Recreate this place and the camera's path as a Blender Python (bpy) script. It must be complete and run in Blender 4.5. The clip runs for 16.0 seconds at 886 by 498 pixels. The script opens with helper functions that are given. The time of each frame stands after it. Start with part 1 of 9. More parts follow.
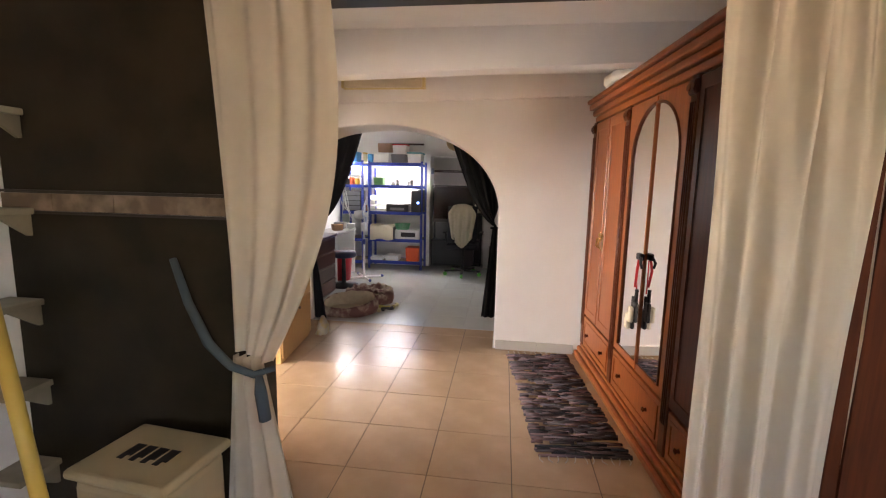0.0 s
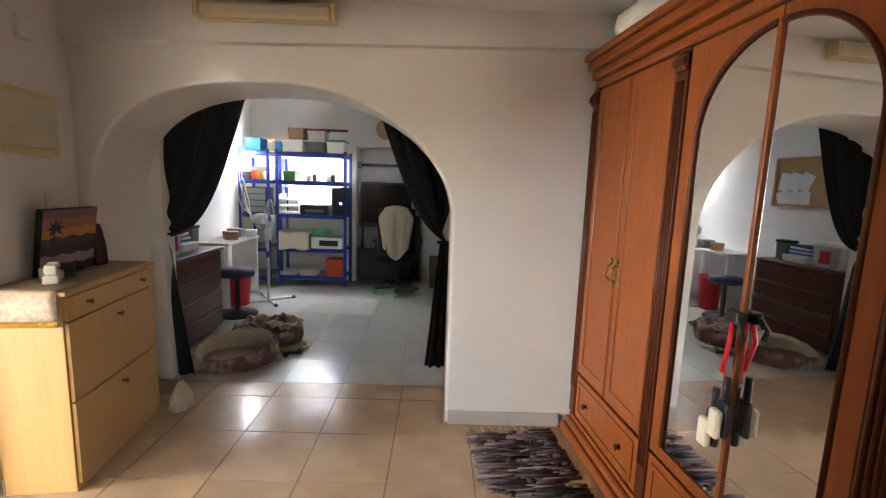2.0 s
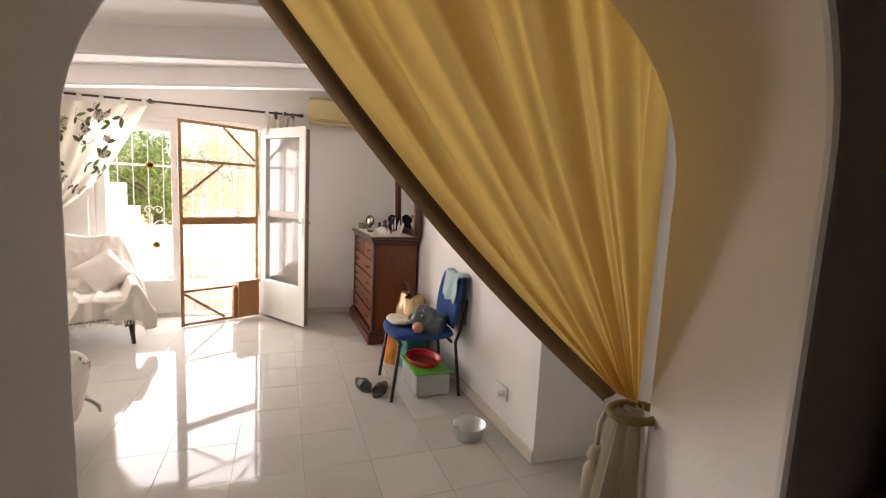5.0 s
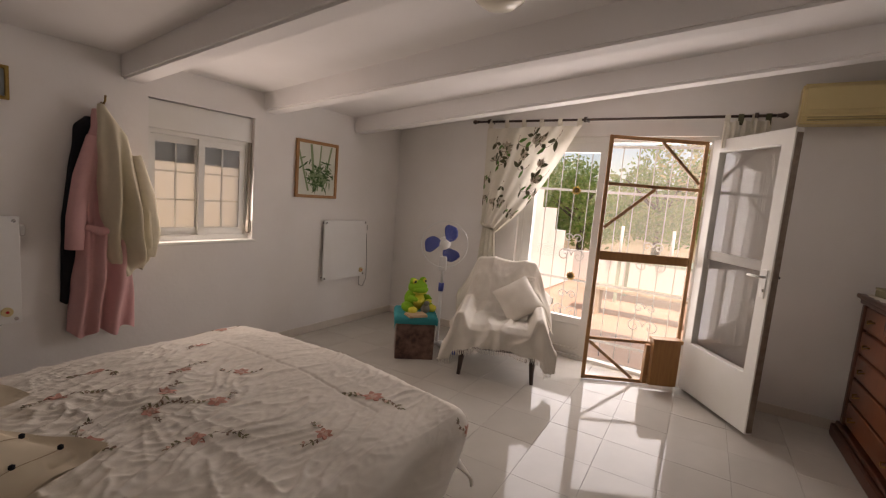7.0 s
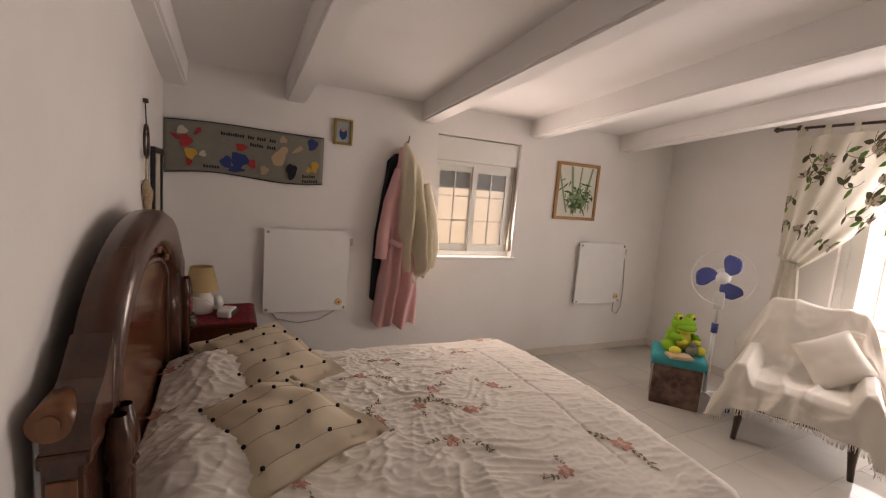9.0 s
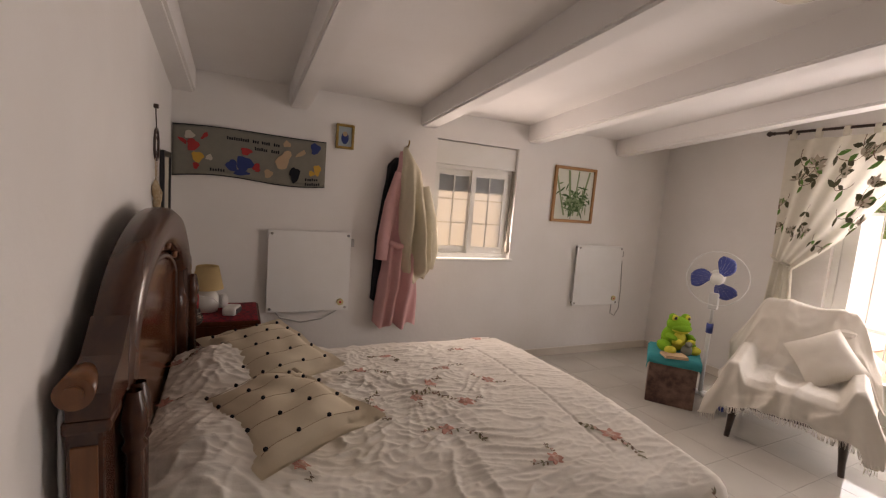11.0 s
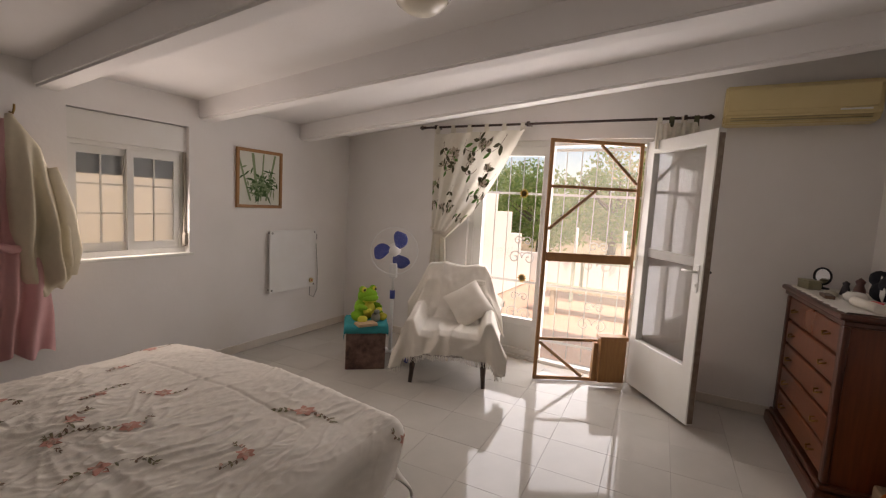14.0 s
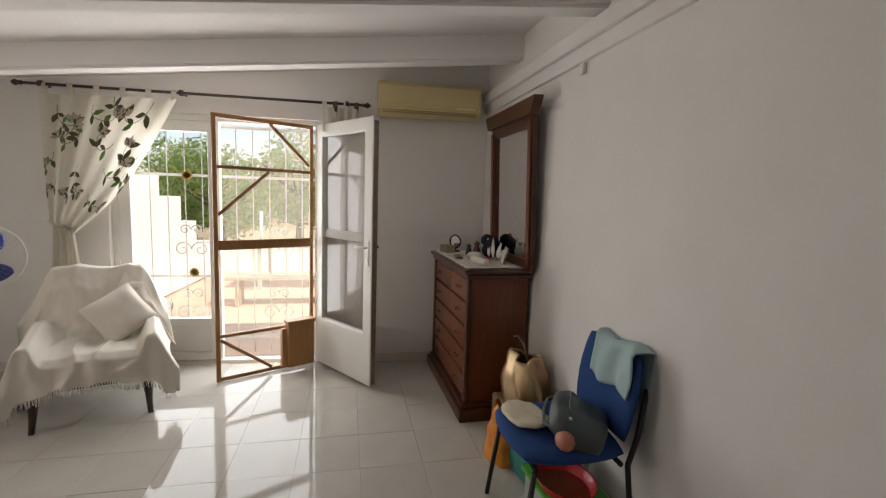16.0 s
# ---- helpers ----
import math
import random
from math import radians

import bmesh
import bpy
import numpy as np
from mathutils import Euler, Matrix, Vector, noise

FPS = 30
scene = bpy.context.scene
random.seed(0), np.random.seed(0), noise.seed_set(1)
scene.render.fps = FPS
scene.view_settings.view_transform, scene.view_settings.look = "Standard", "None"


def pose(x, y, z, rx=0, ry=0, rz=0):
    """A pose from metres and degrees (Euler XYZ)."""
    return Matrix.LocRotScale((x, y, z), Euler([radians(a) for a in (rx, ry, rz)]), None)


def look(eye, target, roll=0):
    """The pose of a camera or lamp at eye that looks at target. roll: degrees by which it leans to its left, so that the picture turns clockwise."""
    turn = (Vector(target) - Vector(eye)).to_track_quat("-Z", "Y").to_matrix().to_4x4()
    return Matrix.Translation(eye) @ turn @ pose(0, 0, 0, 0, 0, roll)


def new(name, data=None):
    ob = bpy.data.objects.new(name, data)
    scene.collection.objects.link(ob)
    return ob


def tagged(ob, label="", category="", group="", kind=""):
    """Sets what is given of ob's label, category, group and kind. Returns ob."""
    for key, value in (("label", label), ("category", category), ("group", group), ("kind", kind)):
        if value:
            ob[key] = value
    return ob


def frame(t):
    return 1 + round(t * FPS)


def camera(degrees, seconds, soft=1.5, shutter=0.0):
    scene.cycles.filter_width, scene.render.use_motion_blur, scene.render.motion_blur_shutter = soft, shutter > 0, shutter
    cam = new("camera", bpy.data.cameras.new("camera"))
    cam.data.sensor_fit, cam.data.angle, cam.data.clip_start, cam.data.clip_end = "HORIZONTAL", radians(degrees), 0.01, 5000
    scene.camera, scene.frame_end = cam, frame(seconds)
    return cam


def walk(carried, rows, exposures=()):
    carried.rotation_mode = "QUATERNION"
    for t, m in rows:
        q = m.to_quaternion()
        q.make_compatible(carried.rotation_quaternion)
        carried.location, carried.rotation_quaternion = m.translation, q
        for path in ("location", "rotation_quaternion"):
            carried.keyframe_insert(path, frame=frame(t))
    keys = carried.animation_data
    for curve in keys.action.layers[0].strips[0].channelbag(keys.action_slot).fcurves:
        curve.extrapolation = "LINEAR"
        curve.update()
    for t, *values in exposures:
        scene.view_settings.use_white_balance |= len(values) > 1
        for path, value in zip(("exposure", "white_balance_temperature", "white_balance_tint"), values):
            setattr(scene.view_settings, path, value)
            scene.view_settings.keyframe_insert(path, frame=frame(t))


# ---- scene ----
cam = camera(89.6, 16.0, 1.2)
PATH = [
    (0, (0.988, 0.783, 1.471), (0.726, 2.744, 1.18), 1.2),
    (0.5, (1.006, 1.061, 1.433), (1.008, 3.039, 1.14), 1.5),
    (1, (0.988, 1.381, 1.437), (1.134, 3.352, 1.136), 1.7),
    (1.5, (0.98, 1.765, 1.448), (1.137, 3.736, 1.147), 1.9),
    (2, (0.856, 2.129, 1.449), (0.889, 4.108, 1.16), 2.0),
    (2.5, (0.748, 2.464, 1.451), (0.484, 4.427, 1.175), 2.2),
    (3, (0.565, 2.752, 1.444), (-0.124, 4.612, 1.188), 2.2),
    (3.5, (0.325, 2.98, 1.437), (-0.817, 4.605, 1.199), 2.4),
    (4, (0.064, 3.189, 1.452), (-1.439, 4.488, 1.223), 3.0),
    (4.5, (-0.294, 3.229, 1.435), (-2.047, 4.164, 1.209), 3.2),
    (4.7, (-0.406, 3.238, 1.441), (-2.224, 4.038, 1.209), 3.0),
    (6.8, (-1.67, 3.011, 1.462), (-3.448, 2.126, 1.225), 4.6),
    (7, (-1.717, 2.984, 1.461), (-3.389, 1.912, 1.222), 4.7),
    (7.5, (-1.752, 2.942, 1.493), (-3.09, 1.479, 1.23), 4.8),
    (8, (-1.733, 2.94, 1.506), (-2.848, 1.301, 1.239), 4.7),
    (8.5, (-1.742, 2.962, 1.498), (-2.686, 1.219, 1.239), 4.8),
    (9, (-1.731, 2.948, 1.505), (-2.579, 1.155, 1.248), 4.7),
    (9.2, (-1.741, 2.952, 1.505), (-2.56, 1.148, 1.25), 4.6),
    (11.3, (-1.725, 3.045, 1.478), (-2.57, 1.246, 1.255), 4.7),
    (11.5, (-1.733, 3.038, 1.481), (-2.665, 1.283, 1.256), 4.6),
    (12, (-1.755, 3.013, 1.48), (-2.946, 1.419, 1.269), 4.4),
    (12.5, (-1.785, 3.051, 1.48), (-3.193, 1.646, 1.274), 4.0),
    (13, (-1.805, 3.084, 1.481), (-3.379, 1.868, 1.275), 3.7),
    (13.5, (-1.821, 3.105, 1.471), (-3.506, 2.048, 1.269), 3.4),
    (14, (-1.822, 3.111, 1.465), (-3.571, 2.162, 1.265), 3.2),
    (14.5, (-1.824, 3.116, 1.465), (-3.617, 2.253, 1.263), 3.0),
    (15, (-1.847, 3.144, 1.466), (-3.717, 2.464, 1.26), 2.8),
    (15.5, (-1.898, 3.164, 1.47), (-3.871, 2.915, 1.256), 2.2),
    (16, (-1.94, 3.201, 1.473), (-3.899, 3.535, 1.255), 1.9),
]
EXPOSURES = [(0, 5.6, 7900, 21), (1, 5.5, 7700, 18), (2, 5.3, 7300, 13), (2.5, 5.3, 7100, 12), (3, 4.6, 7200, 14), (3.5, 3.75, 7300, 18), (4, 2.9, 7500, 19), (4.7, 2.15, 7700, 21), (6.8, 0.5, 8000, 26), (8, 0.95, 8100, 27), (9, 1.15, 8100, 27), (11.3, 0.95, 8000, 26), (12, 0.05, 7900, 25), (12.5, -0.15, 7900, 25), (14, 0.6, 7700, 24), (15, 0.65, 7500, 19), (16, 0.75, 7300, 15)]
walk(cam, [(t, look(eye, target, roll)) for t, eye, target, roll in PATH], EXPOSURES)

# daylight
world = bpy.data.worlds.new("World")
scene.world = world
world.use_nodes = True
_n, _l = world.node_tree.nodes, world.node_tree.links
_sky = _n.new("ShaderNodeTexSky")
_sky.sky_type, _sky.sun_disc = "NISHITA", False
_sky.sun_elevation, _sky.sun_rotation = radians(50.5), radians(29)
_l.new(_sky.outputs[0], _n["Background"].inputs["Color"])
_n["Background"].inputs["Strength"].default_value = 0.11
sun = new("sun", bpy.data.lights.new("sun", "SUN"))
sun.data.energy, sun.data.angle, sun.data.color = 3.3, radians(0.53), (1, 0.95, 0.86)
sun.matrix_world = look((2.0, 3.6, 5.0), (0, 0, 0))


def area(name, eye, target, w, h, watts, color):
    d = bpy.data.lights.new(name, "AREA")
    d.shape, d.size, d.size_y, d.energy, d.color = "RECTANGLE", w, h, watts, color
    o = new(name, d)
    o.matrix_world = look(eye, target)
    return o


def bulb(name, at, watts, color, radius=0.03):
    d = bpy.data.lights.new(name, "POINT")
    d.energy, d.color, d.shadow_soft_size = watts, color, radius
    o = new(name, d)
    o.location = at
    return o


area("door_daylight", (-6.05, 2.0, 1.1), (-3, 2.0, 1.0), 1.6, 1.95, 33, (0.86, 0.94, 1))
area("window_daylight", (-3.6, -0.44, 1.35), (-3.6, 2, 1.1), 0.7, 0.6, 7, (1, 0.98, 0.95))

area("start_window_daylight", (2.1, -1.12, 1.5), (1.6, 2, 1.0), 0.6, 1.05, 0.26, (1, 0.97, 0.93))

# ---- materials ----
def hexc(r, g, b):
    return (r, g, b, 1)


def material(name, base, rough=0.6, metal=0.0, second=None, scale=6.0, detail=4.0, mix=0.5, bump=0.0, bump_scale=60.0, rand=0.0, coat=0.0, trans=0.0, stretch=(1, 1, 1), spec=0.5, rough_var=0.0):
    m = bpy.data.materials.new(name)
    m.use_nodes = True
    nt = m.node_tree
    N, L = nt.nodes, nt.links
    b = N["Principled BSDF"]
    b.inputs["Roughness"].default_value, b.inputs["Metallic"].default_value = rough, metal
    b.inputs["Coat Weight"].default_value, b.inputs["Specular IOR Level"].default_value = coat, spec
    b.inputs["Coat Roughness"].default_value = 0.08
    if trans:
        b.inputs["Transmission Weight"].default_value = trans
    co = N.new("ShaderNodeTexCoord")
    mp = N.new("ShaderNodeMapping")
    mp.inputs["Scale"].default_value = stretch
    L.new(co.outputs["Object"], mp.inputs["Vector"])
    n1 = N.new("ShaderNodeTexNoise")
    n1.inputs["Scale"].default_value, n1.inputs["Detail"].default_value = scale, detail
    L.new(mp.outputs[0], n1.inputs["Vector"])
    n2 = N.new("ShaderNodeTexNoise")
    n2.inputs["Scale"].default_value, n2.inputs["Detail"].default_value = scale * 0.17, 2
    L.new(co.outputs["Object"], n2.inputs["Vector"])
    ramp = N.new("ShaderNodeMapRange")
    ramp.inputs["From Min"].default_value, ramp.inputs["From Max"].default_value = 0.35, 0.65
    L.new(n1.outputs["Fac"], ramp.inputs["Value"])
    add = N.new("ShaderNodeMath")
    add.operation = "MULTIPLY_ADD"
    L.new(n2.outputs["Fac"], add.inputs[0])
    add.inputs[1].default_value = 0.8
    L.new(ramp.outputs[0], add.inputs[2])
    sub = N.new("ShaderNodeMath")
    sub.operation, sub.use_clamp = "MULTIPLY", True
    L.new(add.outputs[0], sub.inputs[0])
    sub.inputs[1].default_value = mix
    mx = N.new("ShaderNodeMix")
    mx.data_type = "RGBA"
    mx.inputs["A"].default_value = (*base, 1)
    mx.inputs["B"].default_value = (*(second or [c * 0.85 for c in base]), 1)
    L.new(sub.outputs[0], mx.inputs["Factor"])
    col = mx.outputs["Result"]
    if rand:
        info = N.new("ShaderNodeObjectInfo")
        hs = N.new("ShaderNodeHueSaturation")
        mr = N.new("ShaderNodeMapRange")
        mr.inputs["To Min"].default_value, mr.inputs["To Max"].default_value = 1 - rand, 1 + rand
        L.new(info.outputs["Random"], mr.inputs["Value"])
        L.new(mr.outputs[0], hs.inputs["Value"])
        L.new(col, hs.inputs["Color"])
        col = hs.outputs[0]
    L.new(col, b.inputs["Base Color"])
    if rough_var:
        rr = N.new("ShaderNodeMapRange")
        rr.inputs["To Min"].default_value, rr.inputs["To Max"].default_value = max(0.02, rough - rough_var), rough + rough_var
        L.new(n2.outputs["Fac"], rr.inputs["Value"])
        L.new(rr.outputs[0], b.inputs["Roughness"])
    if bump:
        n3 = N.new("ShaderNodeTexNoise")
        n3.inputs["Scale"].default_value, n3.inputs["Detail"].default_value = bump_scale, 3
        L.new(mp.outputs[0], n3.inputs["Vector"])
        bp = N.new("ShaderNodeBump")
        bp.inputs["Strength"].default_value, bp.inputs["Distance"].default_value = bump, 0.004
        L.new(n3.outputs["Fac"], bp.inputs["Height"])
        L.new(bp.outputs[0], b.inputs["Normal"])
    return m


def cloth(name, base, second=None, scale=25, through_light=0.3, bump=0.25, bump_scale=700, mix=0.3, stretch=(1, 1, 1)):
    m = material(name, base, 0.9, second=second, scale=scale, mix=mix, bump=bump, bump_scale=bump_scale, spec=0.2, stretch=stretch)
    if through_light:
        N, L = m.node_tree.nodes, m.node_tree.links
        b, out = N["Principled BSDF"], N["Material Output"]
        tr, ms = N.new("ShaderNodeBsdfTranslucent"), N.new("ShaderNodeMixShader")
        ms.inputs[0].default_value = through_light
        src = b.inputs["Base Color"].links[0].from_socket
        L.new(src, tr.inputs[0])
        L.new(b.outputs[0], ms.inputs[1])
        L.new(tr.outputs[0], ms.inputs[2])
        L.new(ms.outputs[0], out.inputs[0])
    return m


def emitter(name, color, strength):
    m = bpy.data.materials.new(name)
    m.use_nodes = True
    b = m.node_tree.nodes["Principled BSDF"]
    b.inputs["Base Color"].default_value = (*color, 1)
    b.inputs["Emission Color"].default_value = (*color, 1)
    b.inputs["Emission Strength"].default_value = strength
    return m


def glass(name, tint=(1, 1, 1), rough=0.0, weight=0.97):
    m = bpy.data.materials.new(name)
    m.use_nodes = True
    N, L = m.node_tree.nodes, m.node_tree.links
    N.remove(N["Principled BSDF"])
    tr, gl, ms, fr = N.new("ShaderNodeBsdfTransparent"), N.new("ShaderNodeBsdfGlossy"), N.new("ShaderNodeMixShader"), N.new("ShaderNodeLayerWeight")
    pw, sc_ = N.new("ShaderNodeMath"), N.new("ShaderNodeMath")
    pw.operation, sc_.operation = "POWER", "MULTIPLY_ADD"
    pw.inputs[1].default_value, sc_.inputs[1].default_value, sc_.inputs[2].default_value = 5, 0.9, 0.08
    tr.inputs[0].default_value = (*[c * weight for c in tint], 1)
    gl.inputs["Roughness"].default_value = rough
    fr.inputs["Blend"].default_value = 0.5
    L.new(fr.outputs["Facing"], pw.inputs[0])
    L.new(pw.outputs[0], sc_.inputs[0])
    L.new(sc_.outputs[0], ms.inputs[0])
    L.new(tr.outputs[0], ms.inputs[1])
    L.new(gl.outputs[0], ms.inputs[2])
    L.new(ms.outputs[0], N["Material Output"].inputs[0])
    return m


PLASTER = material("white_plaster", (0.80, 0.78, 0.76), 0.85, second=(0.72, 0.69, 0.66), scale=3, mix=0.35, bump=0.25, bump_scale=35)
CEIL = material("ceiling_paint", (0.80, 0.78, 0.77), 0.85, second=(0.73, 0.70, 0.68), scale=2.5, mix=0.4, bump=0.3, bump_scale=20)
BEIGE_TILE = material("beige_ceramic_tile", (0.42, 0.285, 0.18), 0.22, spec=0.34, second=(0.52, 0.37, 0.25), scale=5, mix=0.6, rand=0.05, rough_var=0.06)
WHITE_TILE = material("cream_ceramic_tile", (0.47, 0.445, 0.40), 0.06, second=(0.53, 0.505, 0.46), scale=4, mix=0.5, rand=0.03, rough_var=0.035, spec=0.3)
SKIRT = material("pale_skirting_tile", (0.68, 0.62, 0.55), 0.3, second=(0.60, 0.54, 0.47), scale=6, mix=0.5)
GREY_TILE = material("grey_ceramic_tile", (0.50, 0.50, 0.47), 0.2, second=(0.56, 0.56, 0.53), scale=4, mix=0.5, rand=0.03, rough_var=0.05)
GROUT_PALE = material("pale_tile_grout", (0.38, 0.36, 0.32), 0.9, scale=20)
GROUT = material("tile_grout", (0.15, 0.12, 0.09), 0.9, scale=20)
DARK_TILE = material("dark_wall_tile", (0.040, 0.028, 0.016), 0.4, second=(0.016, 0.012, 0.007), scale=4, mix=0.7, rand=0.08, spec=0.15)
WARD_WOOD = material("reddish_wood", (0.27, 0.072, 0.018), 0.3, spec=0.35, second=(0.18, 0.044, 0.012), scale=9, mix=0.6, stretch=(6, 6, 0.5), bump=0.06, bump_scale=40, coat=0.0)
# dark wood; on the near wardrobe doors its darkness stands for shade
WARD_DARK_SHADE = material("dark_and_shaded_reddish_wood", (0.095, 0.025, 0.010), 0.34, second=(0.055, 0.014, 0.007), scale=9, mix=0.6, stretch=(6, 6, 0.5), bump=0.05, bump_scale=40, spec=0.15)
DARK_WOOD = material("dark_brown_wood", (0.055, 0.028, 0.018), 0.35, second=(0.032, 0.016, 0.011), scale=9, mix=0.6, stretch=(6, 0.6, 6), bump=0.05, coat=0.2)
BEECH = material("beech_veneer", (0.58, 0.36, 0.15), 0.45, second=(0.52, 0.31, 0.12), scale=10, mix=0.5, stretch=(5, 5, 0.4), bump=0.03)
OAK = material("stained_pine", (0.40, 0.20, 0.07), 0.5, second=(0.30, 0.14, 0.05), scale=10, mix=0.6, stretch=(5, 5, 0.5), bump=0.05)
WHITE_PAINT = material("white_lacquer", (0.80, 0.80, 0.79), 0.35, second=(0.74, 0.73, 0.70), scale=8, mix=0.3)
WHITE_PLASTIC = material("white_plastic", (0.78, 0.77, 0.74), 0.4, scale=10, mix=0.2)
CREAM_PLASTIC = material("aged_cream_plastic", (0.68, 0.56, 0.30), 0.35, second=(0.61, 0.49, 0.24), scale=6, mix=0.4)
BLACK = material("black_plastic", (0.018, 0.018, 0.02), 0.45, scale=20, mix=0.4)
METAL_WHITE = material("white_powder_coat", (0.75, 0.75, 0.74), 0.4)
BRASS = material("aged_brass", (0.40, 0.26, 0.09), 0.32, 1.0, second=(0.24, 0.15, 0.05), scale=30)
CHROME = material("brushed_metal", (0.6, 0.6, 0.6), 0.25, 1.0)
BLUE_STEEL = material("blue_enamelled_steel", (0.012, 0.045, 0.36), 0.4, second=(0.01, 0.035, 0.27), scale=8)
BLACK_CURTAIN = cloth("black_curtain_cloth", (0.018, 0.019, 0.023), through_light=0.0)
CREAM_CURTAIN = cloth("cream_curtain_cloth", (0.64, 0.57, 0.47), second=(0.58, 0.51, 0.41), through_light=0.35)
YELLOW_CURTAIN = cloth("yellow_curtain_cloth", (0.80, 0.58, 0.20), second=(0.72, 0.50, 0.16), through_light=0.6)
WHITE_CLOTH = cloth("white_cotton", (0.70, 0.65, 0.58), second=(0.73, 0.70, 0.63), through_light=0.0)
MIRROR = material("mirror_glass", (0.9, 0.9, 0.9), 0.01, 1.0, mix=0.0)
GLASS = glass("clear_glass")
FROST = material("frosted_glass", (0.74, 0.76, 0.79), 0.5, trans=1.0, mix=0.1)

# ---- building blocks ----
def thing(name, m, label, category, group="", kind=""):
    o = new(name)
    o.empty_display_size = 0.1
    o.matrix_world = m
    return tagged(o, label, category, group, kind)


def mesh_of(name, bm, mats):
    me = bpy.data.meshes.new(name)
    bm.normal_update()
    bm.to_mesh(me)
    bm.free()
    for m in mats if isinstance(mats, (list, tuple)) else [mats]:
        me.materials.append(m)
    return me


def part(name, bm, mats, parent=None, label="", smooth=False, m=None):
    me = mesh_of(name, bm, mats)
    if smooth:
        for p in me.polygons:
            p.use_smooth = True
    o = new(name, me)
    if parent:
        o.parent = parent
    if m is not None:
        o.matrix_basis = m
    return tagged(o, label)


def box(bm, x0, x1, y0, y1, z0, z1, bev=0.0, seg=2, m=None, mi=0):
    vs = [bm.verts.new((x, y, z)) for x in (x0, x1) for y in (y0, y1) for z in (z0, z1)]
    fs = [bm.faces.new([vs[i] for i in q]) for q in ((0, 1, 3, 2), (4, 6, 7, 5), (0, 4, 5, 1), (2, 3, 7, 6), (0, 2, 6, 4), (1, 5, 7, 3))]
    for f in fs:
        f.material_index = mi
    out = vs
    if bev:
        es = list({e for f in fs for e in f.edges})
        r = bmesh.ops.bevel(bm, geom=es, offset=bev, segments=seg, affect="EDGES", profile=0.5, clamp_overlap=True)
        out = list({v for f in r["faces"] for v in f.verts} | {v for v in vs if v.is_valid})
        for f in r["faces"]:
            f.material_index = mi
    if m is not None:
        bmesh.ops.transform(bm, matrix=m, verts=out)
    return out


def tube(bm, pts, r, seg=8, closed=False, cap=True, mi=0):
    pts = [Vector(p) for p in pts]
    n = len(pts)
    rr = r if isinstance(r, (list, tuple)) else [r] * n
    rings, up = [], None
    for i, p in enumerate(pts):
        a = pts[i - 1] if (i or closed) else p
        b = pts[(i + 1) % n] if (i < n - 1 or closed) else p
        d = (b - a).normalized()
        if up is None:
            up = d.orthogonal().normalized()
        up = (up - d * up.dot(d)).normalized()
        side = d.cross(up)
        rings.append([bm.verts.new(p + (up * math.cos(k * 2 * math.pi / seg) + side * math.sin(k * 2 * math.pi / seg)) * rr[i]) for k in range(seg)])
    for i in range(n if closed else n - 1):
        A, B = rings[i], rings[(i + 1) % n]
        for k in range(seg):
            f = bm.faces.new((A[k], A[(k + 1) % seg], B[(k + 1) % seg], B[k]))
            f.material_index, f.smooth = mi, True
    if cap and not closed:
        for R in (rings[0][::-1], rings[-1]):
            f = bm.faces.new(R)
            f.material_index = mi
    return [v for R in rings for v in R]


def lathe(bm, prof, at=(0, 0, 0), seg=20, m=None, mi=0):
    rings = []
    for r, z in prof:
        if r < 1e-5:
            rings.append([bm.verts.new((at[0], at[1], at[2] + z))])
        else:
            rings.append([bm.verts.new((at[0] + r * math.cos(k * 2 * math.pi / seg), at[1] + r * math.sin(k * 2 * math.pi / seg), at[2] + z)) for k in range(seg)])
    for A, B in zip(rings, rings[1:]):
        for k in range(seg):
            q = [A[k % len(A)], A[(k + 1) % len(A)], B[(k + 1) % len(B)], B[k % len(B)]]
            q = list(dict.fromkeys(q))
            if len(q) > 2:
                f = bm.faces.new(q)
                f.material_index, f.smooth = mi, True
    vs = [v for R in rings for v in R]
    if m is not None:
        bmesh.ops.transform(bm, matrix=m, verts=vs)
    return vs


def sheet(bm, nu, nv, fn, mi=0, wrap=False):
    g = [[bm.verts.new(fn(i / nu, j / nv)) for j in range(nv + 1)] for i in range(nu if wrap else nu + 1)]
    for i in range(nu):
        for j in range(nv):
            f = bm.faces.new((g[i][j], g[(i + 1) % len(g)][j], g[(i + 1) % len(g)][j + 1], g[i][j + 1]))
            f.material_index, f.smooth = mi, True
    return g


def prism(bm, outline, y0, y1, axis="y", mi=0):
    """An outline of (a, b) pushed along an axis from y0 to y1: axis y takes (x, z), axis x takes (y, z), axis z takes (x, y)."""
    def at(a, b, c):
        return {"y": (a, c, b), "x": (c, a, b), "z": (a, b, c)}[axis]
    A = [bm.verts.new(at(a, b, y0)) for a, b in outline]
    B = [bm.verts.new(at(a, b, y1)) for a, b in outline]
    fs = [bm.faces.new(A), bm.faces.new(B[::-1])]
    n = len(outline)
    for i in range(n):
        fs.append(bm.faces.new((A[(i + 1) % n], A[i], B[i], B[(i + 1) % n])))
    for f in fs:
        f.material_index = mi
    bmesh.ops.recalc_face_normals(bm, faces=fs)
    return A + B


def solid(o, t, offset=-1):
    md = o.modifiers.new("thickness", "SOLIDIFY")
    md.thickness, md.offset = t, offset
    return o


def structure(name, bm, mats, label, category, smooth=False):
    o = part(name, bm, mats, smooth=smooth)
    return tagged(o, label, category, kind="structure")


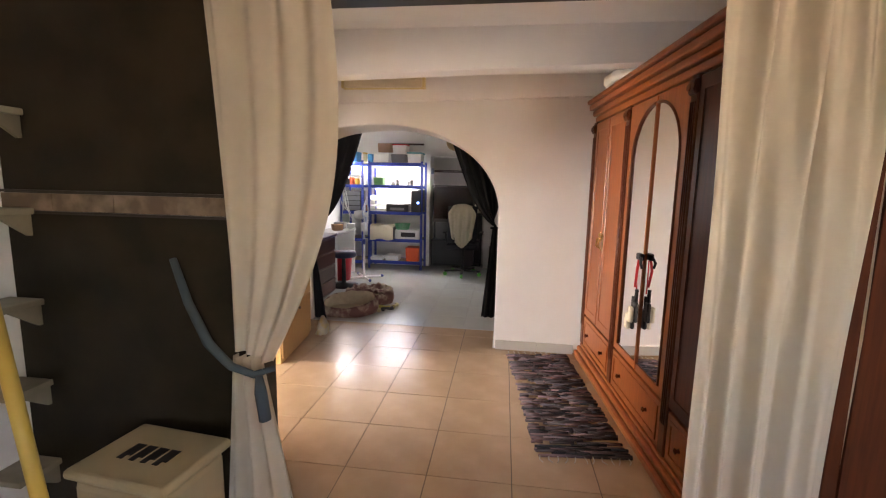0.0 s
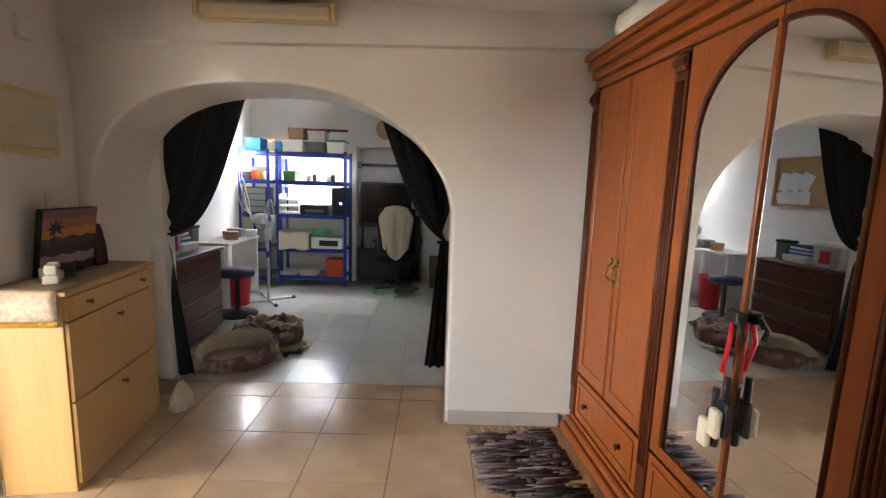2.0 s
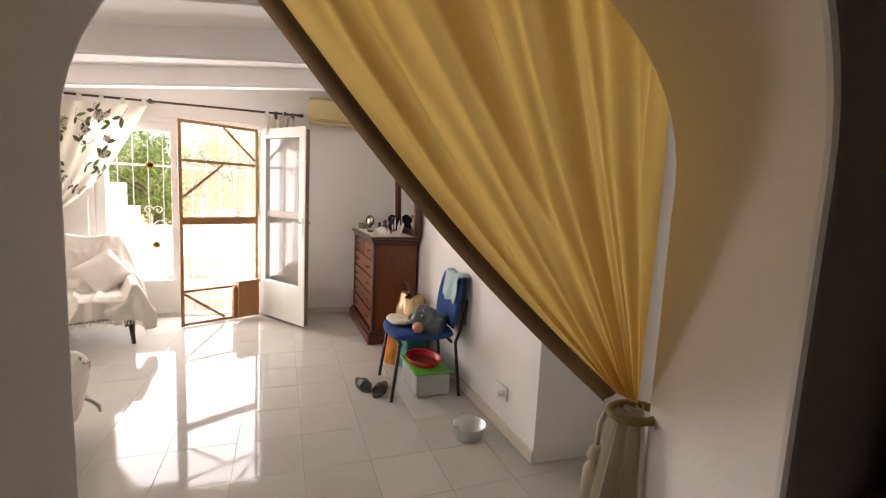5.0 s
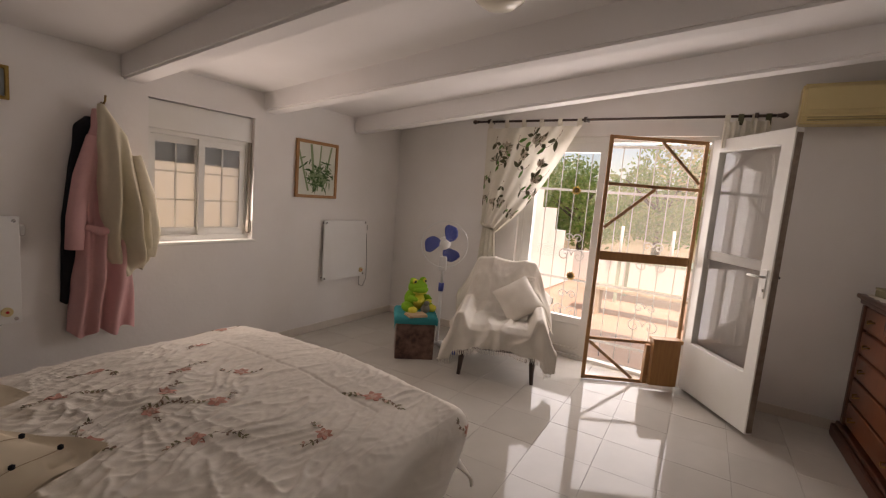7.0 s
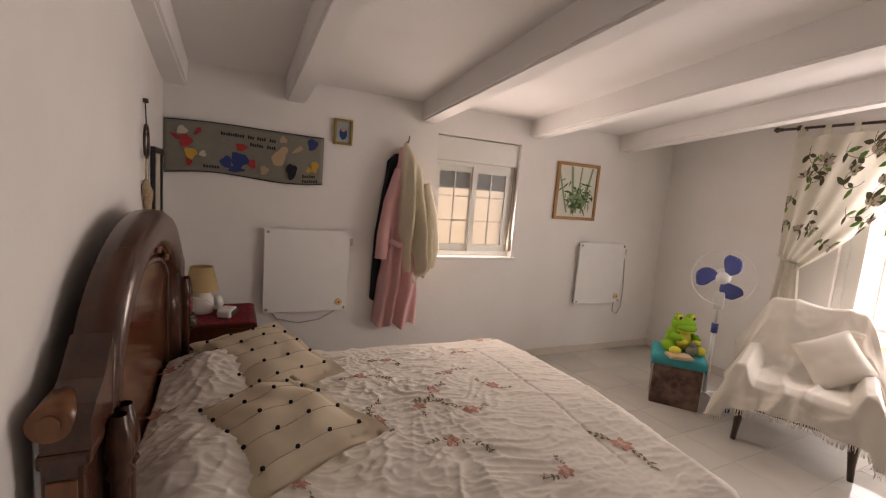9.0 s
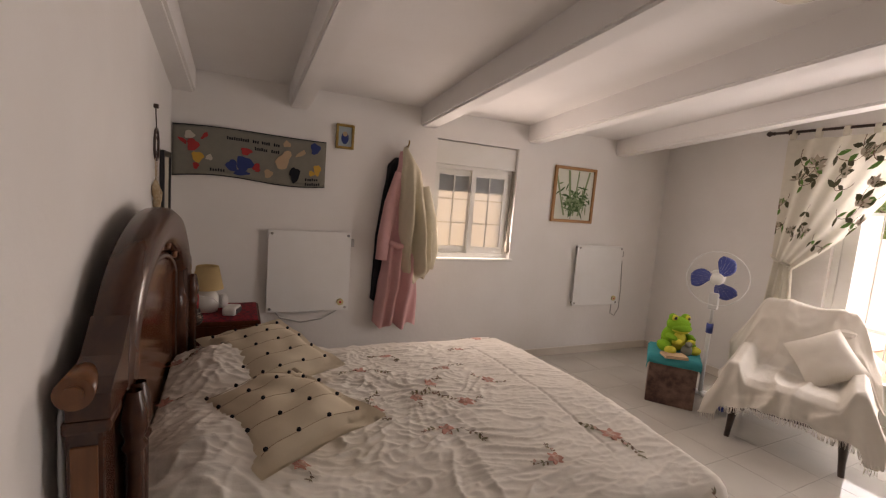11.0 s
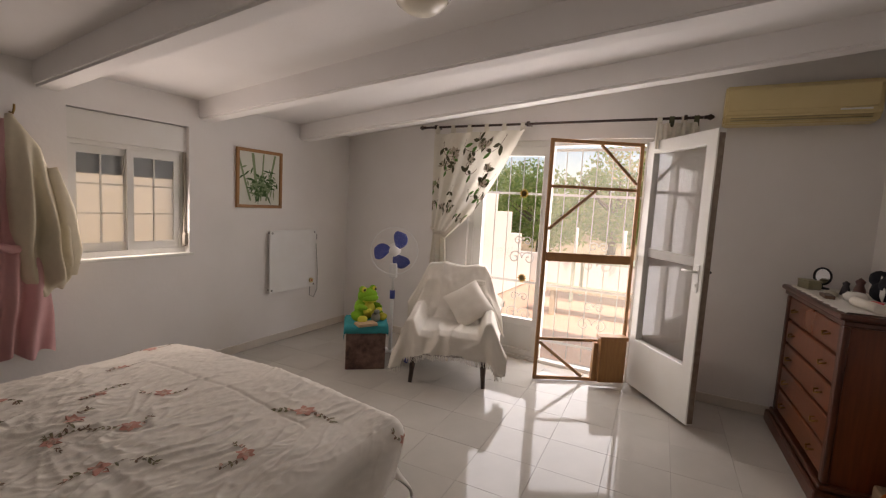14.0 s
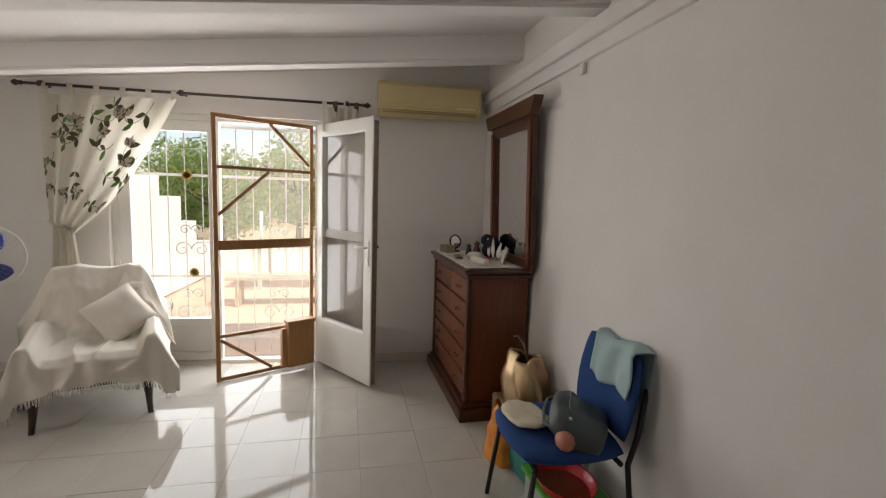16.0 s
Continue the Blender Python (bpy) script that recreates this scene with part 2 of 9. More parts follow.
def rects(bm, u0, u1, v0, v1, holes, c0, c1, axis):
    """A slab from (u0, v0) to (u1, v1), c0 to c1 thick, with rectangular holes (u0, u1, v0, v1)."""
    us = sorted({u0, u1, *[h[0] for h in holes], *[h[1] for h in holes]})
    vs = sorted({v0, v1, *[h[2] for h in holes], *[h[3] for h in holes]})
    full = lambda i, j: 0 <= i < len(us) - 1 and 0 <= j < len(vs) - 1 and not any(h[0] <= us[i] and us[i + 1] <= h[1] and h[2] <= vs[j] and vs[j + 1] <= h[3] for h in holes)
    cache = {}
    def V(i, j, c):
        k = (i, j, c)
        if k not in cache:
            a, b, d = us[i], vs[j], (c0, c1)[c]
            cache[k] = bm.verts.new({"y": (a, d, b), "x": (d, a, b), "z": (a, b, d)}[axis])
        return cache[k]
    fs = []
    for i in range(len(us) - 1):
        for j in range(len(vs) - 1):
            if not full(i, j):
                continue
            fs.append(bm.faces.new((V(i, j, 0), V(i + 1, j, 0), V(i + 1, j + 1, 0), V(i, j + 1, 0))))
            fs.append(bm.faces.new((V(i, j + 1, 1), V(i + 1, j + 1, 1), V(i + 1, j, 1), V(i, j, 1))))
            for di, dj, a, b in ((-1, 0, (i, j), (i, j + 1)), (1, 0, (i + 1, j), (i + 1, j + 1)), (0, -1, (i, j), (i + 1, j)), (0, 1, (i, j + 1), (i + 1, j + 1))):
                if not full(i + di, j + dj):
                    fs.append(bm.faces.new((V(*a, 0), V(*b, 0), V(*b, 1), V(*a, 1))))
    bmesh.ops.recalc_face_normals(bm, faces=fs)


def arch_outline(a0, a1, b0, b1, z1, spring, top, n=28, full=2.0):
    """Wall from a0 to a1, up to z1, with an arched opening b0..b1 from the floor; full over 2 squares its first haunch."""
    c, rx, rz = (b0 + b1) / 2, (b1 - b0) / 2, top - spring
    arc = []
    for k in range(n + 1):
        co, si = math.cos(math.pi * k / n), math.sin(math.pi * k / n)
        e = 2 / full if co > 0 else 1.0
        arc.append((c - rx * math.copysign(abs(co) ** e, co), spring + rz * max(0.0, si) ** e))
    return [(a0, 0), (b0, 0), *arc, (b1, 0), (a1, 0), (a1, z1), (a0, z1)]


# ---- the large structure ----
HALL_L, BED_E, DOOR_W, WIN_S = -1.10, -1.30, -5.90, -0.41


def hall_x(y):
    """The hall face of the wall between hall and bedroom, which runs askew."""
    return -1.035 - 0.169 * (max(2.88, y) - 3.94)


def bed_x(y):
    """The bedroom face of the same wall."""
    return -1.312 - 0.033 * (y - WIN_S)


bm = bmesh.new()
prism(bm, arch_outline(-1.18, 2.52, -1.09, 0.945, 2.7, 1.22, 1.965, 40, 2.6), 4.68, 5.18)
w = structure("wall_arch", bm, PLASTER, "white plastered wall with a wide arched opening", "wall")
bm = bmesh.new()
prism(bm, arch_outline(-0.56, 4.95, 2.88, 3.94, 2.7, 1.50, 1.97), BED_E, HALL_L, "x")
for v in bm.verts:
    if v.co.x > -1.2:
        v.co.x = hall_x(v.co.y)
    else:
        v.co.y += 0.125 * max(0, v.co.y - 2.88) if v.co.y < 3.95 else 0
        v.co.x = bed_x(v.co.y)
w2 = structure("wall_between", bm, PLASTER, "white plastered wall with a narrow arched passage", "wall")
for o in (w, w2):
    md = o.modifiers.new("soft_edge", "BEVEL")
    md.width, md.segments, md.limit_method, md.angle_limit = 0.018, 3, "ANGLE", radians(50)
bm = bmesh.new()
rects(bm, -6.15, -1.10, 0, 2.7, [(-4.0, -3.2, 0.96, 1.96)], -0.66, WIN_S, "y")
structure("wall_window", bm, PLASTER, "white plastered bedroom wall with a small window", "wall")
bm = bmesh.new()
rects(bm, -0.66, 5.3, 0, 2.9, [(1.16, 2.80, 0, 2.10)], -6.15, DOOR_W, "x")
structure("wall_door", bm, PLASTER, "white plastered wall with a wide terrace door", "wall")
bm = bmesh.new()
prism(bm, [(-5.92, 4.24), (-2.63, 4.45), (-2.63, 5.2), (-5.92, 5.2)], 0, 2.9, "z")
structure("wall_dresser", bm, PLASTER, "plain white plastered bedroom wall", "wall")
bm = bmesh.new()
box(bm, -2.628, -1.30, 5.05, 5.2, 0, 2.9)
structure("wall_recess", bm, PLASTER, "white plastered wall of the bedroom recess", "wall")
# bedroom ceiling and beams, rising away from the window wall
SLOPE = 0.104
def bed_z(y, slope=SLOPE):
    return 2.03 + slope * (y - WIN_S)
bm = bmesh.new()
prism(bm, [(-0.7, bed_z(-0.7) + 0.15), (5.3, bed_z(5.3) + 0.15), (5.3, bed_z(5.3) + 0.3), (-0.7, bed_z(-0.7) + 0.3)], -6.2, -1.2, "x")
structure("ceiling_bedroom", bm, CEIL, "white painted sloping ceiling between beams", "ceiling")
for x, sl in ((-1.375, 0.088), (-2.10, 0.084), (-3.11, 0.084), (-4.15, 0.086), (-5.21, 0.099)):
    bm = bmesh.new()
    prism(bm, [(-0.45, bed_z(-0.45, sl)), (4.5, bed_z(4.5, sl)), (4.5, bed_z(4.5) + 0.17), (-0.45, bed_z(-0.45) + 0.17)], x - 0.07, x + 0.07, "x")
    bmesh.ops.bevel(bm, geom=[e for e in bm.edges if e.calc_length() > 3], offset=0.015, segments=2, affect="EDGES")
    structure("ceiling_beam", bm, CEIL, "white painted sloping ceiling beam", "beam")
# hall ceiling, beams
bm = bmesh.new()
box(bm, -1.25, 2.64, -1.2, 5.0, 2.36, 2.5)
structure("ceiling_hall", bm, CEIL, "white painted hall ceiling", "ceiling")
for y in (2.3, 3.55):
    bm = bmesh.new()
    prism(bm, [(-1.2, 2.067), (2.495, 2.175), (2.495, 2.362), (-1.2, 2.362)], y - 0.07, y + 0.07)
    structure("ceiling_beam", bm, CEIL, "white painted ceiling beam in the hall", "beam")
bm = bmesh.new()
prism(bm, [(-1.2, 2.13), (2.495, 2.205), (2.495, 2.362), (-1.2, 2.362)], 4.62, 4.685)
structure("ceiling_beam", bm, CEIL, "white plastered lintel above the arch", "beam")
bm = bmesh.new()
box(bm, 2.50, 2.65, -1.2, 9.0, 0, 2.8)
structure("wall_hall_side", bm, PLASTER, "white plastered wall behind the wardrobe", "wall")
# start room
bm = bmesh.new()
rects(bm, -1.0, 2.495, 0, 2.355, [(0.12, 1.98, 0, 2.06)], 2.22, 2.36, "y")
structure("wall_kitchen", bm, DARK_TILE, "dark tiled wall with a curtained opening", "wall")
bm = bmesh.new()
box(bm, -1.15, -0.99, -1.2, 2.22, 0, 2.355)
structure("wall_start_side", bm, DARK_TILE, "dark tiled side wall of the start room", "wall")
bm = bmesh.new()
rects(bm, -1.15, 2.495, 0, 2.355, [(1.72, 2.44, 0.95, 2.05)], -1.2, -1.05, "y")
structure("wall_start", bm, PLASTER, "wall with a window behind the start", "wall")
# back room
bm = bmesh.new()
rects(bm, -1.95, 2.6, 0, 2.9, [(-0.30, 0.66, 0, 1.93)], 8.55, 8.7, "y")
structure("wall_back", bm, PLASTER, "white far wall with a shallow niche", "wall")
bm = bmesh.new()
box(bm, -0.5, 0.9, 8.95, 9.05, 0, 2.2)
box(bm, -0.42, -0.30, 8.70, 8.95, 0, 2.0)
box(bm, 0.66, 0.78, 8.70, 8.95, 0, 2.0)
box(bm, -0.42, 0.78, 8.70, 8.95, 1.93, 2.0)
structure("wall_niche", bm, PLASTER, "plastered back of the niche", "wall")
bm = bmesh.new()
box(bm, -1.90, -1.75, 5.18, 8.6, 0, 2.9)
structure("wall_back_side", bm, PLASTER, "white side wall of the work room", "wall")
bm = bmesh.new()
box(bm, -1.95, 2.64, 5.0, 8.7, 2.72, 2.85)
structure("ceiling_back", bm, CEIL, "white ceiling of the work room", "ceiling")
bm = bmesh.new()
box(bm, -1.95, -1.0, 5.18, 5.3, 0, 2.8)
structure("wall_back_return", bm, PLASTER, "white wall beside the arch", "wall")
# floors: mortar bed under the tiles
bm = bmesh.new()
box(bm, -1.2, 2.6, -1.2, 5.18, -0.1, -0.004)
structure("floor_hall", bm, GROUT, "beige tiled hall floor", "floor")
bm = bmesh.new()
box(bm, -6.15, -1.2, -0.66, 5.2, -0.1, -0.004)
structure("floor_bedroom", bm, GROUT_PALE, "cream glossy tiled bedroom floor", "floor")
bm = bmesh.new()
box(bm, -1.95, 2.6, 5.18, 9.0, -0.1, -0.004)
structure("floor_back", bm, GROUT_PALE, "grey glossy tiled work room floor", "floor")
bm = bmesh.new()
box(bm, -90, 60, -70, 80, -0.6, -0.12)
structure("ground", bm, GROUT, "pale ground outside", "ground")

# ---- more materials ----
def plain(name, c, rough=0.6, metal=0.0, **k):
    return material(name, c, rough, metal, **k)


PINK = cloth("pink_towelling", (0.72, 0.42, 0.42), through_light=0.0, bump=0.5, bump_scale=300)
CREAM_TOWEL = cloth("cream_towelling", (0.74, 0.67, 0.52), through_light=0.0, bump=0.5, bump_scale=300)
BLACK_CLOTH = cloth("black_cloth", (0.02, 0.02, 0.025), through_light=0.0)
CUSHION = cloth("unbleached_cotton", (0.70, 0.61, 0.47), second=(0.66, 0.57, 0.43), through_light=0.0)
QUILT = cloth("white_embroidered_quilt", (0.78, 0.74, 0.68), second=(0.74, 0.69, 0.62), scale=6, through_light=0.0, bump=0.22, bump_scale=240)
THREAD_PINK = plain("pink_thread", (0.60, 0.30, 0.24), 0.8)
THREAD_PALE = plain("pale_pink_thread", (0.68, 0.46, 0.38), 0.8)
THREAD_BROWN = plain("brown_thread", (0.24, 0.16, 0.11), 0.8)
THREAD_GREEN = plain("olive_thread", (0.23, 0.21, 0.12), 0.8)
TURQ = cloth("turquoise_cloth", (0.03, 0.30, 0.33), through_light=0.0)
RED_CLOTH = cloth("red_patterned_cloth", (0.45, 0.03, 0.04), second=(0.08, 0.03, 0.04), scale=45, mix=0.7, through_light=0.0)
FROG = cloth("green_plush", (0.20, 0.42, 0.03), second=(0.13, 0.30, 0.02), scale=60, through_light=0.0, bump=0.9, bump_scale=160)
LEATHER_MAP = material("brown_marbled_leatherette", (0.26, 0.15, 0.11), 0.45, second=(0.055, 0.022, 0.018), scale=16, detail=8, mix=0.75, bump=0.1)
BLUE_PLASTIC = plain("blue_translucent_plastic", (0.05, 0.075, 0.30), 0.3)
BLUE_FABRIC = cloth("royal_blue_upholstery", (0.026, 0.072, 0.23), through_light=0.0, bump=0.5, bump_scale=400)
TEAL_TOWEL = cloth("faded_teal_towel", (0.36, 0.51, 0.53), second=(0.46, 0.56, 0.56), through_light=0.0, bump=0.5, bump_scale=250)
GREY_LEATHER = material("grey_green_leather", (0.075, 0.098, 0.10), 0.45, bump=0.3, bump_scale=120)
GOLD = material("gold_leatherette", (0.55, 0.40, 0.24), 0.36, 0.8, second=(0.42, 0.29, 0.16), bump=0.2, bump_scale=60)
ORANGE_BAG = material("orange_printed_plastic", (0.72, 0.10, 0.03), 0.3, second=(0.80, 0.42, 0.05), scale=16, mix=0.5)
RED_PLASTIC = plain("red_plastic", (0.65, 0.02, 0.03), 0.35)
GREEN_PLASTIC = plain("green_plastic", (0.07, 0.45, 0.05), 0.35)
CLEAR_PLASTIC = material("milky_plastic", (0.8, 0.82, 0.80), 0.3, trans=0.6, mix=0.1)
TEAL_BAG = plain("teal_woven_bag", (0.02, 0.20, 0.17), 0.7)
SHADE = cloth("cream_lampshade", (0.72, 0.55, 0.30), through_light=0.4)
CERAMIC = plain("white_ceramic", (0.80, 0.78, 0.73), 0.2)
PVC = material("white_pvc", (0.76, 0.76, 0.74), 0.3, second=(0.68, 0.66, 0.60), scale=3, mix=0.4)
GILT = material("gilt_wood", (0.42, 0.28, 0.08), 0.4, 0.6, second=(0.25, 0.16, 0.05), scale=40)
PAPER = plain("painting_paper", (0.70, 0.70, 0.62), 0.8)
LEAF_DARK = plain("leaf_paint_dark", (0.05, 0.11, 0.03), 0.8)
LEAF_PALE = plain("leaf_paint_pale", (0.22, 0.30, 0.16), 0.8)
OLIVE_LEAF = plain("printed_olive_leaf", (0.085, 0.085, 0.045), 0.9)
GREEN_LEAF = plain("printed_green_leaf", (0.10, 0.22, 0.05), 0.9)
PETAL = plain("printed_petal", (0.46, 0.40, 0.32), 0.9)
STEM_PRINT = plain("printed_stem", (0.16, 0.09, 0.06), 0.9)
SHEER = cloth("cream_print_curtain", (0.76, 0.72, 0.63), through_light=0.40)
BANNER = cloth("grey_green_tapestry", (0.23, 0.22, 0.185), second=(0.18, 0.175, 0.15), through_light=0.0, bump=0.6, bump_scale=220)
DARK_RED = plain("dark_red_print", (0.42, 0.04, 0.04), 0.9)
NAVY = plain("navy_print", (0.03, 0.05, 0.18), 0.9)
TAN = plain("tan_print", (0.48, 0.34, 0.22), 0.9)
OFFWHITE = plain("offwhite_print", (0.55, 0.50, 0.42), 0.9)
YELLOW = plain("yellow_print", (0.58, 0.34, 0.06), 0.9)
GREY_CABLE = plain("grey_cable", (0.45, 0.44, 0.42), 0.5)
SKIN_PAINT = plain("peach_plastic", (0.55, 0.22, 0.16), 0.4)


def disc(bm, c, rx, rz, n=12, turn=0.0, mi=0, plane="y"):
    vs = []
    for k in range(n):
        a = 2 * math.pi * k / n
        u, v = rx * math.cos(a), rz * math.sin(a)
        u, v = u * math.cos(turn) - v * math.sin(turn), u * math.sin(turn) + v * math.cos(turn)
        vs.append(bm.verts.new({"y": (c[0] + u, c[1], c[2] + v), "z": (c[0] + u, c[1] + v, c[2]), "x": (c[0], c[1] + u, c[2] + v)}[plane]))
    f = bm.faces.new(vs)
    f.material_index = mi
    return f


def leaf(bm, c, length, width, turn, mi=0, plane="y"):
    pts = [(0, 0), (0.3, 0.5), (0.6, 0.42), (1, 0), (0.6, -0.42), (0.3, -0.5)]
    vs = []
    for a, b in pts:
        u, v = a * length, b * width
        u, v = u * math.cos(turn) - v * math.sin(turn), u * math.sin(turn) + v * math.cos(turn)
        vs.append(bm.verts.new({"y": (c[0] + u, c[1], c[2] + v), "z": (c[0] + u, c[1] + v, c[2]), "x": (c[0], c[1] + u, c[2] + v)}[plane]))
    f = bm.faces.new(vs)
    f.material_index = mi


def sewn(bm, sx, sy, h, n=14, edge=0.0, wob=0.012, seed=0):
    """A stuffed cushion lying flat, sx by sy, h thick."""
    for side in (1, -1):
        def fn(u, v):
            a, b = 2 * u - 1, 2 * v - 1
            ia, ib = max(0, 1 - (abs(a) / (1 - edge)) ** 2.6), max(0, 1 - (abs(b) / (1 - edge)) ** 2.6)
            t = (ia * ib) ** 0.45
            pinch = 1 - 0.05 * (1 - abs(a * b))
            nz = noise.noise(Vector((a * 2 + seed, b * 2, side))) * wob
            return (a * sx / 2 * pinch, b * sy / 2 * pinch, side * (t * h / 2 + 0.003) + nz * (1 if side > 0 else 0.3))
        sheet(bm, n, n, fn)
    bmesh.ops.remove_doubles(bm, verts=bm.verts, dist=0.002)
    bmesh.ops.recalc_face_normals(bm, faces=bm.faces)


# ---- bed ----
BX, BY = -1.44, 1.22
bed = thing("bed", pose(BX, BY, 0), "dark reddish wooden double bed with a tall arched headboard", "bed")
bm = bmesh.new()
box(bm, -1.86, -0.02, -0.73, 0.73, 0.24, 0.48, 0.05, 3)
part("mattress", bm, WHITE_CLOTH, bed, "white mattress", True)
for y in (-0.74, 0.72):
    bm = bmesh.new()
    box(bm, -1.84, 0.0, y, y + 0.025, 0.16, 0.30, 0.006)
    part("side_rail", bm, WARD_DARK_SHADE, bed)
for y in (-0.68, 0.66):
    bm = bmesh.new()
    lathe(bm, [(0.022, 0), (0.03, 0.06), (0.035, 0.2), (0.035, 0.26)], (-1.78, y, 0), 10)
    part("leg", bm, DARK_WOOD, bed)


HEAD_WOOD = material("dark_polished_walnut", (0.085, 0.030, 0.016), 0.26, second=(0.045, 0.016, 0.010), scale=7, mix=0.7, stretch=(5, 1, 3), bump=0.04, bump_scale=40, rough_var=0.08)
HEAD_PALE = material("worn_walnut_edge", (0.24, 0.095, 0.035), 0.3, second=(0.15, 0.055, 0.022), scale=9, mix=0.6, stretch=(5, 5, 0.6))
BURR = material("burr_veneer", (0.20, 0.072, 0.030), 0.14, second=(0.085, 0.028, 0.014), scale=6, detail=9, mix=0.85, stretch=(1, 1, 2.2), rough_var=0.06)


def head_arch(inset, n=56):
    """The arched outline of the headboard, set in by so many metres; (across, up)."""
    pts = []
    for k in range(n + 1):
        a = math.pi * (0.045 + 0.91 * k / n)
        pts.append((-(0.685 - inset) * math.cos(a), 1.0 + (0.35 - inset) * math.sin(a)))
    return pts


def swept(bm, path, profile):
    """A moulding along path (across, up); profile: (inset towards the middle, out towards the bed)."""
    rows = []
    for k, (y, z) in enumerate(path):
        a, b = path[max(0, k - 1)], path[min(len(path) - 1, k + 1)]
        d = Vector((b[0] - a[0], b[1] - a[1])).normalized()
        rows.append([bm.verts.new((0.05 - o, y + d.y * i, z - d.x * i)) for i, o in profile])
    for A, B in zip(rows, rows[1:]):
        for k in range(len(profile) - 1):
            bm.faces.new((A[k], A[k + 1], B[k + 1], B[k])).smooth = True


outer = head_arch(0)
base_l, base_r = [(-0.70, 0.42), (-0.685, 0.86)], [(0.685, 0.86), (0.70, 0.42)]
bm = bmesh.new()
prism(bm, [(-0.70, 0.30)] + base_l + outer + base_r + [(0.70, 0.30)], 0.05, 0.066, "x")
headb = part("headboard", bm, HEAD_WOOD, bed, "carved dark walnut arched headboard")
bm = bmesh.new()
swept(bm, base_l + outer + base_r, [(-0.006, -0.014), (-0.012, 0.01), (-0.008, 0.045), (0.012, 0.066), (0.05, 0.074), (0.09, 0.066), (0.118, 0.048), (0.128, 0.03), (0.132, 0.0)])
part("top_moulding", bm, HEAD_WOOD, headb, "broad rounded dark moulding", smooth=True)
bm = bmesh.new()
prism(bm, [(-0.50, 0.34)] + head_arch(0.185) + [(0.50, 0.34)], 0.034, 0.0495, "x")
part("panel", bm, BURR, headb, "polished burr veneer panel")
bm = bmesh.new()
inner = head_arch(0.165)
swept(bm, [(-0.515, 0.40)] + inner + [(0.515, 0.40)], [(-0.004, 0.0), (0.0, 0.022), (0.012, 0.032), (0.024, 0.024), (0.030, 0.0)])
part("panel_moulding", bm, HEAD_WOOD, headb)
# pierced carving between the arch and the panel
for y in (-0.42, -0.21, 0.0, 0.21, 0.42):
    z = 1.0 + 0.2 * math.sqrt(max(0, 1 - (y / 0.535) ** 2))
    bm = bmesh.new()
    for k in range(5):
        a = -0.9 + 0.45 * k - y * 1.2
        tube(bm, [(0.03, y, z), (0.018, y + 0.022 * math.sin(a), z + 0.022 * math.cos(a)), (0.024, y + 0.040 * math.sin(a), z + 0.030 * math.cos(a))], [0.008, 0.010, 0.003], 6)
    part("carved_leaf", bm, HEAD_PALE, headb)
for sd in (-1, 1):
    bm = bmesh.new()
    box(bm, 0.0, 0.066, sd * 0.785 - 0.045, sd * 0.785 + 0.045, 0, 0.97, 0.010)
    box(bm, -0.012, 0.070, sd * 0.785 - 0.052, sd * 0.785 + 0.052, 0.955, 0.985, 0.008)
    prism(bm, [(sd * 0.73, 0.986), (sd * 0.835, 0.986), (sd * 0.835, 1.04), (sd * 0.80, 1.062), (sd * 0.74, 1.085), (sd * 0.66, 1.15), (sd * 0.66, 0.986)], -0.012, 0.062, "x")
    post = part("post", bm, HEAD_WOOD, headb, "square bed post with a scrolled shoulder")
    bm = bmesh.new()
    tube(bm, [(0.046, sd * 0.74, 1.045), (0.046, sd * 0.842, 1.045)], 0.034, 18)
    tube(bm, [(0.046, sd * 0.842, 1.045), (0.046, sd * 0.850, 1.045)], 0.018, 12)
    part("scroll", bm, HEAD_PALE, post, "worn orange-brown scroll")
    bm = bmesh.new()
    box(bm, 0.010, 0.056, sd * 0.8315 - 0.004, sd * 0.8315 + 0.004, 0.30, 0.93, 0.003)
    part("face_panel", bm, HEAD_PALE, post)
    for k in (0, 1):
        bm = bmesh.new()
        y = sd * (0.705 - 0.05 * k)
        lathe(bm, [(0.026, 0.2), (0.021, 0.3), (0.021, 0.84), (0.029, 0.855), (0.02, 0.87), (0.031, 0.90), (0.025, 0.95), (0.016, 0.985)], (-0.028, y, 0), 12)
        part("column", bm, HEAD_WOOD, headb)
headb.location = (-0.05, -0.05, 0)

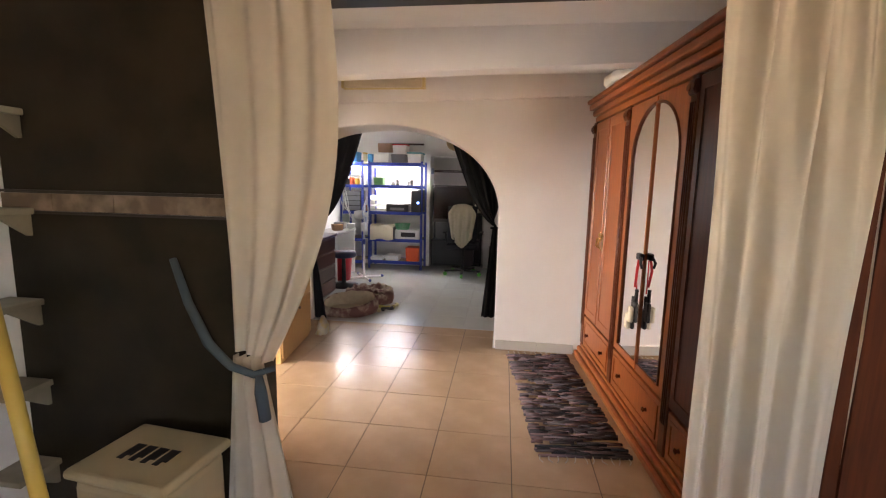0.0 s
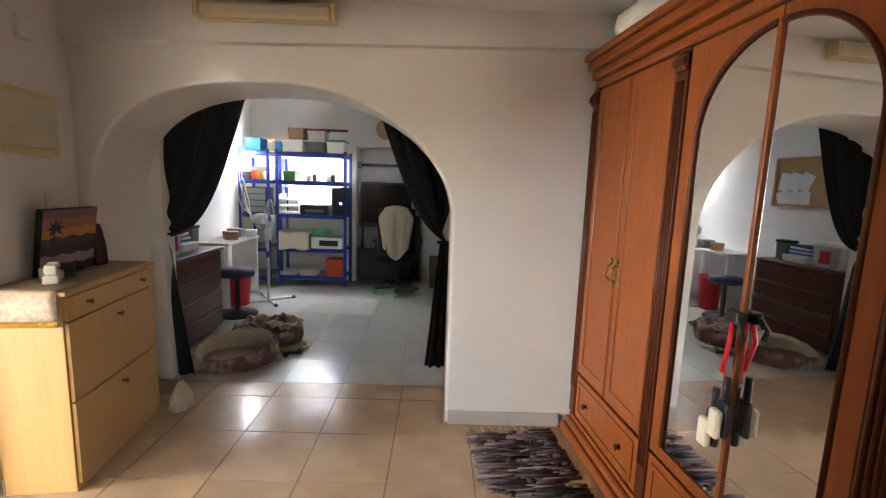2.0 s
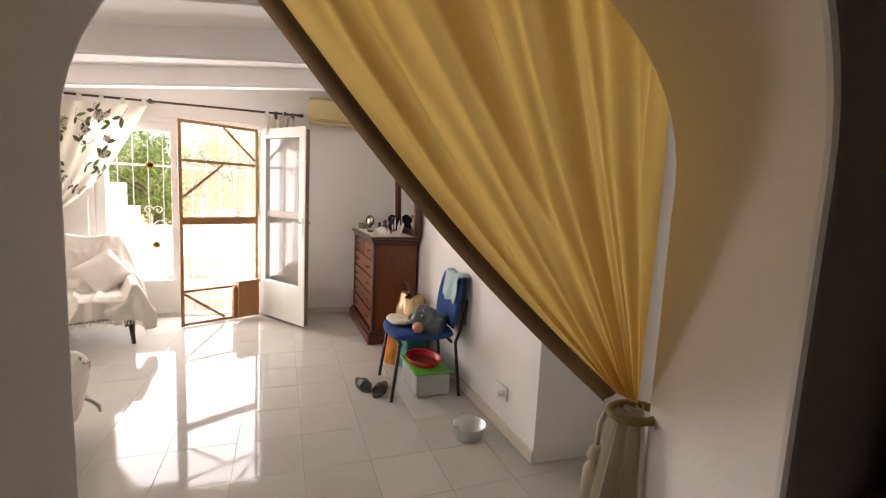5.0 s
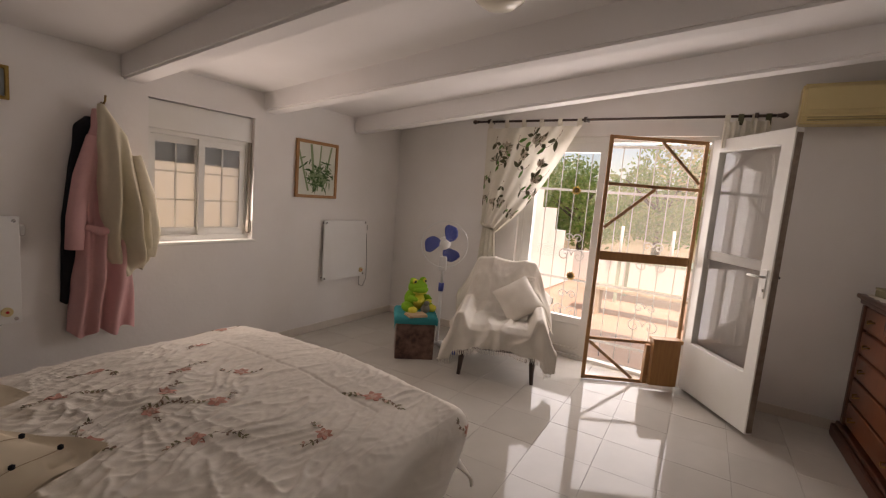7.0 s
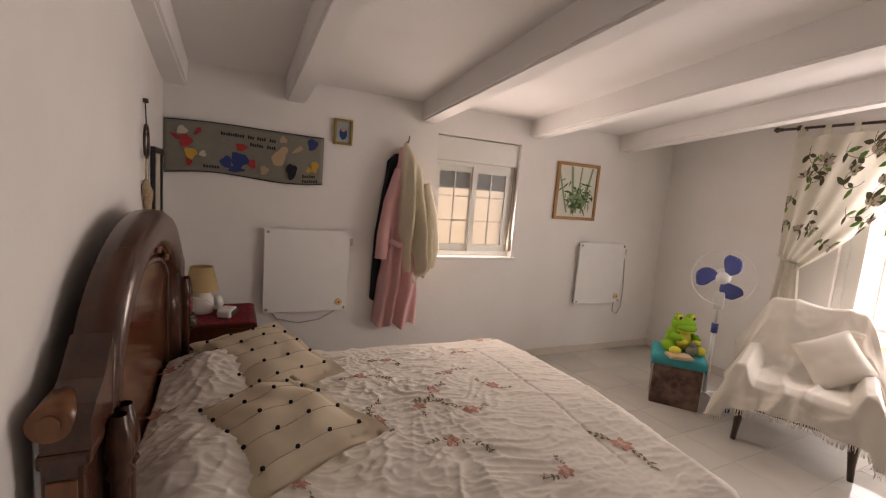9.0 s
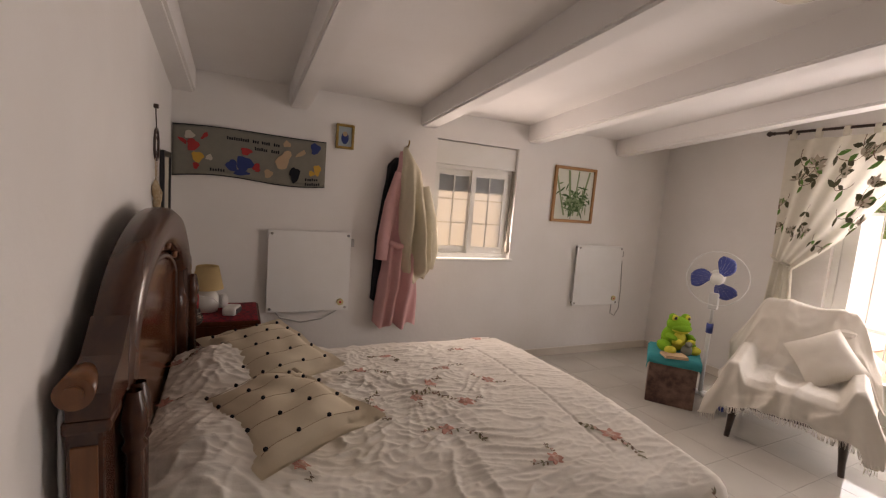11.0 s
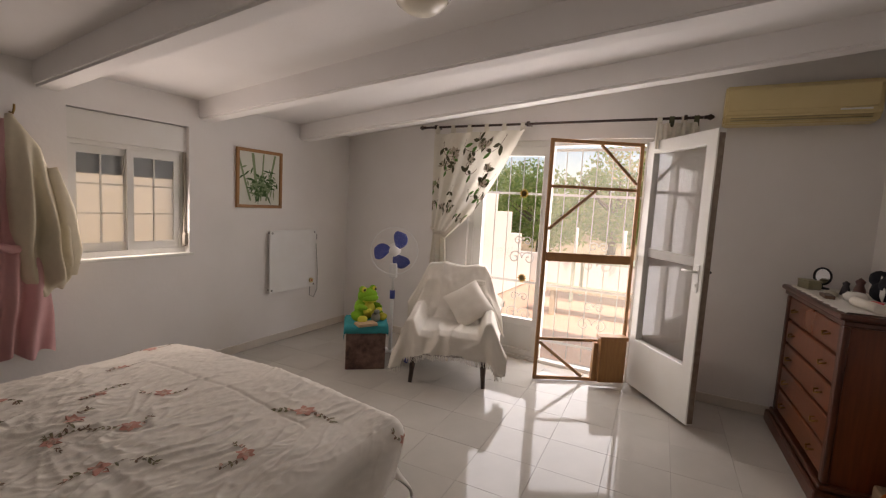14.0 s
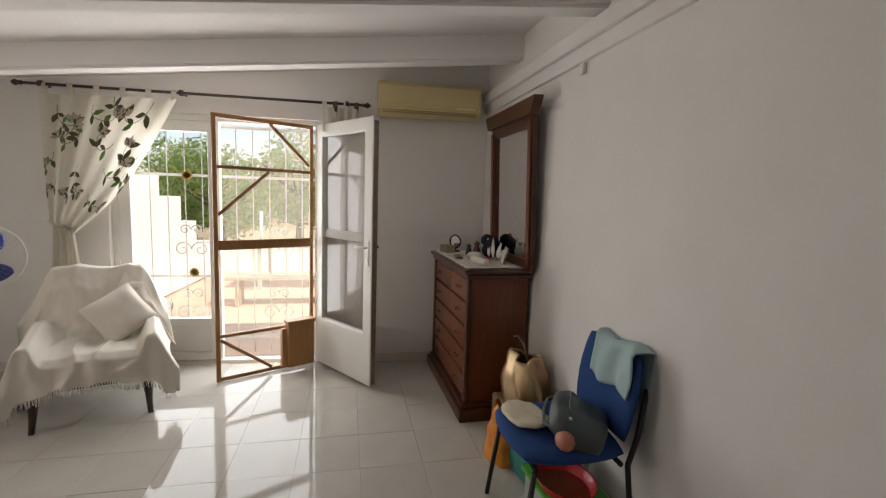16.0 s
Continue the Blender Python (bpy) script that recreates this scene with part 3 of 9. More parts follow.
# quilt over the bed
def quilt_pt(a, b):
    """a: metres from the head, b: metres across from the middle; what passes the edge hangs down."""
    la, lb, top = 1.93, 0.79, 0.525
    x, y, z = a, b, top
    da, db = max(0, a - la), max(0, abs(b) - lb)
    d = math.hypot(da, db)
    if d > 0:
        ua, ub = da / d, db / d
        r = 0.09
        out_ = r * math.sin(min(d / r, math.pi / 2)) + 0.10 * max(0, d - 0.1)
        drop = r * (1 - math.cos(min(d / r, math.pi / 2))) + max(0, d - r * math.pi / 2) * 0.97
        wave = 0.035 * math.sin(a * 11 + b * 13) * min(1, d / 0.3)
        x = min(a, la) + ua * (out_ + wave)
        y = math.copysign(min(abs(b), lb) + ub * (out_ + wave), b)
        z = top - drop
    dome = 0.05 * (1 - (min(abs(b), lb) / lb) ** 2) * (1 - d)
    hump = 0.14 * math.exp(-((a - 0.22) / 0.26) ** 2) * (0.75 + 0.25 * math.cos(b * 7.8 + math.pi)) * (1 if abs(b) < lb else max(0, 1 - db * 6))
    p = Vector((a, b, 0))
    rad = math.hypot(a - 1.02, b + 0.02)
    th = math.atan2(b + 0.02, a - 1.02)
    w1, w2 = noise.noise(p * 2.3), noise.noise(p * 2.9 + Vector((4, 9, 0)))
    crest = lambda n, k: max(0.0, 1 - abs(n) * k) ** 2
    star = crest(noise.noise(Vector((math.cos(th) * 5.5, math.sin(th) * 5.5, rad * 1.6 + w1))), 2.4) * 0.009 * min(1, rad * 5) * max(0, 1 - rad / 0.75)
    calm = 0.45 + 0.55 * min(1, max(0, (1.62 - a) / 0.5))
    long_ = crest(noise.noise(Vector((a * 3.4 + w2 * 1.5, b * 15 + a * 2.5 + w1 * 3, 1.0))), 2.6) * 0.012 + crest(noise.noise(Vector((a * 7.5 + w1 * 2, b * 29 - a * 4 + w2 * 3, 4.0))), 2.6) * 0.0065
    cross = crest(noise.noise(Vector((a * 14 + b * 5, b * 5 + w1 * 2, 8.0))), 2.8) * 0.008 * max(0, 1 - a / 0.9)
    fine = noise.noise(Vector((a * 34, b * 52 + a * 8, 2))) * 0.0022
    seam = -0.006 * math.exp(-((a - 1.66) / 0.008) ** 2) * (1 if abs(b) < 0.62 else 0) - 0.006 * math.exp(-((abs(b) - 0.62) / 0.008) ** 2) * (1 if a < 1.66 else 0)
    cr = (star + long_ + cross) * calm + noise.noise(p * 3.1) * 0.015 + fine + seam - 0.006
    return Vector((BX - x, BY + y, z + dome + hump + cr * (1 if d < 0.05 else 0.5)))


quilt = thing("quilt", pose(0, 0, 0), "rumpled white quilt embroidered with pink and brown flower sprays", "quilt")
bm = bmesh.new()
sheet(bm, 350, 350, lambda u, v: quilt_pt(0.03 + u * 2.24, -1.12 + v * 2.24))
bmesh.ops.reverse_faces(bm, faces=bm.faces)
q = part("cover", bm, QUILT, quilt, "creased white cotton")
solid(q, 0.012)
rs = random.Random(5)
SPRAYS = [(1.47, -0.06, 1.0), (1.14, -0.05, 1.0), (1.05, 0.33, 1.0), (0.82, 0.13, 1.1), (1.74, 0.52, 1.25), (1.38, 0.60, 0.9), (1.24, 0.14, 1.0), (0.48, 0.46, 0.9), (0.05, -0.36, 0.9), (0.05, -0.04, 0.8), (1.06, -0.52, 1.0), (1.30, -0.24, 0.9), (0.86, -0.29, 1.0), (0.1, -0.75, 0.7), (1.80, -0.78, 1.0), (1.03, 0.06, 0.9), (1.95, 0.93, 0.9), (0.75, 0.80, 0.8), (1.55, -0.55, 0.8)]
for a0, b0, s in SPRAYS:
    bm = bmesh.new()
    def on(a, b, lift=0.004):
        c = quilt_pt(a, b)
        n = (quilt_pt(a + 0.01, b) - c).cross(quilt_pt(a, b + 0.01) - c).normalized()
        n = -n if n.z < -0.01 else n
        return c + n * lift
    def flat(a, b, ln, wd, turn, mi):
        vs = []
        for t, w in ((0, 0), (0.35, 0.5), (0.7, 0.4), (1, 0), (0.7, -0.4), (0.35, -0.5)):
            p_, q_ = t * ln, w * wd
            vs.append(bm.verts.new(on(a + p_ * math.cos(turn) - q_ * math.sin(turn), b + p_ * math.sin(turn) + q_ * math.cos(turn))))
        bm.faces.new(vs).material_index = mi
    for ring, (ln, mi) in enumerate(((0.040, 0), (0.024, 3))):
        for k in range(6):
            flat(a0, b0, ln * s, ln * 0.55 * s, k * 1.05 + ring * 0.5 + rs.uniform(-0.2, 0.2), mi)
    for arm in range(2):
        an = a0 * 5 + b0 * 3 + arm * math.pi + rs.uniform(-0.5, 0.5)
        bend = rs.choice((-1, 1)) * rs.uniform(0.10, 0.28)
        a, b = a0 + 0.02 * math.cos(an), b0 + 0.02 * math.sin(an)
        for k in range(rs.randint(3, 7)):
            an += bend + rs.uniform(-0.25, 0.25)
            a, b = a + math.cos(an) * 0.020 * s, b + math.sin(an) * 0.020 * s
            flat(a, b, 0.022 * s, 0.0035, an, 1)
            for sd in (-1, 1):
                if rs.random() < 0.75:
                    flat(a, b, 0.024 * s * rs.uniform(0.6, 1.2), 0.010 * s, an + sd * rs.uniform(0.5, 1.1), rs.choice((1, 1, 2, 2)))
            if rs.random() < 0.14:
                flat(a, b, 0.018 * s, 0.014 * s, an + 1.6, 3)
    part("flower_spray", bm, [THREAD_PINK, THREAD_BROWN, THREAD_GREEN, THREAD_PALE], quilt, "embroidered flower spray")

# two cream cushions with dark tufts
def tufted(name, m, seed):
    t_ = thing(name, m, "oblong cream cotton cushion with rows of dark tufts", "cushion", "cushions on the bed")
    bm = bmesh.new()
    sewn(bm, 0.44, 0.68, 0.11, 26, 0.16, 0.022, seed)
    c = part("cover", bm, CUSHION, t_, smooth=True)
    tf = bmesh.new()
    bmesh.ops.create_icosphere(tf, subdivisions=1, radius=0.0085)
    tuft = mesh_of("tuft", tf, BLACK_CLOTH)
    def top_z(x, y):
        a, b = x / 0.22, y / 0.34
        t = (max(0, 1 - (abs(a) / 0.84) ** 2.6) * max(0, 1 - (abs(b) / 0.84) ** 2.6)) ** 0.45
        return t * 0.055 + 0.003 + noise.noise(Vector((a * 2 + seed, b * 2, 1))) * 0.022
    for j in range(5):
        y = -0.25 + 0.125 * j
        bm = bmesh.new()
        tube(bm, [(x, y, top_z(x, y) + 0.0006) for x in [-0.18 + 0.018 * k for k in range(21)]], 0.0009, 4)
        part("stitched_line", bm, TAN, c)
        for i in range(4):
            x = -0.165 + 0.11 * i
            o = new("tuft", tuft)
            o.parent = c
            o.matrix_basis = pose(x, y, top_z(x, y) + 0.006)
    return t_
tufted("cushion", pose(-1.87, 0.80, 0.665, -4, 6, 21), 1)
tufted("cushion", pose(-1.88, 1.41, 0.665, 4, 7, 22), 7)

# ---- night stand and what stands on it ----
ns = thing("nightstand", pose(-1.66, 0.02, 0), "dark reddish wooden nightstand beside the bed", "nightstand")
bm = bmesh.new()
box(bm, -0.17, 0.17, -0.2, 0.2, 0.06, 0.63, 0.006)
part("body", bm, WARD_DARK_SHADE, ns)
bm = bmesh.new()
box(bm, -0.20, 0.20, -0.22, 0.22, 0.63, 0.66, 0.008)
part("top", bm, WARD_DARK_SHADE, ns)
for k in range(2):
    bm = bmesh.new()
    box(bm, -0.185, -0.168, -0.17, 0.17, 0.36 + 0.14 * k, 0.48 + 0.14 * k, 0.006)
    dr_ = part("drawer", bm, WARD_WOOD, ns)
    bm = bmesh.new()
    lathe(bm, [(0, 0), (0.012, 0.004), (0.014, 0.018), (0, 0.024)], (0, 0, 0), 10, pose(-0.185, 0, 0.42 + 0.14 * k, 0, -90))
    part("knob", bm, BRASS, dr_)
bm = bmesh.new()
sheet(bm, 16, 16, lambda u, v: (-1.87 + 0.40 * u, -0.19 + 0.43 * v, 0.665 + noise.noise(Vector((u * 5, v * 5, 0))) * 0.002 - (0.07 if u < 0.03 else 0)))
tagged(solid(part("table_cloth", bm, RED_CLOTH), 0.003), "red and black patterned cloth on the nightstand", "cloth")
lamp = thing("table_lamp", pose(-1.56, 0.0, 0.667), "small white ceramic table lamp with a cream shade", "lamp")
bm = bmesh.new()
lathe(bm, [(0, 0), (0.06, 0), (0.068, 0.03), (0.066, 0.09), (0.045, 0.125), (0.02, 0.14), (0.012, 0.16), (0, 0.16)])
part("base", bm, CERAMIC, lamp, smooth=True)
bm = bmesh.new()
lathe(bm, [(0.092, 0.14), (0.062, 0.28), (0.060, 0.28), (0.089, 0.14)], seg=28)
part("shade", bm, SHADE, lamp, "cream fabric shade", True)
ac_ = thing("alarm_clock", pose(-1.70, 0.10, 0.668, 0, 0, -18), "white rounded alarm clock", "clock")
bm = bmesh.new()
box(bm, -0.04, 0.04, -0.06, 0.06, 0, 0.05, 0.014, 3)
part("case", bm, WHITE_PLASTIC, ac_)
bm = bmesh.new()
box(bm, -0.045, -0.038, -0.045, 0.045, 0.012, 0.04, 0.002)
part("display", bm, BLACK, ac_)
rd = thing("round_clock", pose(-1.64, -0.06, 0.667, 0, 0, 30), "small round white clock", "clock")
bm = bmesh.new()
tube(bm, [(-0.02, 0, 0.045), (0.02, 0, 0.045)], 0.044, 20)
part("case", bm, WHITE_PLASTIC, rd)
bm = bmesh.new()
tube(bm, [(-0.023, 0, 0.045), (-0.019, 0, 0.045)], 0.030, 20)
part("dial", bm, BLACK, rd)
pw = thing("power_adapter", pose(-1.50, 0.12, 0.667), "white plug adapter with a charger", "adapter")
bm = bmesh.new()
box(bm, -0.03, 0.03, -0.03, 0.03, 0, 0.04, 0.008)
part("adapter", bm, WHITE_PLASTIC, pw)
bm = bmesh.new()
box(bm, -0.02, 0.02, -0.014, 0.014, 0.041, 0.09, 0.006)
part("charger", bm, WHITE_PLASTIC, pw)
bm = bmesh.new()
tube(bm, [(0, 0, 0.09), (-0.02, -0.02, 0.12), (-0.10, -0.05, 0.09), (-0.18, 0.0, 0.02), (-0.21, 0.04, -0.05)], 0.0025, 6)
part("cable", bm, WHITE_PLASTIC, pw)
# bedpost soft toy
bm = bmesh.new()
for c, r in (((0, 0, 0.06), 0.05), ((0, 0, 0.14), 0.036), ((-0.03, 0.03, 0.03), 0.028), ((-0.03, -0.03, 0.03), 0.028)):
    bmesh.ops.create_icosphere(bm, subdivisions=2, radius=r, matrix=pose(*c))
tagged(part("soft_toy", bm, cloth("striped_knit", (0.5, 0.45, 0.36), second=(0.03, 0.02, 0.02), scale=60, mix=1.0, stretch=(0.2, 0.2, 3), through_light=0), smooth=True, m=pose(-1.50, 0.30, 0.67)), "small striped knitted soft toy by the headboard", "toy")
bm = bmesh.new()
tube(bm, [(0, 0, 0), (-0.01, 0, 0.05), (0.0, 0.0, 0.1), (0.005, 0, 0.17)], [0.03, 0.02, 0.024, 0.008], 8)
tagged(part("ribbon_bundle", bm, DARK_RED, m=pose(-1.515, 0.42, 0.80)), "bunch of dark red ribbon hung on the headboard", "ribbon")

# ---- head wall: dream catcher and picture frame ----
dc = thing("dreamcatcher", pose(-1.345, 0.47, 1.30), "feathered dream catcher hanging on a nail", "dreamcatcher")
bm = bmesh.new()
tube(bm, [(-0.012, 0.055 * math.cos(a), 0.32 + 0.075 * math.sin(a)) for a in [k * 2 * math.pi / 20 for k in range(20)]], 0.006, 6, True)
for k in range(7):
    a = k * 0.9
    tube(bm, [(-0.012, 0.052 * math.cos(a), 0.32 + 0.07 * math.sin(a)), (-0.012, 0.052 * math.cos(a + 2.3), 0.32 + 0.07 * math.sin(a + 2.3))], 0.0012, 4)
part("hoop", bm, DARK_WOOD, dc)
bm = bmesh.new()
tube(bm, [(-0.012, 0, 0.39), (-0.008, 0, 0.50)], 0.003, 6)
box(bm, -0.02, 0, -0.012, 0.012, 0.49, 0.51, 0.003)
part("cord", bm, DARK_WOOD, dc)
for y, z0, z1 in ((-0.04, 0.02, 0.25), (0.0, -0.02, 0.25), (0.035, 0.05, 0.26)):
    bm = bmesh.new()
    tube(bm, [(-0.012, y, z1), (-0.014, y, z0 + 0.1)], 0.002, 5)
    tube(bm, [(-0.014, y, z0 + 0.1), (-0.016, y + 0.004, z0 + 0.07), (-0.016, y + 0.006, z0 + 0.03), (-0.014, y + 0.004, z0)], [0.006, 0.018, 0.016, 0.003], 8)
    part("feather", bm, plain("brown_feather", (0.34, 0.22, 0.11), 0.9, second=(0.6, 0.5, 0.36), scale=50), dc)
fr = thing("picture_frame", pose(-1.334, 0.08, 1.40), "narrow black picture frame on the head wall", "picture")
bm = bmesh.new()
rects(bm, -0.14, 0.14, -0.21, 0.21, [(-0.11, 0.11, -0.18, 0.18)], -0.022, -0.002, "x")
part("frame", bm, BLACK, fr)
bm = bmesh.new()
box(bm, -0.012, -0.004, -0.11, 0.11, -0.18, 0.18)
part("print", bm, OFFWHITE, fr)

# ---- window wall ----
win = tagged(thing("window_1", pose(-3.6, -0.50, 0.96), "white sliding window with glazing bars and frosted panes", "window"), kind="structure")
bm = bmesh.new()
rects(bm, -0.40, 0.40, 0, 0.80, [(-0.36, 0.36, 0.04, 0.77)], -0.05, 0.03, "y")
part("window_frame", bm, PVC, win)
for s, y in ((0.17, -0.03), (-0.17, 0.0)):
    bm = bmesh.new()
    rects(bm, s - 0.19, s + 0.19, 0.04, 0.77, [(s - 0.145, s + 0.145, 0.10, 0.72)], y, y + 0.022, "y")
    sash = part("sash", bm, PVC, win)
    bm = bmesh.new()
    box(bm, s - 0.145, s + 0.145, y + 0.009, y + 0.013, 0.10, 0.72)
    pn = part("pane", bm, FROST, sash)
    pn.visible_shadow = False
    bm = bmesh.new()
    box(bm, s - 0.006, s + 0.006, y + 0.004, y + 0.018, 0.10, 0.72)
    for k in (1, 2):
        z = 0.10 + 0.62 * k / 3
        box(bm, s - 0.145, s + 0.145, y + 0.004, y + 0.018, z - 0.006, z + 0.006)
    part("glazing_bars", bm, PVC, sash)
    bm = bmesh.new()
    box(bm, s - 0.145, s + 0.145, y - 0.02, y - 0.004, 0.58, 0.72)
    part("blind", bm, plain("grey_shutter", (0.33, 0.32, 0.27), 0.6), sash)
bm = bmesh.new()
box(bm, -0.40, 0.40, -0.10, 0.055, 0.80, 0.995, 0.006)
part("shutter_box", bm, PVC, win)
bm = bmesh.new()
box(bm, -0.43, 0.43, -0.05, 0.105, -0.022, 0.002, 0.005)
part("window_sill", bm, PVC, win)
bm = bmesh.new()
box(bm, -0.395, -0.375, 0.04, 0.06, 0.05, 0.80)
box(bm, -0.40, -0.37, 0.035, 0.075, 0.06, 0.16, 0.006)
part("shutter_strap", bm, plain("grey_strap", (0.35, 0.31, 0.26), 0.8), win)


def heater(x, z, cable, dialside):
    h = thing("heater_panel", pose(x, WIN_S, z), "flat white wall heater panel with a dial and a cable", "heater", "wall heaters")
    bm = bmesh.new()
    box(bm, -0.30, 0.30, 0.035, 0.047, 0, 0.61, 0.003)
    part("panel", bm, WHITE_PAINT, h)
    for a in (-0.275, 0.275):
        for b in (0.025, 0.585):
            bm = bmesh.new()
            tube(bm, [(a, 0, b), (a, 0.051, b)], 0.010, 10)
            part("spacer", bm, CHROME, h)
    bm = bmesh.new()
    tube(bm, [(-0.235, 0.047, 0.07), (-0.235, 0.062, 0.07)], 0.026, 18)
    dial = part("dial", bm, CREAM_PLASTIC, h)
    bm = bmesh.new()
    tube(bm, [(-0.235, 0.061, 0.07), (-0.235, 0.066, 0.07)], 0.008, 10)
    part("lamp", bm, RED_PLASTIC, dial)
    bm = bmesh.new()
    box(bm, -0.325, -0.30, 0.005, 0.04, 0.50, 0.56, 0.004)
    part("bracket", bm, GREY_CABLE, h)
    bm = bmesh.new()
    tube(bm, cable, 0.005, 6)
    part("cable", bm, GREY_CABLE, h)
heater(-2.22, 0.54, [(0.24, 0.02, 0.0), (0.2, 0.02, -0.05), (0.05, 0.02, -0.09), (-0.1, 0.02, -0.07), (-0.22, 0.03, 0.0)], 1)
heater(-5.06, 0.51, [(-0.28, 0.02, 0.55), (-0.33, 0.02, 0.45), (-0.36, 0.02, 0.15), (-0.36, 0.02, -0.05), (-0.31, 0.02, -0.13), (-0.25, 0.02, -0.10), (-0.24, 0.03, 0.02)], 1)


def hung(name, levels, mat_, label, seed, off=0.0):
    """A garment on a hook; levels from the top: (height, one side, other side, depth)."""
    g = thing(name, pose(0, WIN_S + 0.012 + off, 0), label, "robe")
    zs = [-l[0] for l in levels]
    def fn(u, v):
        a = u * 2 * math.pi
        z = levels[0][0] + (levels[-1][0] - levels[0][0]) * v
        x0, x1, d = (float(np.interp(-z, zs, [l[i] for l in levels])) for i in (1, 2, 3))
        x = (x0 + x1) / 2 + (x0 - x1) / 2 * math.cos(a)
        front = max(0.0, math.sin(a))
        fold = 0.55 * math.sin((x - x0) * 62 + seed + 2.5 * noise.noise(Vector((x * 6, z * 1.6, seed)))) + 0.9 * noise.noise(Vector((x * 14, z * 1.8, seed + 3)))
        y = d * (0.12 + 0.88 * front ** 0.6) * (1 + 0.55 * fold * min(1, v * 3) * front)
        hem = 0.022 * math.sin(x * 40 + seed) * v ** 4 + 0.014 * noise.noise(Vector((x * 9, 1, seed))) * v
        return (x + 0.008 * noise.noise(Vector((z * 6, seed, front))), max(0.0, y), z + hem)
    bm = bmesh.new()
    sheet(bm, 120, 60, fn, wrap=True)
    part("robe", bm, mat_, g, smooth=True)
    return g
hk = thing("coat_hook", pose(-2.93, WIN_S, 1.86), "small metal coat hook on the wall", "hook")
bm = bmesh.new()
tube(bm, [(0, 0, 0), (0, 0.04, -0.01), (0, 0.06, 0.01), (0, 0.065, 0.04)], 0.006, 8)
part("hook", bm, BRASS, hk)
hung("black_dressing_gown", ((1.76, -2.84, -2.93, 0.03), (1.70, -2.78, -2.96, 0.06), (1.60, -2.77, -2.92, 0.05), (1.17, -2.715, -2.85, 0.05), (0.64, -2.70, -2.80, 0.05)), BLACK_CLOTH, "black dressing gown hanging behind the others", 1)
r1 = hung("pink_bathrobe", ((1.81, -2.87, -2.91, 0.05), (1.70, -2.845, -2.97, 0.09), (1.36, -2.79, -3.01, 0.11), (0.97, -2.77, -3.06, 0.12), (0.60, -2.735, -3.08, 0.13), (0.42, -2.72, -3.085, 0.13)), PINK, "pale pink towelling bathrobe hanging from the hook", 3, 0.012)
bm = bmesh.new()
tube(bm, [(-2.85, 0.07, 1.64), (-2.79, 0.09, 1.40), (-2.755, 0.10, 1.15), (-2.742, 0.10, 0.96)], [0.030, 0.046, 0.050, 0.046], 14)
part("sleeve", bm, PINK, r1)
bm = bmesh.new()
tube(bm, [(-2.79, 0.135, 1.10), (-2.86, 0.15, 1.07), (-2.93, 0.15, 1.08)], [0.02, 0.026, 0.02], 8)
part("belt", bm, PINK, r1)
r2 = hung("cream_bathrobe", ((1.84, -2.885, -2.91, 0.06), (1.66, -2.865, -3.02, 0.13), (1.43, -2.865, -3.095, 0.16), (1.18, -2.87, -3.15, 0.18), (1.03, -2.88, -3.165, 0.18), (0.88, -2.91, -3.14, 0.16), (0.80, -2.95, -3.11, 0.12)), CREAM_TOWEL, "cream towelling bathrobe hanging over a pink one", 5, 0.05)
bm = bmesh.new()
tube(bm, [(-3.06, 0.09, 1.55), (-3.12, 0.11, 1.30), (-3.15, 0.11, 1.05), (-3.13, 0.10, 0.90)], [0.03, 0.045, 0.048, 0.04], 14)
part("sleeve", bm, CREAM_TOWEL, r2)

# tapestry banner: plain coloured shapes and bars
bn = thing("tapestry", pose(-1.81, WIN_S + 0.012, 1.65), "grey-green wall tapestry with coloured figures and bars of writing", "tapestry")
def bw(u, v):
    x = 0.49 - 0.98 * u
    return Vector((x, 0.008 * math.sin(u * 9) + 0.004, (v - 0.5) * 0.33 + 0.012 * math.sin(u * 6.5) * (1 - v) + 0.008 * math.sin(u * 5)))
bm = bmesh.new()
sheet(bm, 40, 12, bw)
solid(part("cloth", bm, BANNER, bn), 0.004, 0)
bm = bmesh.new()
for v in (0.0, 1.0):
    tube(bm, [bw(k / 30, v) for k in range(31)], 0.004, 6)
part("edging", bm, BLACK_CLOTH, bn)
def spot(u, v, rx, rz, mi, turn=0.0):
    c = bw(u, v)
    bm = bmesh.new()
    ring = []
    for k in range(14):
        a = 2 * math.pi * k / 14
        w_ = 1 + 0.16 * math.sin(a * 3 + u * 40) + 0.10 * math.sin(a * 5 + v * 30)
        p_, q_ = rx * w_ * math.cos(a), rz * w_ * math.sin(a)
        ring.append((c.x + p_ * math.cos(turn) - q_ * math.sin(turn), c.z + p_ * math.sin(turn) + q_ * math.cos(turn)))
    prism(bm, ring, c.y + 0.004, c.y + 0.006 + 0.0006 * mi)
    part("figure_shape", bm, FIGURE_PRINT[mi], bn)
FIGURE_PRINT = [DARK_RED, NAVY, TAN, YELLOW, OFFWHITE, BLACK_CLOTH]
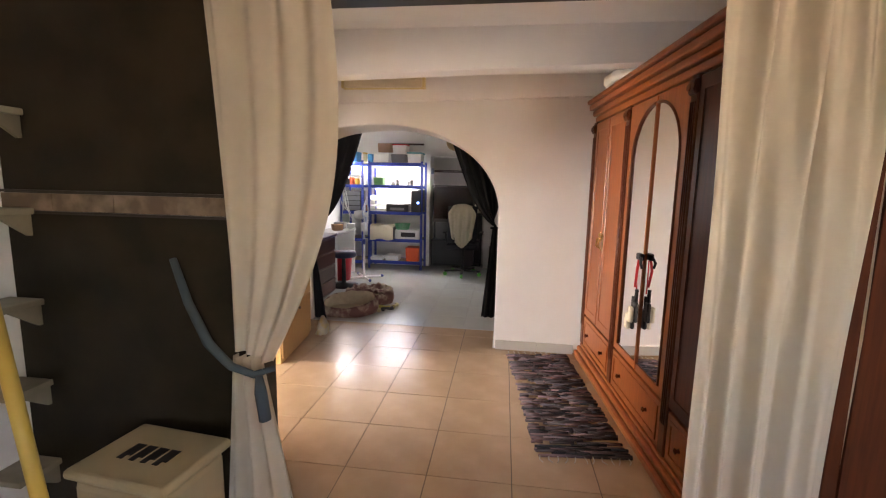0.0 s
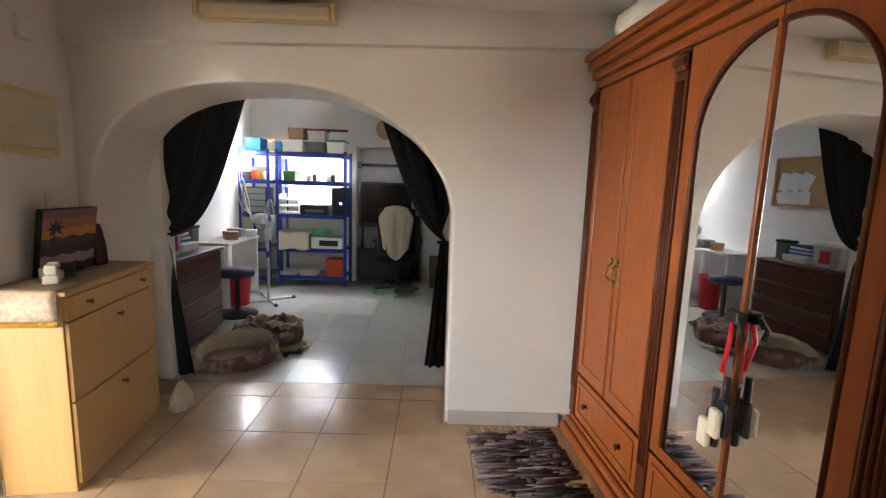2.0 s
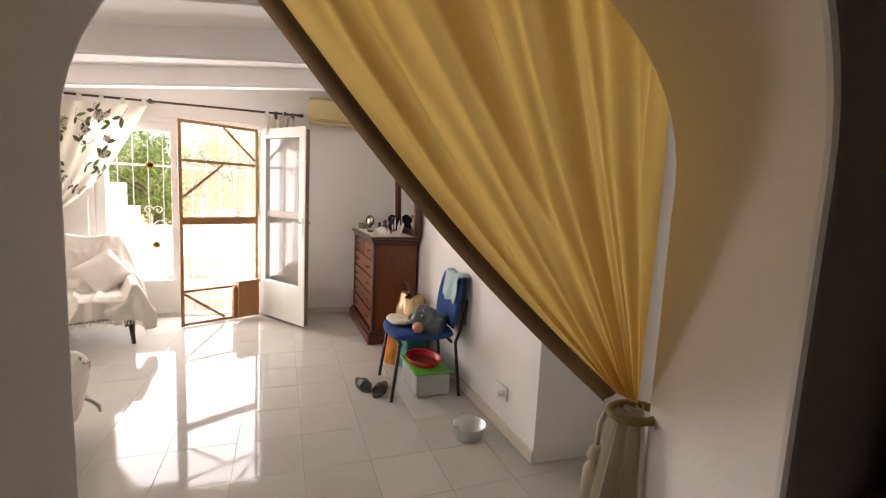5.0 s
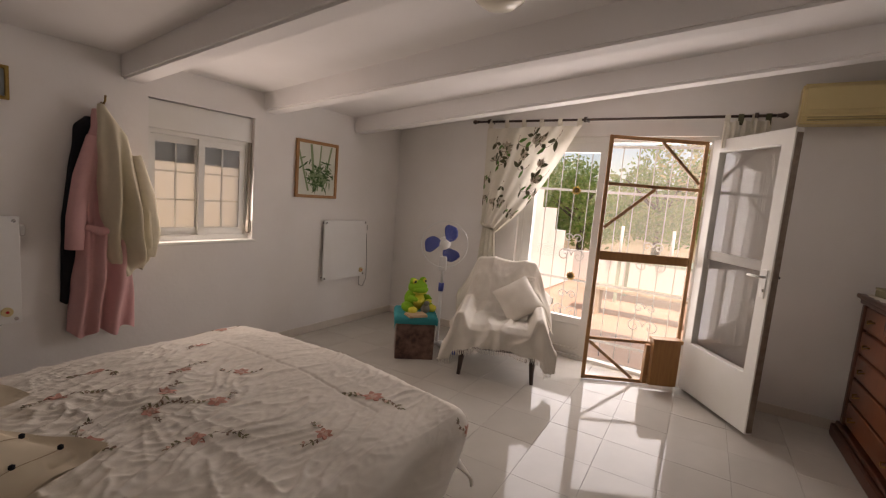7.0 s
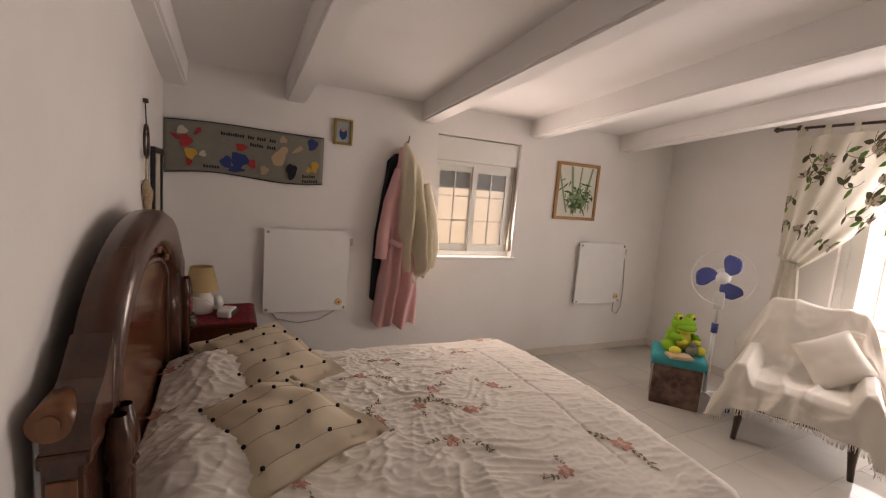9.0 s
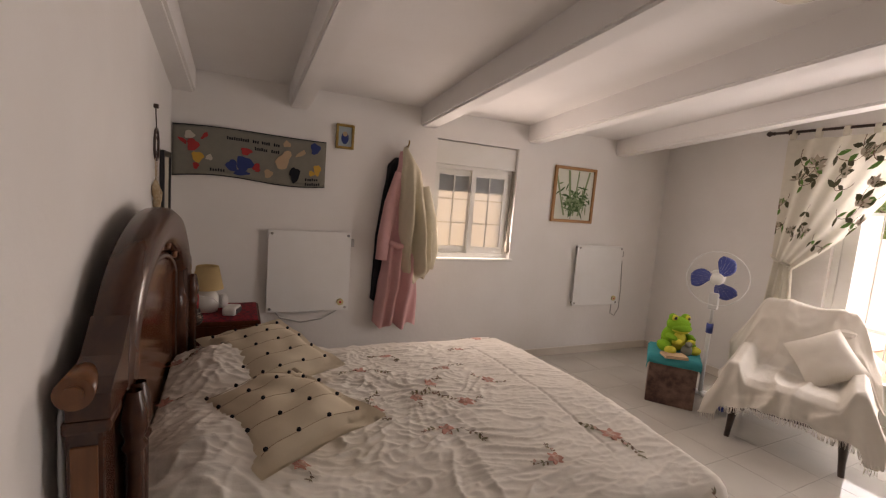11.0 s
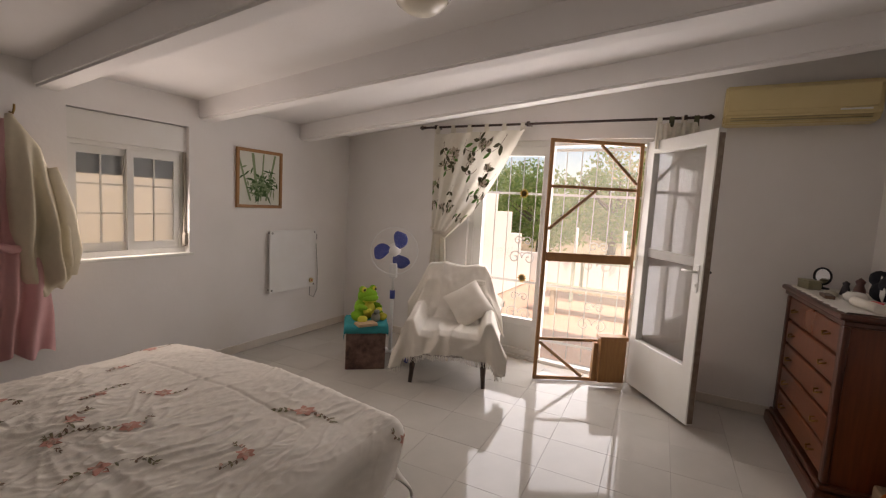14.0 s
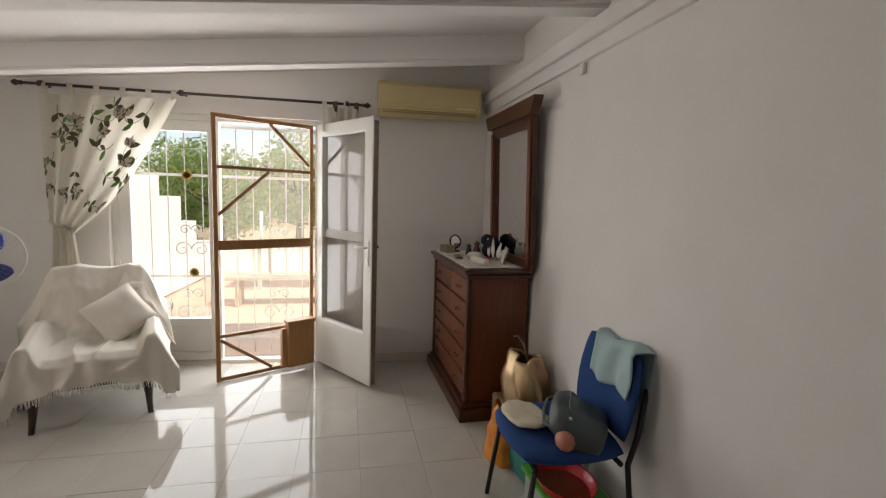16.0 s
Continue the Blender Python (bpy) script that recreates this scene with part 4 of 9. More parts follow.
for u, v, rx, rz, mi, tn in ((0.10, 0.80, 0.03, 0.026, 4, 0), (0.12, 0.60, 0.035, 0.04, 0, 0), (0.06, 0.68, 0.03, 0.012, 0, 0.6), (0.19, 0.80, 0.03, 0.012, 0, -0.9), (0.15, 0.36, 0.035, 0.035, 3, 0), (0.22, 0.36, 0.02, 0.02, 4, 0), (0.14, 0.18, 0.018, 0.022, 0, 0),
                             (0.36, 0.24, 0.035, 0.04, 1, 0), (0.44, 0.32, 0.055, 0.05, 1, 0), (0.45, 0.58, 0.035, 0.025, 0, 0), (0.52, 0.28, 0.025, 0.03, 0, 0), (0.42, 0.12, 0.05, 0.02, 1, 0),
                             (0.60, 0.20, 0.028, 0.03, 2, 0), (0.70, 0.52, 0.04, 0.075, 2, 0.5), (0.78, 0.25, 0.035, 0.055, 5, 0), (0.82, 0.7, 0.04, 0.015, 2, -0.6), (0.72, 0.86, 0.025, 0.022, 2, 0),
                             (0.92, 0.84, 0.034, 0.04, 1, 0), (0.94, 0.38, 0.025, 0.04, 3, 0), (0.90, 0.3, 0.02, 0.02, 3, 0)):
    spot(u, v, rx, rz, mi, tn)
for u0, v0, n, st, h_ in ((0.33, 0.80, 10, 0.0145, 0.010), (0.495, 0.80, 3, 0.0145, 0.010), (0.555, 0.80, 4, 0.0145, 0.010), (0.635, 0.80, 3, 0.0145, 0.010), (0.51, 0.66, 6, 0.0145, 0.010), (0.62, 0.66, 4, 0.0145, 0.010), (0.23, 0.11, 6, 0.016, 0.008), (0.86, 0.16, 6, 0.016, 0.008), (0.86, 0.06, 7, 0.016, 0.008)):
    bm = bmesh.new()
    for k in range(n):
        c = bw(u0 + k * st, v0)
        box(bm, c.x - 0.005, c.x + 0.005, c.y + 0.005, c.y + 0.007, c.z - 0.008, c.z + h_ + 0.004 * (k % 3 == 0))
    part("writing_bar", bm, BLACK_CLOTH, bn, "dark bar of stitched writing")
bm = bmesh.new()
tube(bm, [(0, 0, 0), (0, 0.03, 0)], 0.005, 6)
tagged(part("wall_hook", bm, WHITE_PLASTIC, m=pose(-1.45, WIN_S, 1.85)), "small white hook holding the tapestry", "hook")


def framed(name, x, z, w, h, fw, fmat, label):
    f = thing(name, pose(x, WIN_S, z), label, "picture")
    bm = bmesh.new()
    rects(bm, -w / 2, w / 2, -h / 2, h / 2, [(-w / 2 + fw, w / 2 - fw, -h / 2 + fw, h / 2 - fw)], 0.004, 0.028, "y")
    bmesh.ops.bevel(bm, geom=list(bm.edges), offset=0.003, segments=1, affect="EDGES")
    part("frame", bm, fmat, f)
    return f
ic = framed("icon_picture", -2.435, 1.87, 0.135, 0.18, 0.018, GILT, "tiny gilt-framed picture with blue and ochre shapes")
bm = bmesh.new()
box(bm, -0.05, 0.05, 0.008, 0.012, -0.073, 0.073)
disc(bm, (0, 0.0135, -0.01), 0.028, 0.045, 14, 0, 1)
disc(bm, (0.0, 0.0145, 0.02), 0.018, 0.018, 14, 0, 2)
part("print", bm, [plain("pale_blue_print", (0.35, 0.42, 0.45)), NAVY, TAN], ic)
pc = framed("bamboo_picture", -4.66, 1.60, 0.50, 0.53, 0.028, OAK, "painting of bamboo leaves in a reddish wooden frame")
bm = bmesh.new()
box(bm, -0.225, 0.225, 0.008, 0.013, -0.24, 0.24)
part("print", bm, PAPER, pc)
bm = bmesh.new()
for x, lean, w_ in ((0.02, 0.06, 0.014), (-0.07, -0.10, 0.011), (0.10, 0.14, 0.010), (-0.01, -0.03, 0.008)):
    prism(bm, [(x - w_, -0.20), (x + w_, -0.20), (x + lean + w_, 0.23), (x + lean - w_, 0.23)], 0.0135, 0.0145, "y", 1)
rs = random.Random(8)
for k in range(150):
    a = rs.uniform(-3.4, 0.3)
    r = abs(rs.gauss(0, 0.09))
    leaf(bm, (rs.gauss(0, 0.07), 0.0155 + 0.00003 * k, -0.04 + rs.gauss(0, 0.06)), rs.uniform(0.05, 0.10), 0.016, a, 0 if rs.random() < 0.65 else 1)
part("painted_leaves", bm, [LEAF_DARK, LEAF_PALE], pc)

# ---- armchair with a throw ----
ARM_AT = pose(-5.25, 1.385, 0, 0, 0, 23)
ach = thing("armchair", ARM_AT, "low armchair with dark legs under a white throw", "armchair")
for x in (-0.24, 0.30):
    for y in (-0.29, 0.29):
        bm = bmesh.new()
        sx_ = 1 if x > 0 else -1
        tube(bm, [(x + sx_ * 0.035, y * 1.03, 0), (x + sx_ * 0.012, y * 1.01, 0.09), (x, y, 0.16), (x, y, 0.26)], [0.016, 0.020, 0.026, 0.032], 8)
        part("leg", bm, DARK_WOOD, ach, "curved dark wooden leg")
bm = bmesh.new()
box(bm, -0.30, 0.325, -0.31, 0.31, 0.22, 0.39, 0.04, 3)
part("seat", bm, DARK_WOOD, ach)
bm = bmesh.new()
box(bm, -0.38, -0.24, -0.29, 0.29, 0.36, 0.80, 0.05, 3)
part("backrest", bm, WHITE_CLOTH, ach)
for sd in (-1, 1):
    bm = bmesh.new()
    box(bm, -0.26, 0.27, sd * 0.305 - 0.026, sd * 0.305 + 0.026, 0.30, 0.50, 0.025, 3)
    part("armrest", bm, WHITE_CLOTH, ach)
thr = thing("throw", ARM_AT, "white fringed cotton throw draped over the armchair", "throw")


def ease(t):
    t = min(1.0, max(0.0, t))
    return t * t * (3 - 2 * t)


def throw_pt(u, v):
    """u across from one arm to the other, v from behind the back over the seat to the front hem."""
    b = (u - 0.5) * 2
    c = abs(b)
    s = v * 1.78
    knots = (0.0, 0.30, 0.40, 0.46, 0.90, 1.02, 1.40, 1.47, 1.78)
    x = float(np.interp(s, knots, (-0.45, -0.43, -0.38, -0.31, -0.16, -0.09, 0.30, 0.355, 0.375)))
    z = float(np.interp(s, knots, (0.58, 0.855, 0.905, 0.90, 0.52, 0.44, 0.435, 0.40, 0.25)))
    inback = ease((s - 0.05) / 0.3) * ease((1.0 - s) / 0.25)
    inseat = ease((s - 0.55) / 0.40) * ease((1.62 - s) / 0.18)
    y = b * (0.405 + 0.015 * ease((s - 1.3) / 0.3))
    # the back's rounded shoulders fall towards the arms
    z -= inback * 0.30 * ease((c - 0.62) / 0.42) * (1 - 0.5 * ease((s - 0.6) / 0.3))
    x += inback * 0.10 * ease((c - 0.70) / 0.3)
    # arms, then the outer sides hanging
    top = 0.575 - 0.05 * ease((s - 1.0) / 0.5)
    up = inseat * ease((c - 0.56) / 0.17)
    z += max(0.0, top - z) * up
    hang = ease((c - 0.82) / 0.18)
    z -= hang * (0.08 + 0.17 * ease((s - 0.5) / 0.4))
    y += math.copysign(0.035 * hang + 0.02 * hang * math.sin(s * 9 + b), b)
    p = Vector((u * 3, v * 4, 1.3))
    fold = noise.noise(p * 1.1) * 0.022 + max(0, 1 - abs(noise.noise(Vector((u * 3.2 + v * 3, v * 1.6 - u * 2, 3)))) * 3) ** 2 * 0.030
    drape = 0.014 * math.sin(b * 17 + 2.5 * noise.noise(p)) * ease((s - 1.42) / 0.25) + 0.012 * math.sin(s * 13 + 2 * noise.noise(p * 1.3)) * hang
    fine = noise.noise(p * 6) * 0.0035
    return (x + 0.5 * fold + drape + fine, y + math.copysign(0.3 * drape, b), max(0.13, z + 0.8 * fold + fine - 0.06 * ease((s - 1.5) / 0.3) * c ** 3))


bm = bmesh.new()
sheet(bm, 110, 130, throw_pt)
solid(part("cloth", bm, WHITE_CLOTH, thr), 0.006, 1)
bm = bmesh.new()
rs = random.Random(3)
for k in range(130):
    x, y, z = throw_pt((k + 0.5) / 130, 1.0)
    tube(bm, [(x, y, z + 0.005), (x + rs.uniform(-0.004, 0.008), y + rs.uniform(-0.010, 0.010), max(0.02, z - rs.uniform(0.030, 0.05)))], 0.0024, 4)
part("fringe", bm, WHITE_CLOTH, thr, "knotted white fringe")
bm = bmesh.new()
sewn(bm, 0.34, 0.34, 0.12, 18, 0.03, 0.012, 2)
tagged(part("cushion", bm, WHITE_CLOTH, m=ARM_AT @ pose(-0.06, 0.13, 0.60) @ pose(0, 0, 0, 0, 58, 0) @ pose(0, 0, 0, 0, 0, 34), smooth=True), "small plain white cushion leaning in the armchair", "cushion")

# ---- leatherette cube, cloth, soft frog, postcards ----
rot = 40
cube_at = pose(-4.95, 0.67, 0, 0, 0, rot)
st = thing("storage_cube", cube_at, "brown marbled leatherette storage cube used as a table", "side table")
bm = bmesh.new()
box(bm, -0.17, 0.17, -0.17, 0.17, 0, 0.34, 0.008)
part("body", bm, LEATHER_MAP, st)
bm = bmesh.new()
box(bm, -0.176, 0.176, -0.176, 0.176, 0.342, 0.385, 0.01)
part("lid", bm, LEATHER_MAP, st)
bm = bmesh.new()
def tq(u, v):
    a, b = (u - 0.5) * 0.46, (v - 0.5) * 0.46
    d = max(0, abs(a) - 0.18) + max(0, abs(b) - 0.18)
    return (max(-0.187, min(0.187, a)) * 1.0, max(-0.187, min(0.187, b)), 0.391 + noise.noise(Vector((u * 6, v * 6, 0))) * 0.004 - d * 1.3)
sheet(bm, 24, 24, tq)
tagged(solid(part("turquoise_cloth", bm, TURQ, m=cube_at), 0.004, 1), "turquoise cloth spread over the storage cube", "cloth")
bm = bmesh.new()
for c, d, mi in (((-0.02, 0, 0.11), (0.10, 0.105, 0.12), 0), ((0.02, 0, 0.245), (0.085, 0.10, 0.07), 0), ((0.075, 0, 0.225), (0.05, 0.085, 0.038), 0), ((0.065, 0, 0.205), (0.052, 0.075, 0.03), 1), ((0.04, 0, 0.11), (0.06, 0.07, 0.085), 1),
                 ((0.02, 0.058, 0.305), (0.036, 0.036, 0.036), 0), ((0.02, -0.058, 0.305), (0.036, 0.036, 0.036), 0), ((0.045, 0.060, 0.308), (0.022, 0.026, 0.026), 1), ((0.045, -0.060, 0.308), (0.022, 0.026, 0.026), 1), ((0.062, 0.062, 0.308), (0.009, 0.013, 0.013), 2), ((0.062, -0.062, 0.308), (0.009, 0.013, 0.013), 2),
                 ((0.03, 0.115, 0.055), (0.085, 0.05, 0.05), 0), ((0.03, -0.115, 0.055), (0.085, 0.05, 0.05), 0), ((0.12, 0.115, 0.04), (0.04, 0.05, 0.038), 1), ((0.12, -0.115, 0.04), (0.04, 0.05, 0.038), 1), ((0.07, 0.085, 0.145), (0.075, 0.026, 0.028), 0), ((0.07, -0.085, 0.145), (0.075, 0.026, 0.028), 0), ((0.135, 0.06, 0.12), (0.03, 0.03, 0.022), 1), ((0.135, -0.06, 0.12), (0.03, 0.03, 0.022), 1),
                 ((0.14, 0.02, 0.05), (0.042, 0.045, 0.05), 3), ((0.155, 0.02, 0.105), (0.026, 0.028, 0.026), 3)):
    r = bmesh.ops.create_icosphere(bm, subdivisions=3, radius=1, matrix=pose(*c) @ Matrix.Diagonal((*d, 1)))
    for f in {f for v in r["verts"] for f in v.link_faces}:
        f.material_index, f.smooth = mi, True
for v in bm.verts:
    v.co += Vector((1, 1, 1)) * noise.noise(v.co * 28) * 0.004
tagged(part("frog_plush", bm, [FROG, cloth("yellow_plush", (0.62, 0.58, 0.08), through_light=0, bump=0.9, bump_scale=160), BLACK, cloth("grey_plush", (0.22, 0.22, 0.18), through_light=0)], m=pose(-4.98, 0.64, 0.39, 0, 0, 72) @ Matrix.Diagonal((0.92, 0.92, 0.92, 1))), "sitting green plush frog with yellow feet and eyes", "soft toy")
bm = bmesh.new()
box(bm, -0.06, 0.06, -0.085, 0.085, 0, 0.012, 0.001)
box(bm, -0.058, 0.055, -0.08, 0.088, 0.013, 0.02, 0.001)
tagged(part("booklet", bm, plain("faded_orange_print", (0.52, 0.36, 0.22)), m=pose(-4.82, 0.77, 0.395, 0, 0, 60)), "faded orange booklets lying on the cloth", "book")

# ---- standing fan ----
def pedestal_fan(m, label, head_yaw=0.0, bladed=BLUE_PLASTIC, height=1.0):
    f = thing("pedestal_fan", m, label, "fan", "standing fans")
    for k in range(2):
        bm = bmesh.new()
        tube(bm, [(-0.30, 0, 0.02), (0.30, 0, 0.02)], 0.015, 8)
        fo = part("foot", bm, METAL_WHITE, f, m=pose(0, 0, 0.004 * k, 0, 0, 45 + 90 * k))
        for s in (-1, 1):
            bm = bmesh.new()
            tube(bm, [(s * 0.27, 0, 0.02), (s * 0.31, 0, 0.02)], 0.02, 8)
            part("end_cap", bm, BLUE_PLASTIC, fo)
    bm = bmesh.new()
    tube(bm, [(0, 0, 0.02), (0, 0, height * 0.56)], 0.017, 12)
    part("pole", bm, METAL_WHITE, f)
    bm = bmesh.new()
    tube(bm, [(0, 0, height * 0.54), (0, 0, height * 0.62)], 0.026, 12)
    part("collar", bm, BLUE_PLASTIC, f)
    bm = bmesh.new()
    tube(bm, [(0, 0, height * 0.6), (0, 0, height * 0.86)], 0.013, 12)
    box(bm, -0.03, 0.03, -0.035, 0.035, height * 0.74, height * 0.88, 0.012)
    part("neck", bm, METAL_WHITE, f)
    hm = pose(0, 0, height, 0, 0, head_yaw)
    bm = bmesh.new()
    lathe(bm, [(0, -0.15), (0.05, -0.14), (0.065, -0.08), (0.06, 0.0), (0, 0.0)], (0, 0, 0), 16, pose(0, 0, 0, 0, 90))
    mo = part("motor", bm, WHITE_PLASTIC, f, m=hm)
    bm = bmesh.new()
    lathe(bm, [(0, 0.07), (0.045, 0.065), (0.05, 0.05), (0, 0.05)], (0, 0, 0), 20, pose(0, 0, 0, 0, 90))
    part("badge", bm, WHITE_PLASTIC, f, "round white centre cap", m=hm)
    for k in range(3):
        bm = bmesh.new()
        def bl(u, v):
            r = 0.040 + 0.150 * u
            half = 0.60 * max(0.05, math.sin(math.pi * (0.20 + 0.74 * u))) ** 0.55
            an = (v - 0.5) * 2 * half + 0.35 * u
            return (0.015 + 0.03 * (v - 0.5), r * math.cos(an), r * math.sin(an))
        sheet(bm, 10, 8, bl)
        solid(part("blade", bm, bladed, f, "blue plastic blade", m=hm @ pose(0, 0, 0, 50 + 120 * k)), 0.003)
    bm = bmesh.new()
    for side in (1, -1):
        for k in range(36):
            a = k * 2 * math.pi / 36
            tube(bm, [(0.03 + 0.045 * side * math.cos(t * 1.5) ** 0.7, (0.04 + 0.18 * t) * math.cos(a + 0.15 * t), (0.04 + 0.18 * t) * math.sin(a + 0.15 * t)) for t in (0, 0.35, 0.7, 1.0)], 0.0004, 3, cap=False)
    for r, x in ((0.22, 0.03), (0.223, 0.037), (0.12, -0.01)):
        tube(bm, [(x, r * math.cos(a), r * math.sin(a)) for a in [k * 2 * math.pi / 36 for k in range(36)]], 0.001 if r < 0.15 else 0.0028, 5, True)
    part("cage", bm, METAL_WHITE, f, "fine white wire cage", m=hm)
    return f
pedestal_fan(pose(-5.30, 0.70, 0, 0, 0, 20), "white standing fan with three blue blades beside the armchair", 14)

# ---- terrace door ----
fd = tagged(thing("door_1", pose(DOOR_W, 0, 0), "white glazed double terrace door, one leaf open", "door"), kind="structure")
bm = bmesh.new()
rects(bm, 1.16, 2.80, -0.0, 2.10, [(1.21, 2.75, 0.03, 2.05)], -0.12, -0.04, "x")
part("door_frame", bm, PVC, fd)
bm = bmesh.new()
rects(bm, 1.21, 1.98, 0.035, 2.05, [(1.30, 1.89, 0.40, 1.96), (1.30, 1.89, 0.10, 0.33)], -0.10, -0.045, "x")
bmesh.ops.bevel(bm, geom=list(bm.edges), offset=0.004, segments=1, affect="EDGES")
lf = part("leaf", bm, PVC, fd, "closed white door leaf")
bm = bmesh.new()
bm.faces.new([bm.verts.new((-0.076, y, z)) for y, z in ((1.30, 0.40), (1.89, 0.40), (1.89, 1.96), (1.30, 1.96))])
g = part("pane", bm, GLASS, lf)
g.visible_shadow = False
bm = bmesh.new()
box(bm, -0.085, -0.060, 1.30, 1.89, 0.10, 0.33, 0.004)
part("panel", bm, PVC, lf)
bm = bmesh.new()
box(bm, -0.045, -0.03, 1.93, 1.955, 1.55, 1.68, 0.004)
part("bolt", bm, WHITE_PLASTIC, lf)
# open leaf, swung into the room
leaf_swing = math.degrees(math.atan2(0.46, 0.61))
ol = tagged(thing("door_2", pose(-5.90, 2.79, 0.03, 0, 0, leaf_swing), "open white glazed door leaf with a worn lower edge", "door"), kind="structure")
bm = bmesh.new()
rects(bm, 0.0, 0.77, 0.0, 2.03, [(0.09, 0.67, 0.40, 1.93)], -0.028, 0.028, "y")
bmesh.ops.bevel(bm, geom=list(bm.edges), offset=0.004, segments=1, affect="EDGES")
part("leaf", bm, PVC, ol)
bm = bmesh.new()
bm.faces.new([bm.verts.new((x, 0.0, z)) for x, z in ((0.09, 0.40), (0.67, 0.40), (0.67, 1.93), (0.09, 1.93))])
g = part("pane", bm, GLASS, ol)
g.visible_shadow = False
bm = bmesh.new()
box(bm, 0.09, 0.67, -0.003, 0.006, 1.10, 1.17)
part("glazing_bar", bm, plain("grey_bar", (0.35, 0.33, 0.30), 0.5), ol)
bm = bmesh.new()
box(bm, 0.767, 0.774, -0.02, 0.02, 0.01, 2.0)
part("edge_strip", bm, plain("weathered_brown_strip", (0.17, 0.11, 0.08), 0.6, second=(0.30, 0.25, 0.20), scale=18, mix=0.8), ol)
for s in (-1, 1):
    bm = bmesh.new()
    box(bm, 0.70, 0.74, s * 0.030 - 0.004, s * 0.030 + 0.004, 0.93, 1.12, 0.003)
    tube(bm, [(0.72, s * 0.03, 1.07), (0.72, s * 0.07, 1.07), (0.62, s * 0.07, 1.07)], 0.009, 8)
    tube(bm, [(0.72, s * 0.03, 0.98), (0.72, s * 0.042, 0.98)], 0.012, 10)
    part("door_handle", bm, WHITE_PLASTIC if s < 0 else BLACK, ol)

# insect screen door, wooden frame with braces
sx, sy = 0.40, -0.675
sc_len = math.hypot(sx, sy)
scr = thing("screen_door", pose(-5.915, 2.735, 0.005, 0, 0, math.degrees(math.atan2(sy, sx))), "home-made wooden insect screen door standing ajar", "screen door")
L_ = sc_len
def bar(name, p0, p1, w, d=0.02, label=""):
    p0, p1 = Vector((p0[0], 0, p0[1])), Vector((p1[0], 0, p1[1]))
    v = p1 - p0
    an = math.degrees(math.atan2(v.z, v.x))
    bm = bmesh.new()
    box(bm, 0, v.length, -d / 2, d / 2, -w / 2, w / 2, 0.002, 1)
    part(name, bm, OAK, scr, label, m=pose(*p0, 0, -an, 0))
bar("stile", (0.015, 0), (0.015, 2.05), 0.03)
bar("stile", (L_ - 0.015, 0), (L_ - 0.015, 2.05), 0.03)
for z, w_ in ((2.035, 0.03), (1.66, 0.026), (1.07, 0.075), (0.36, 0.026), (0.016, 0.03)):
    bar("rail", (0.031, z), (L_ - 0.031, z), w_, 0.018)
bar("brace", (0.035, 1.71), (0.36, 2.02), 0.026, 0.015)
bar("brace", (L_ - 0.035, 1.30), (0.37, 1.645), 0.026, 0.015)
bar("brace", (L_ - 0.035, 0.33), (0.36, 0.035), 0.026, 0.015)
bm = bmesh.new()
box(bm, 0.03, L_ - 0.03, 0.010, 0.011, 0.03, 2.03)
NET = bpy.data.materials.new("insect_net")
NET.use_nodes = True
_N, _L = NET.node_tree.nodes, NET.node_tree.links
_t, _d, _m = _N.new("ShaderNodeBsdfTransparent"), _N.new("ShaderNodeBsdfTranslucent"), _N.new("ShaderNodeMixShader")
_d.inputs["Color"].default_value = (0.80, 0.72, 0.60, 1)
_m.inputs[0].default_value = 0.06
_L.new(_t.outputs[0], _m.inputs[1])
_L.new(_d.outputs[0], _m.inputs[2])
_L.new(_m.outputs[0], _N["Material Output"].inputs[0])
nt_ = part("net", bm, NET, scr, "fine pale insect net")
nt_.visible_shadow = False
cf = thing("cat_flap_box", pose(-5.90, 2.735, 0.005, 0, 0, math.degrees(math.atan2(sy, sx))), "small pine box fitted low on the screen door", "box")
bm = bmesh.new()
box(bm, 0.03, 0.25, 0.016, 0.10, 0.035, 0.40, 0.003)
part("panel", bm, OAK, cf)
bm = bmesh.new()
box(bm, 0.02, 0.26, 0.012, 0.11, 0.40, 0.43, 0.003)
part("cap", bm, OAK, cf)
bm = bmesh.new()
box(bm, 0.255, 0.29, 0.012, 0.06, 0.03, 0.36, 0.003)
part("post", bm, OAK, cf)

# ---- curtain rod and curtains ----
rod = thing("curtain_rod", pose(-5.80, 0, 2.23), "dark brown curtain rod with turned finials", "curtain rod")
bm = bmesh.new()
tube(bm, [(0, 0.68, 0), (0, 3.14, 0)], 0.011, 10)
part("pole", bm, DARK_WOOD, rod)
for y, s in ((0.68, -1), (3.14, 1)):
    bm = bmesh.new()
    lathe(bm, [(0, 0), (0.016, 0.005), (0.012, 0.02), (0.024, 0.045), (0.012, 0.065), (0, 0.075)], (0, 0, 0), 12, pose(0, y, 0, -90 * s))
    part("finial", bm, DARK_WOOD, rod)
for y in (0.80, 1.76, 3.02):
    bm = bmesh.new()
    tube(bm, [(-0.10, y, 0), (0, y, 0)], 0.010, 8)
    tube(bm, [(0, y - 0.012, 0), (0, y + 0.012, 0)], 0.024, 12)
    part("bracket", bm, DARK_WOOD, rod)


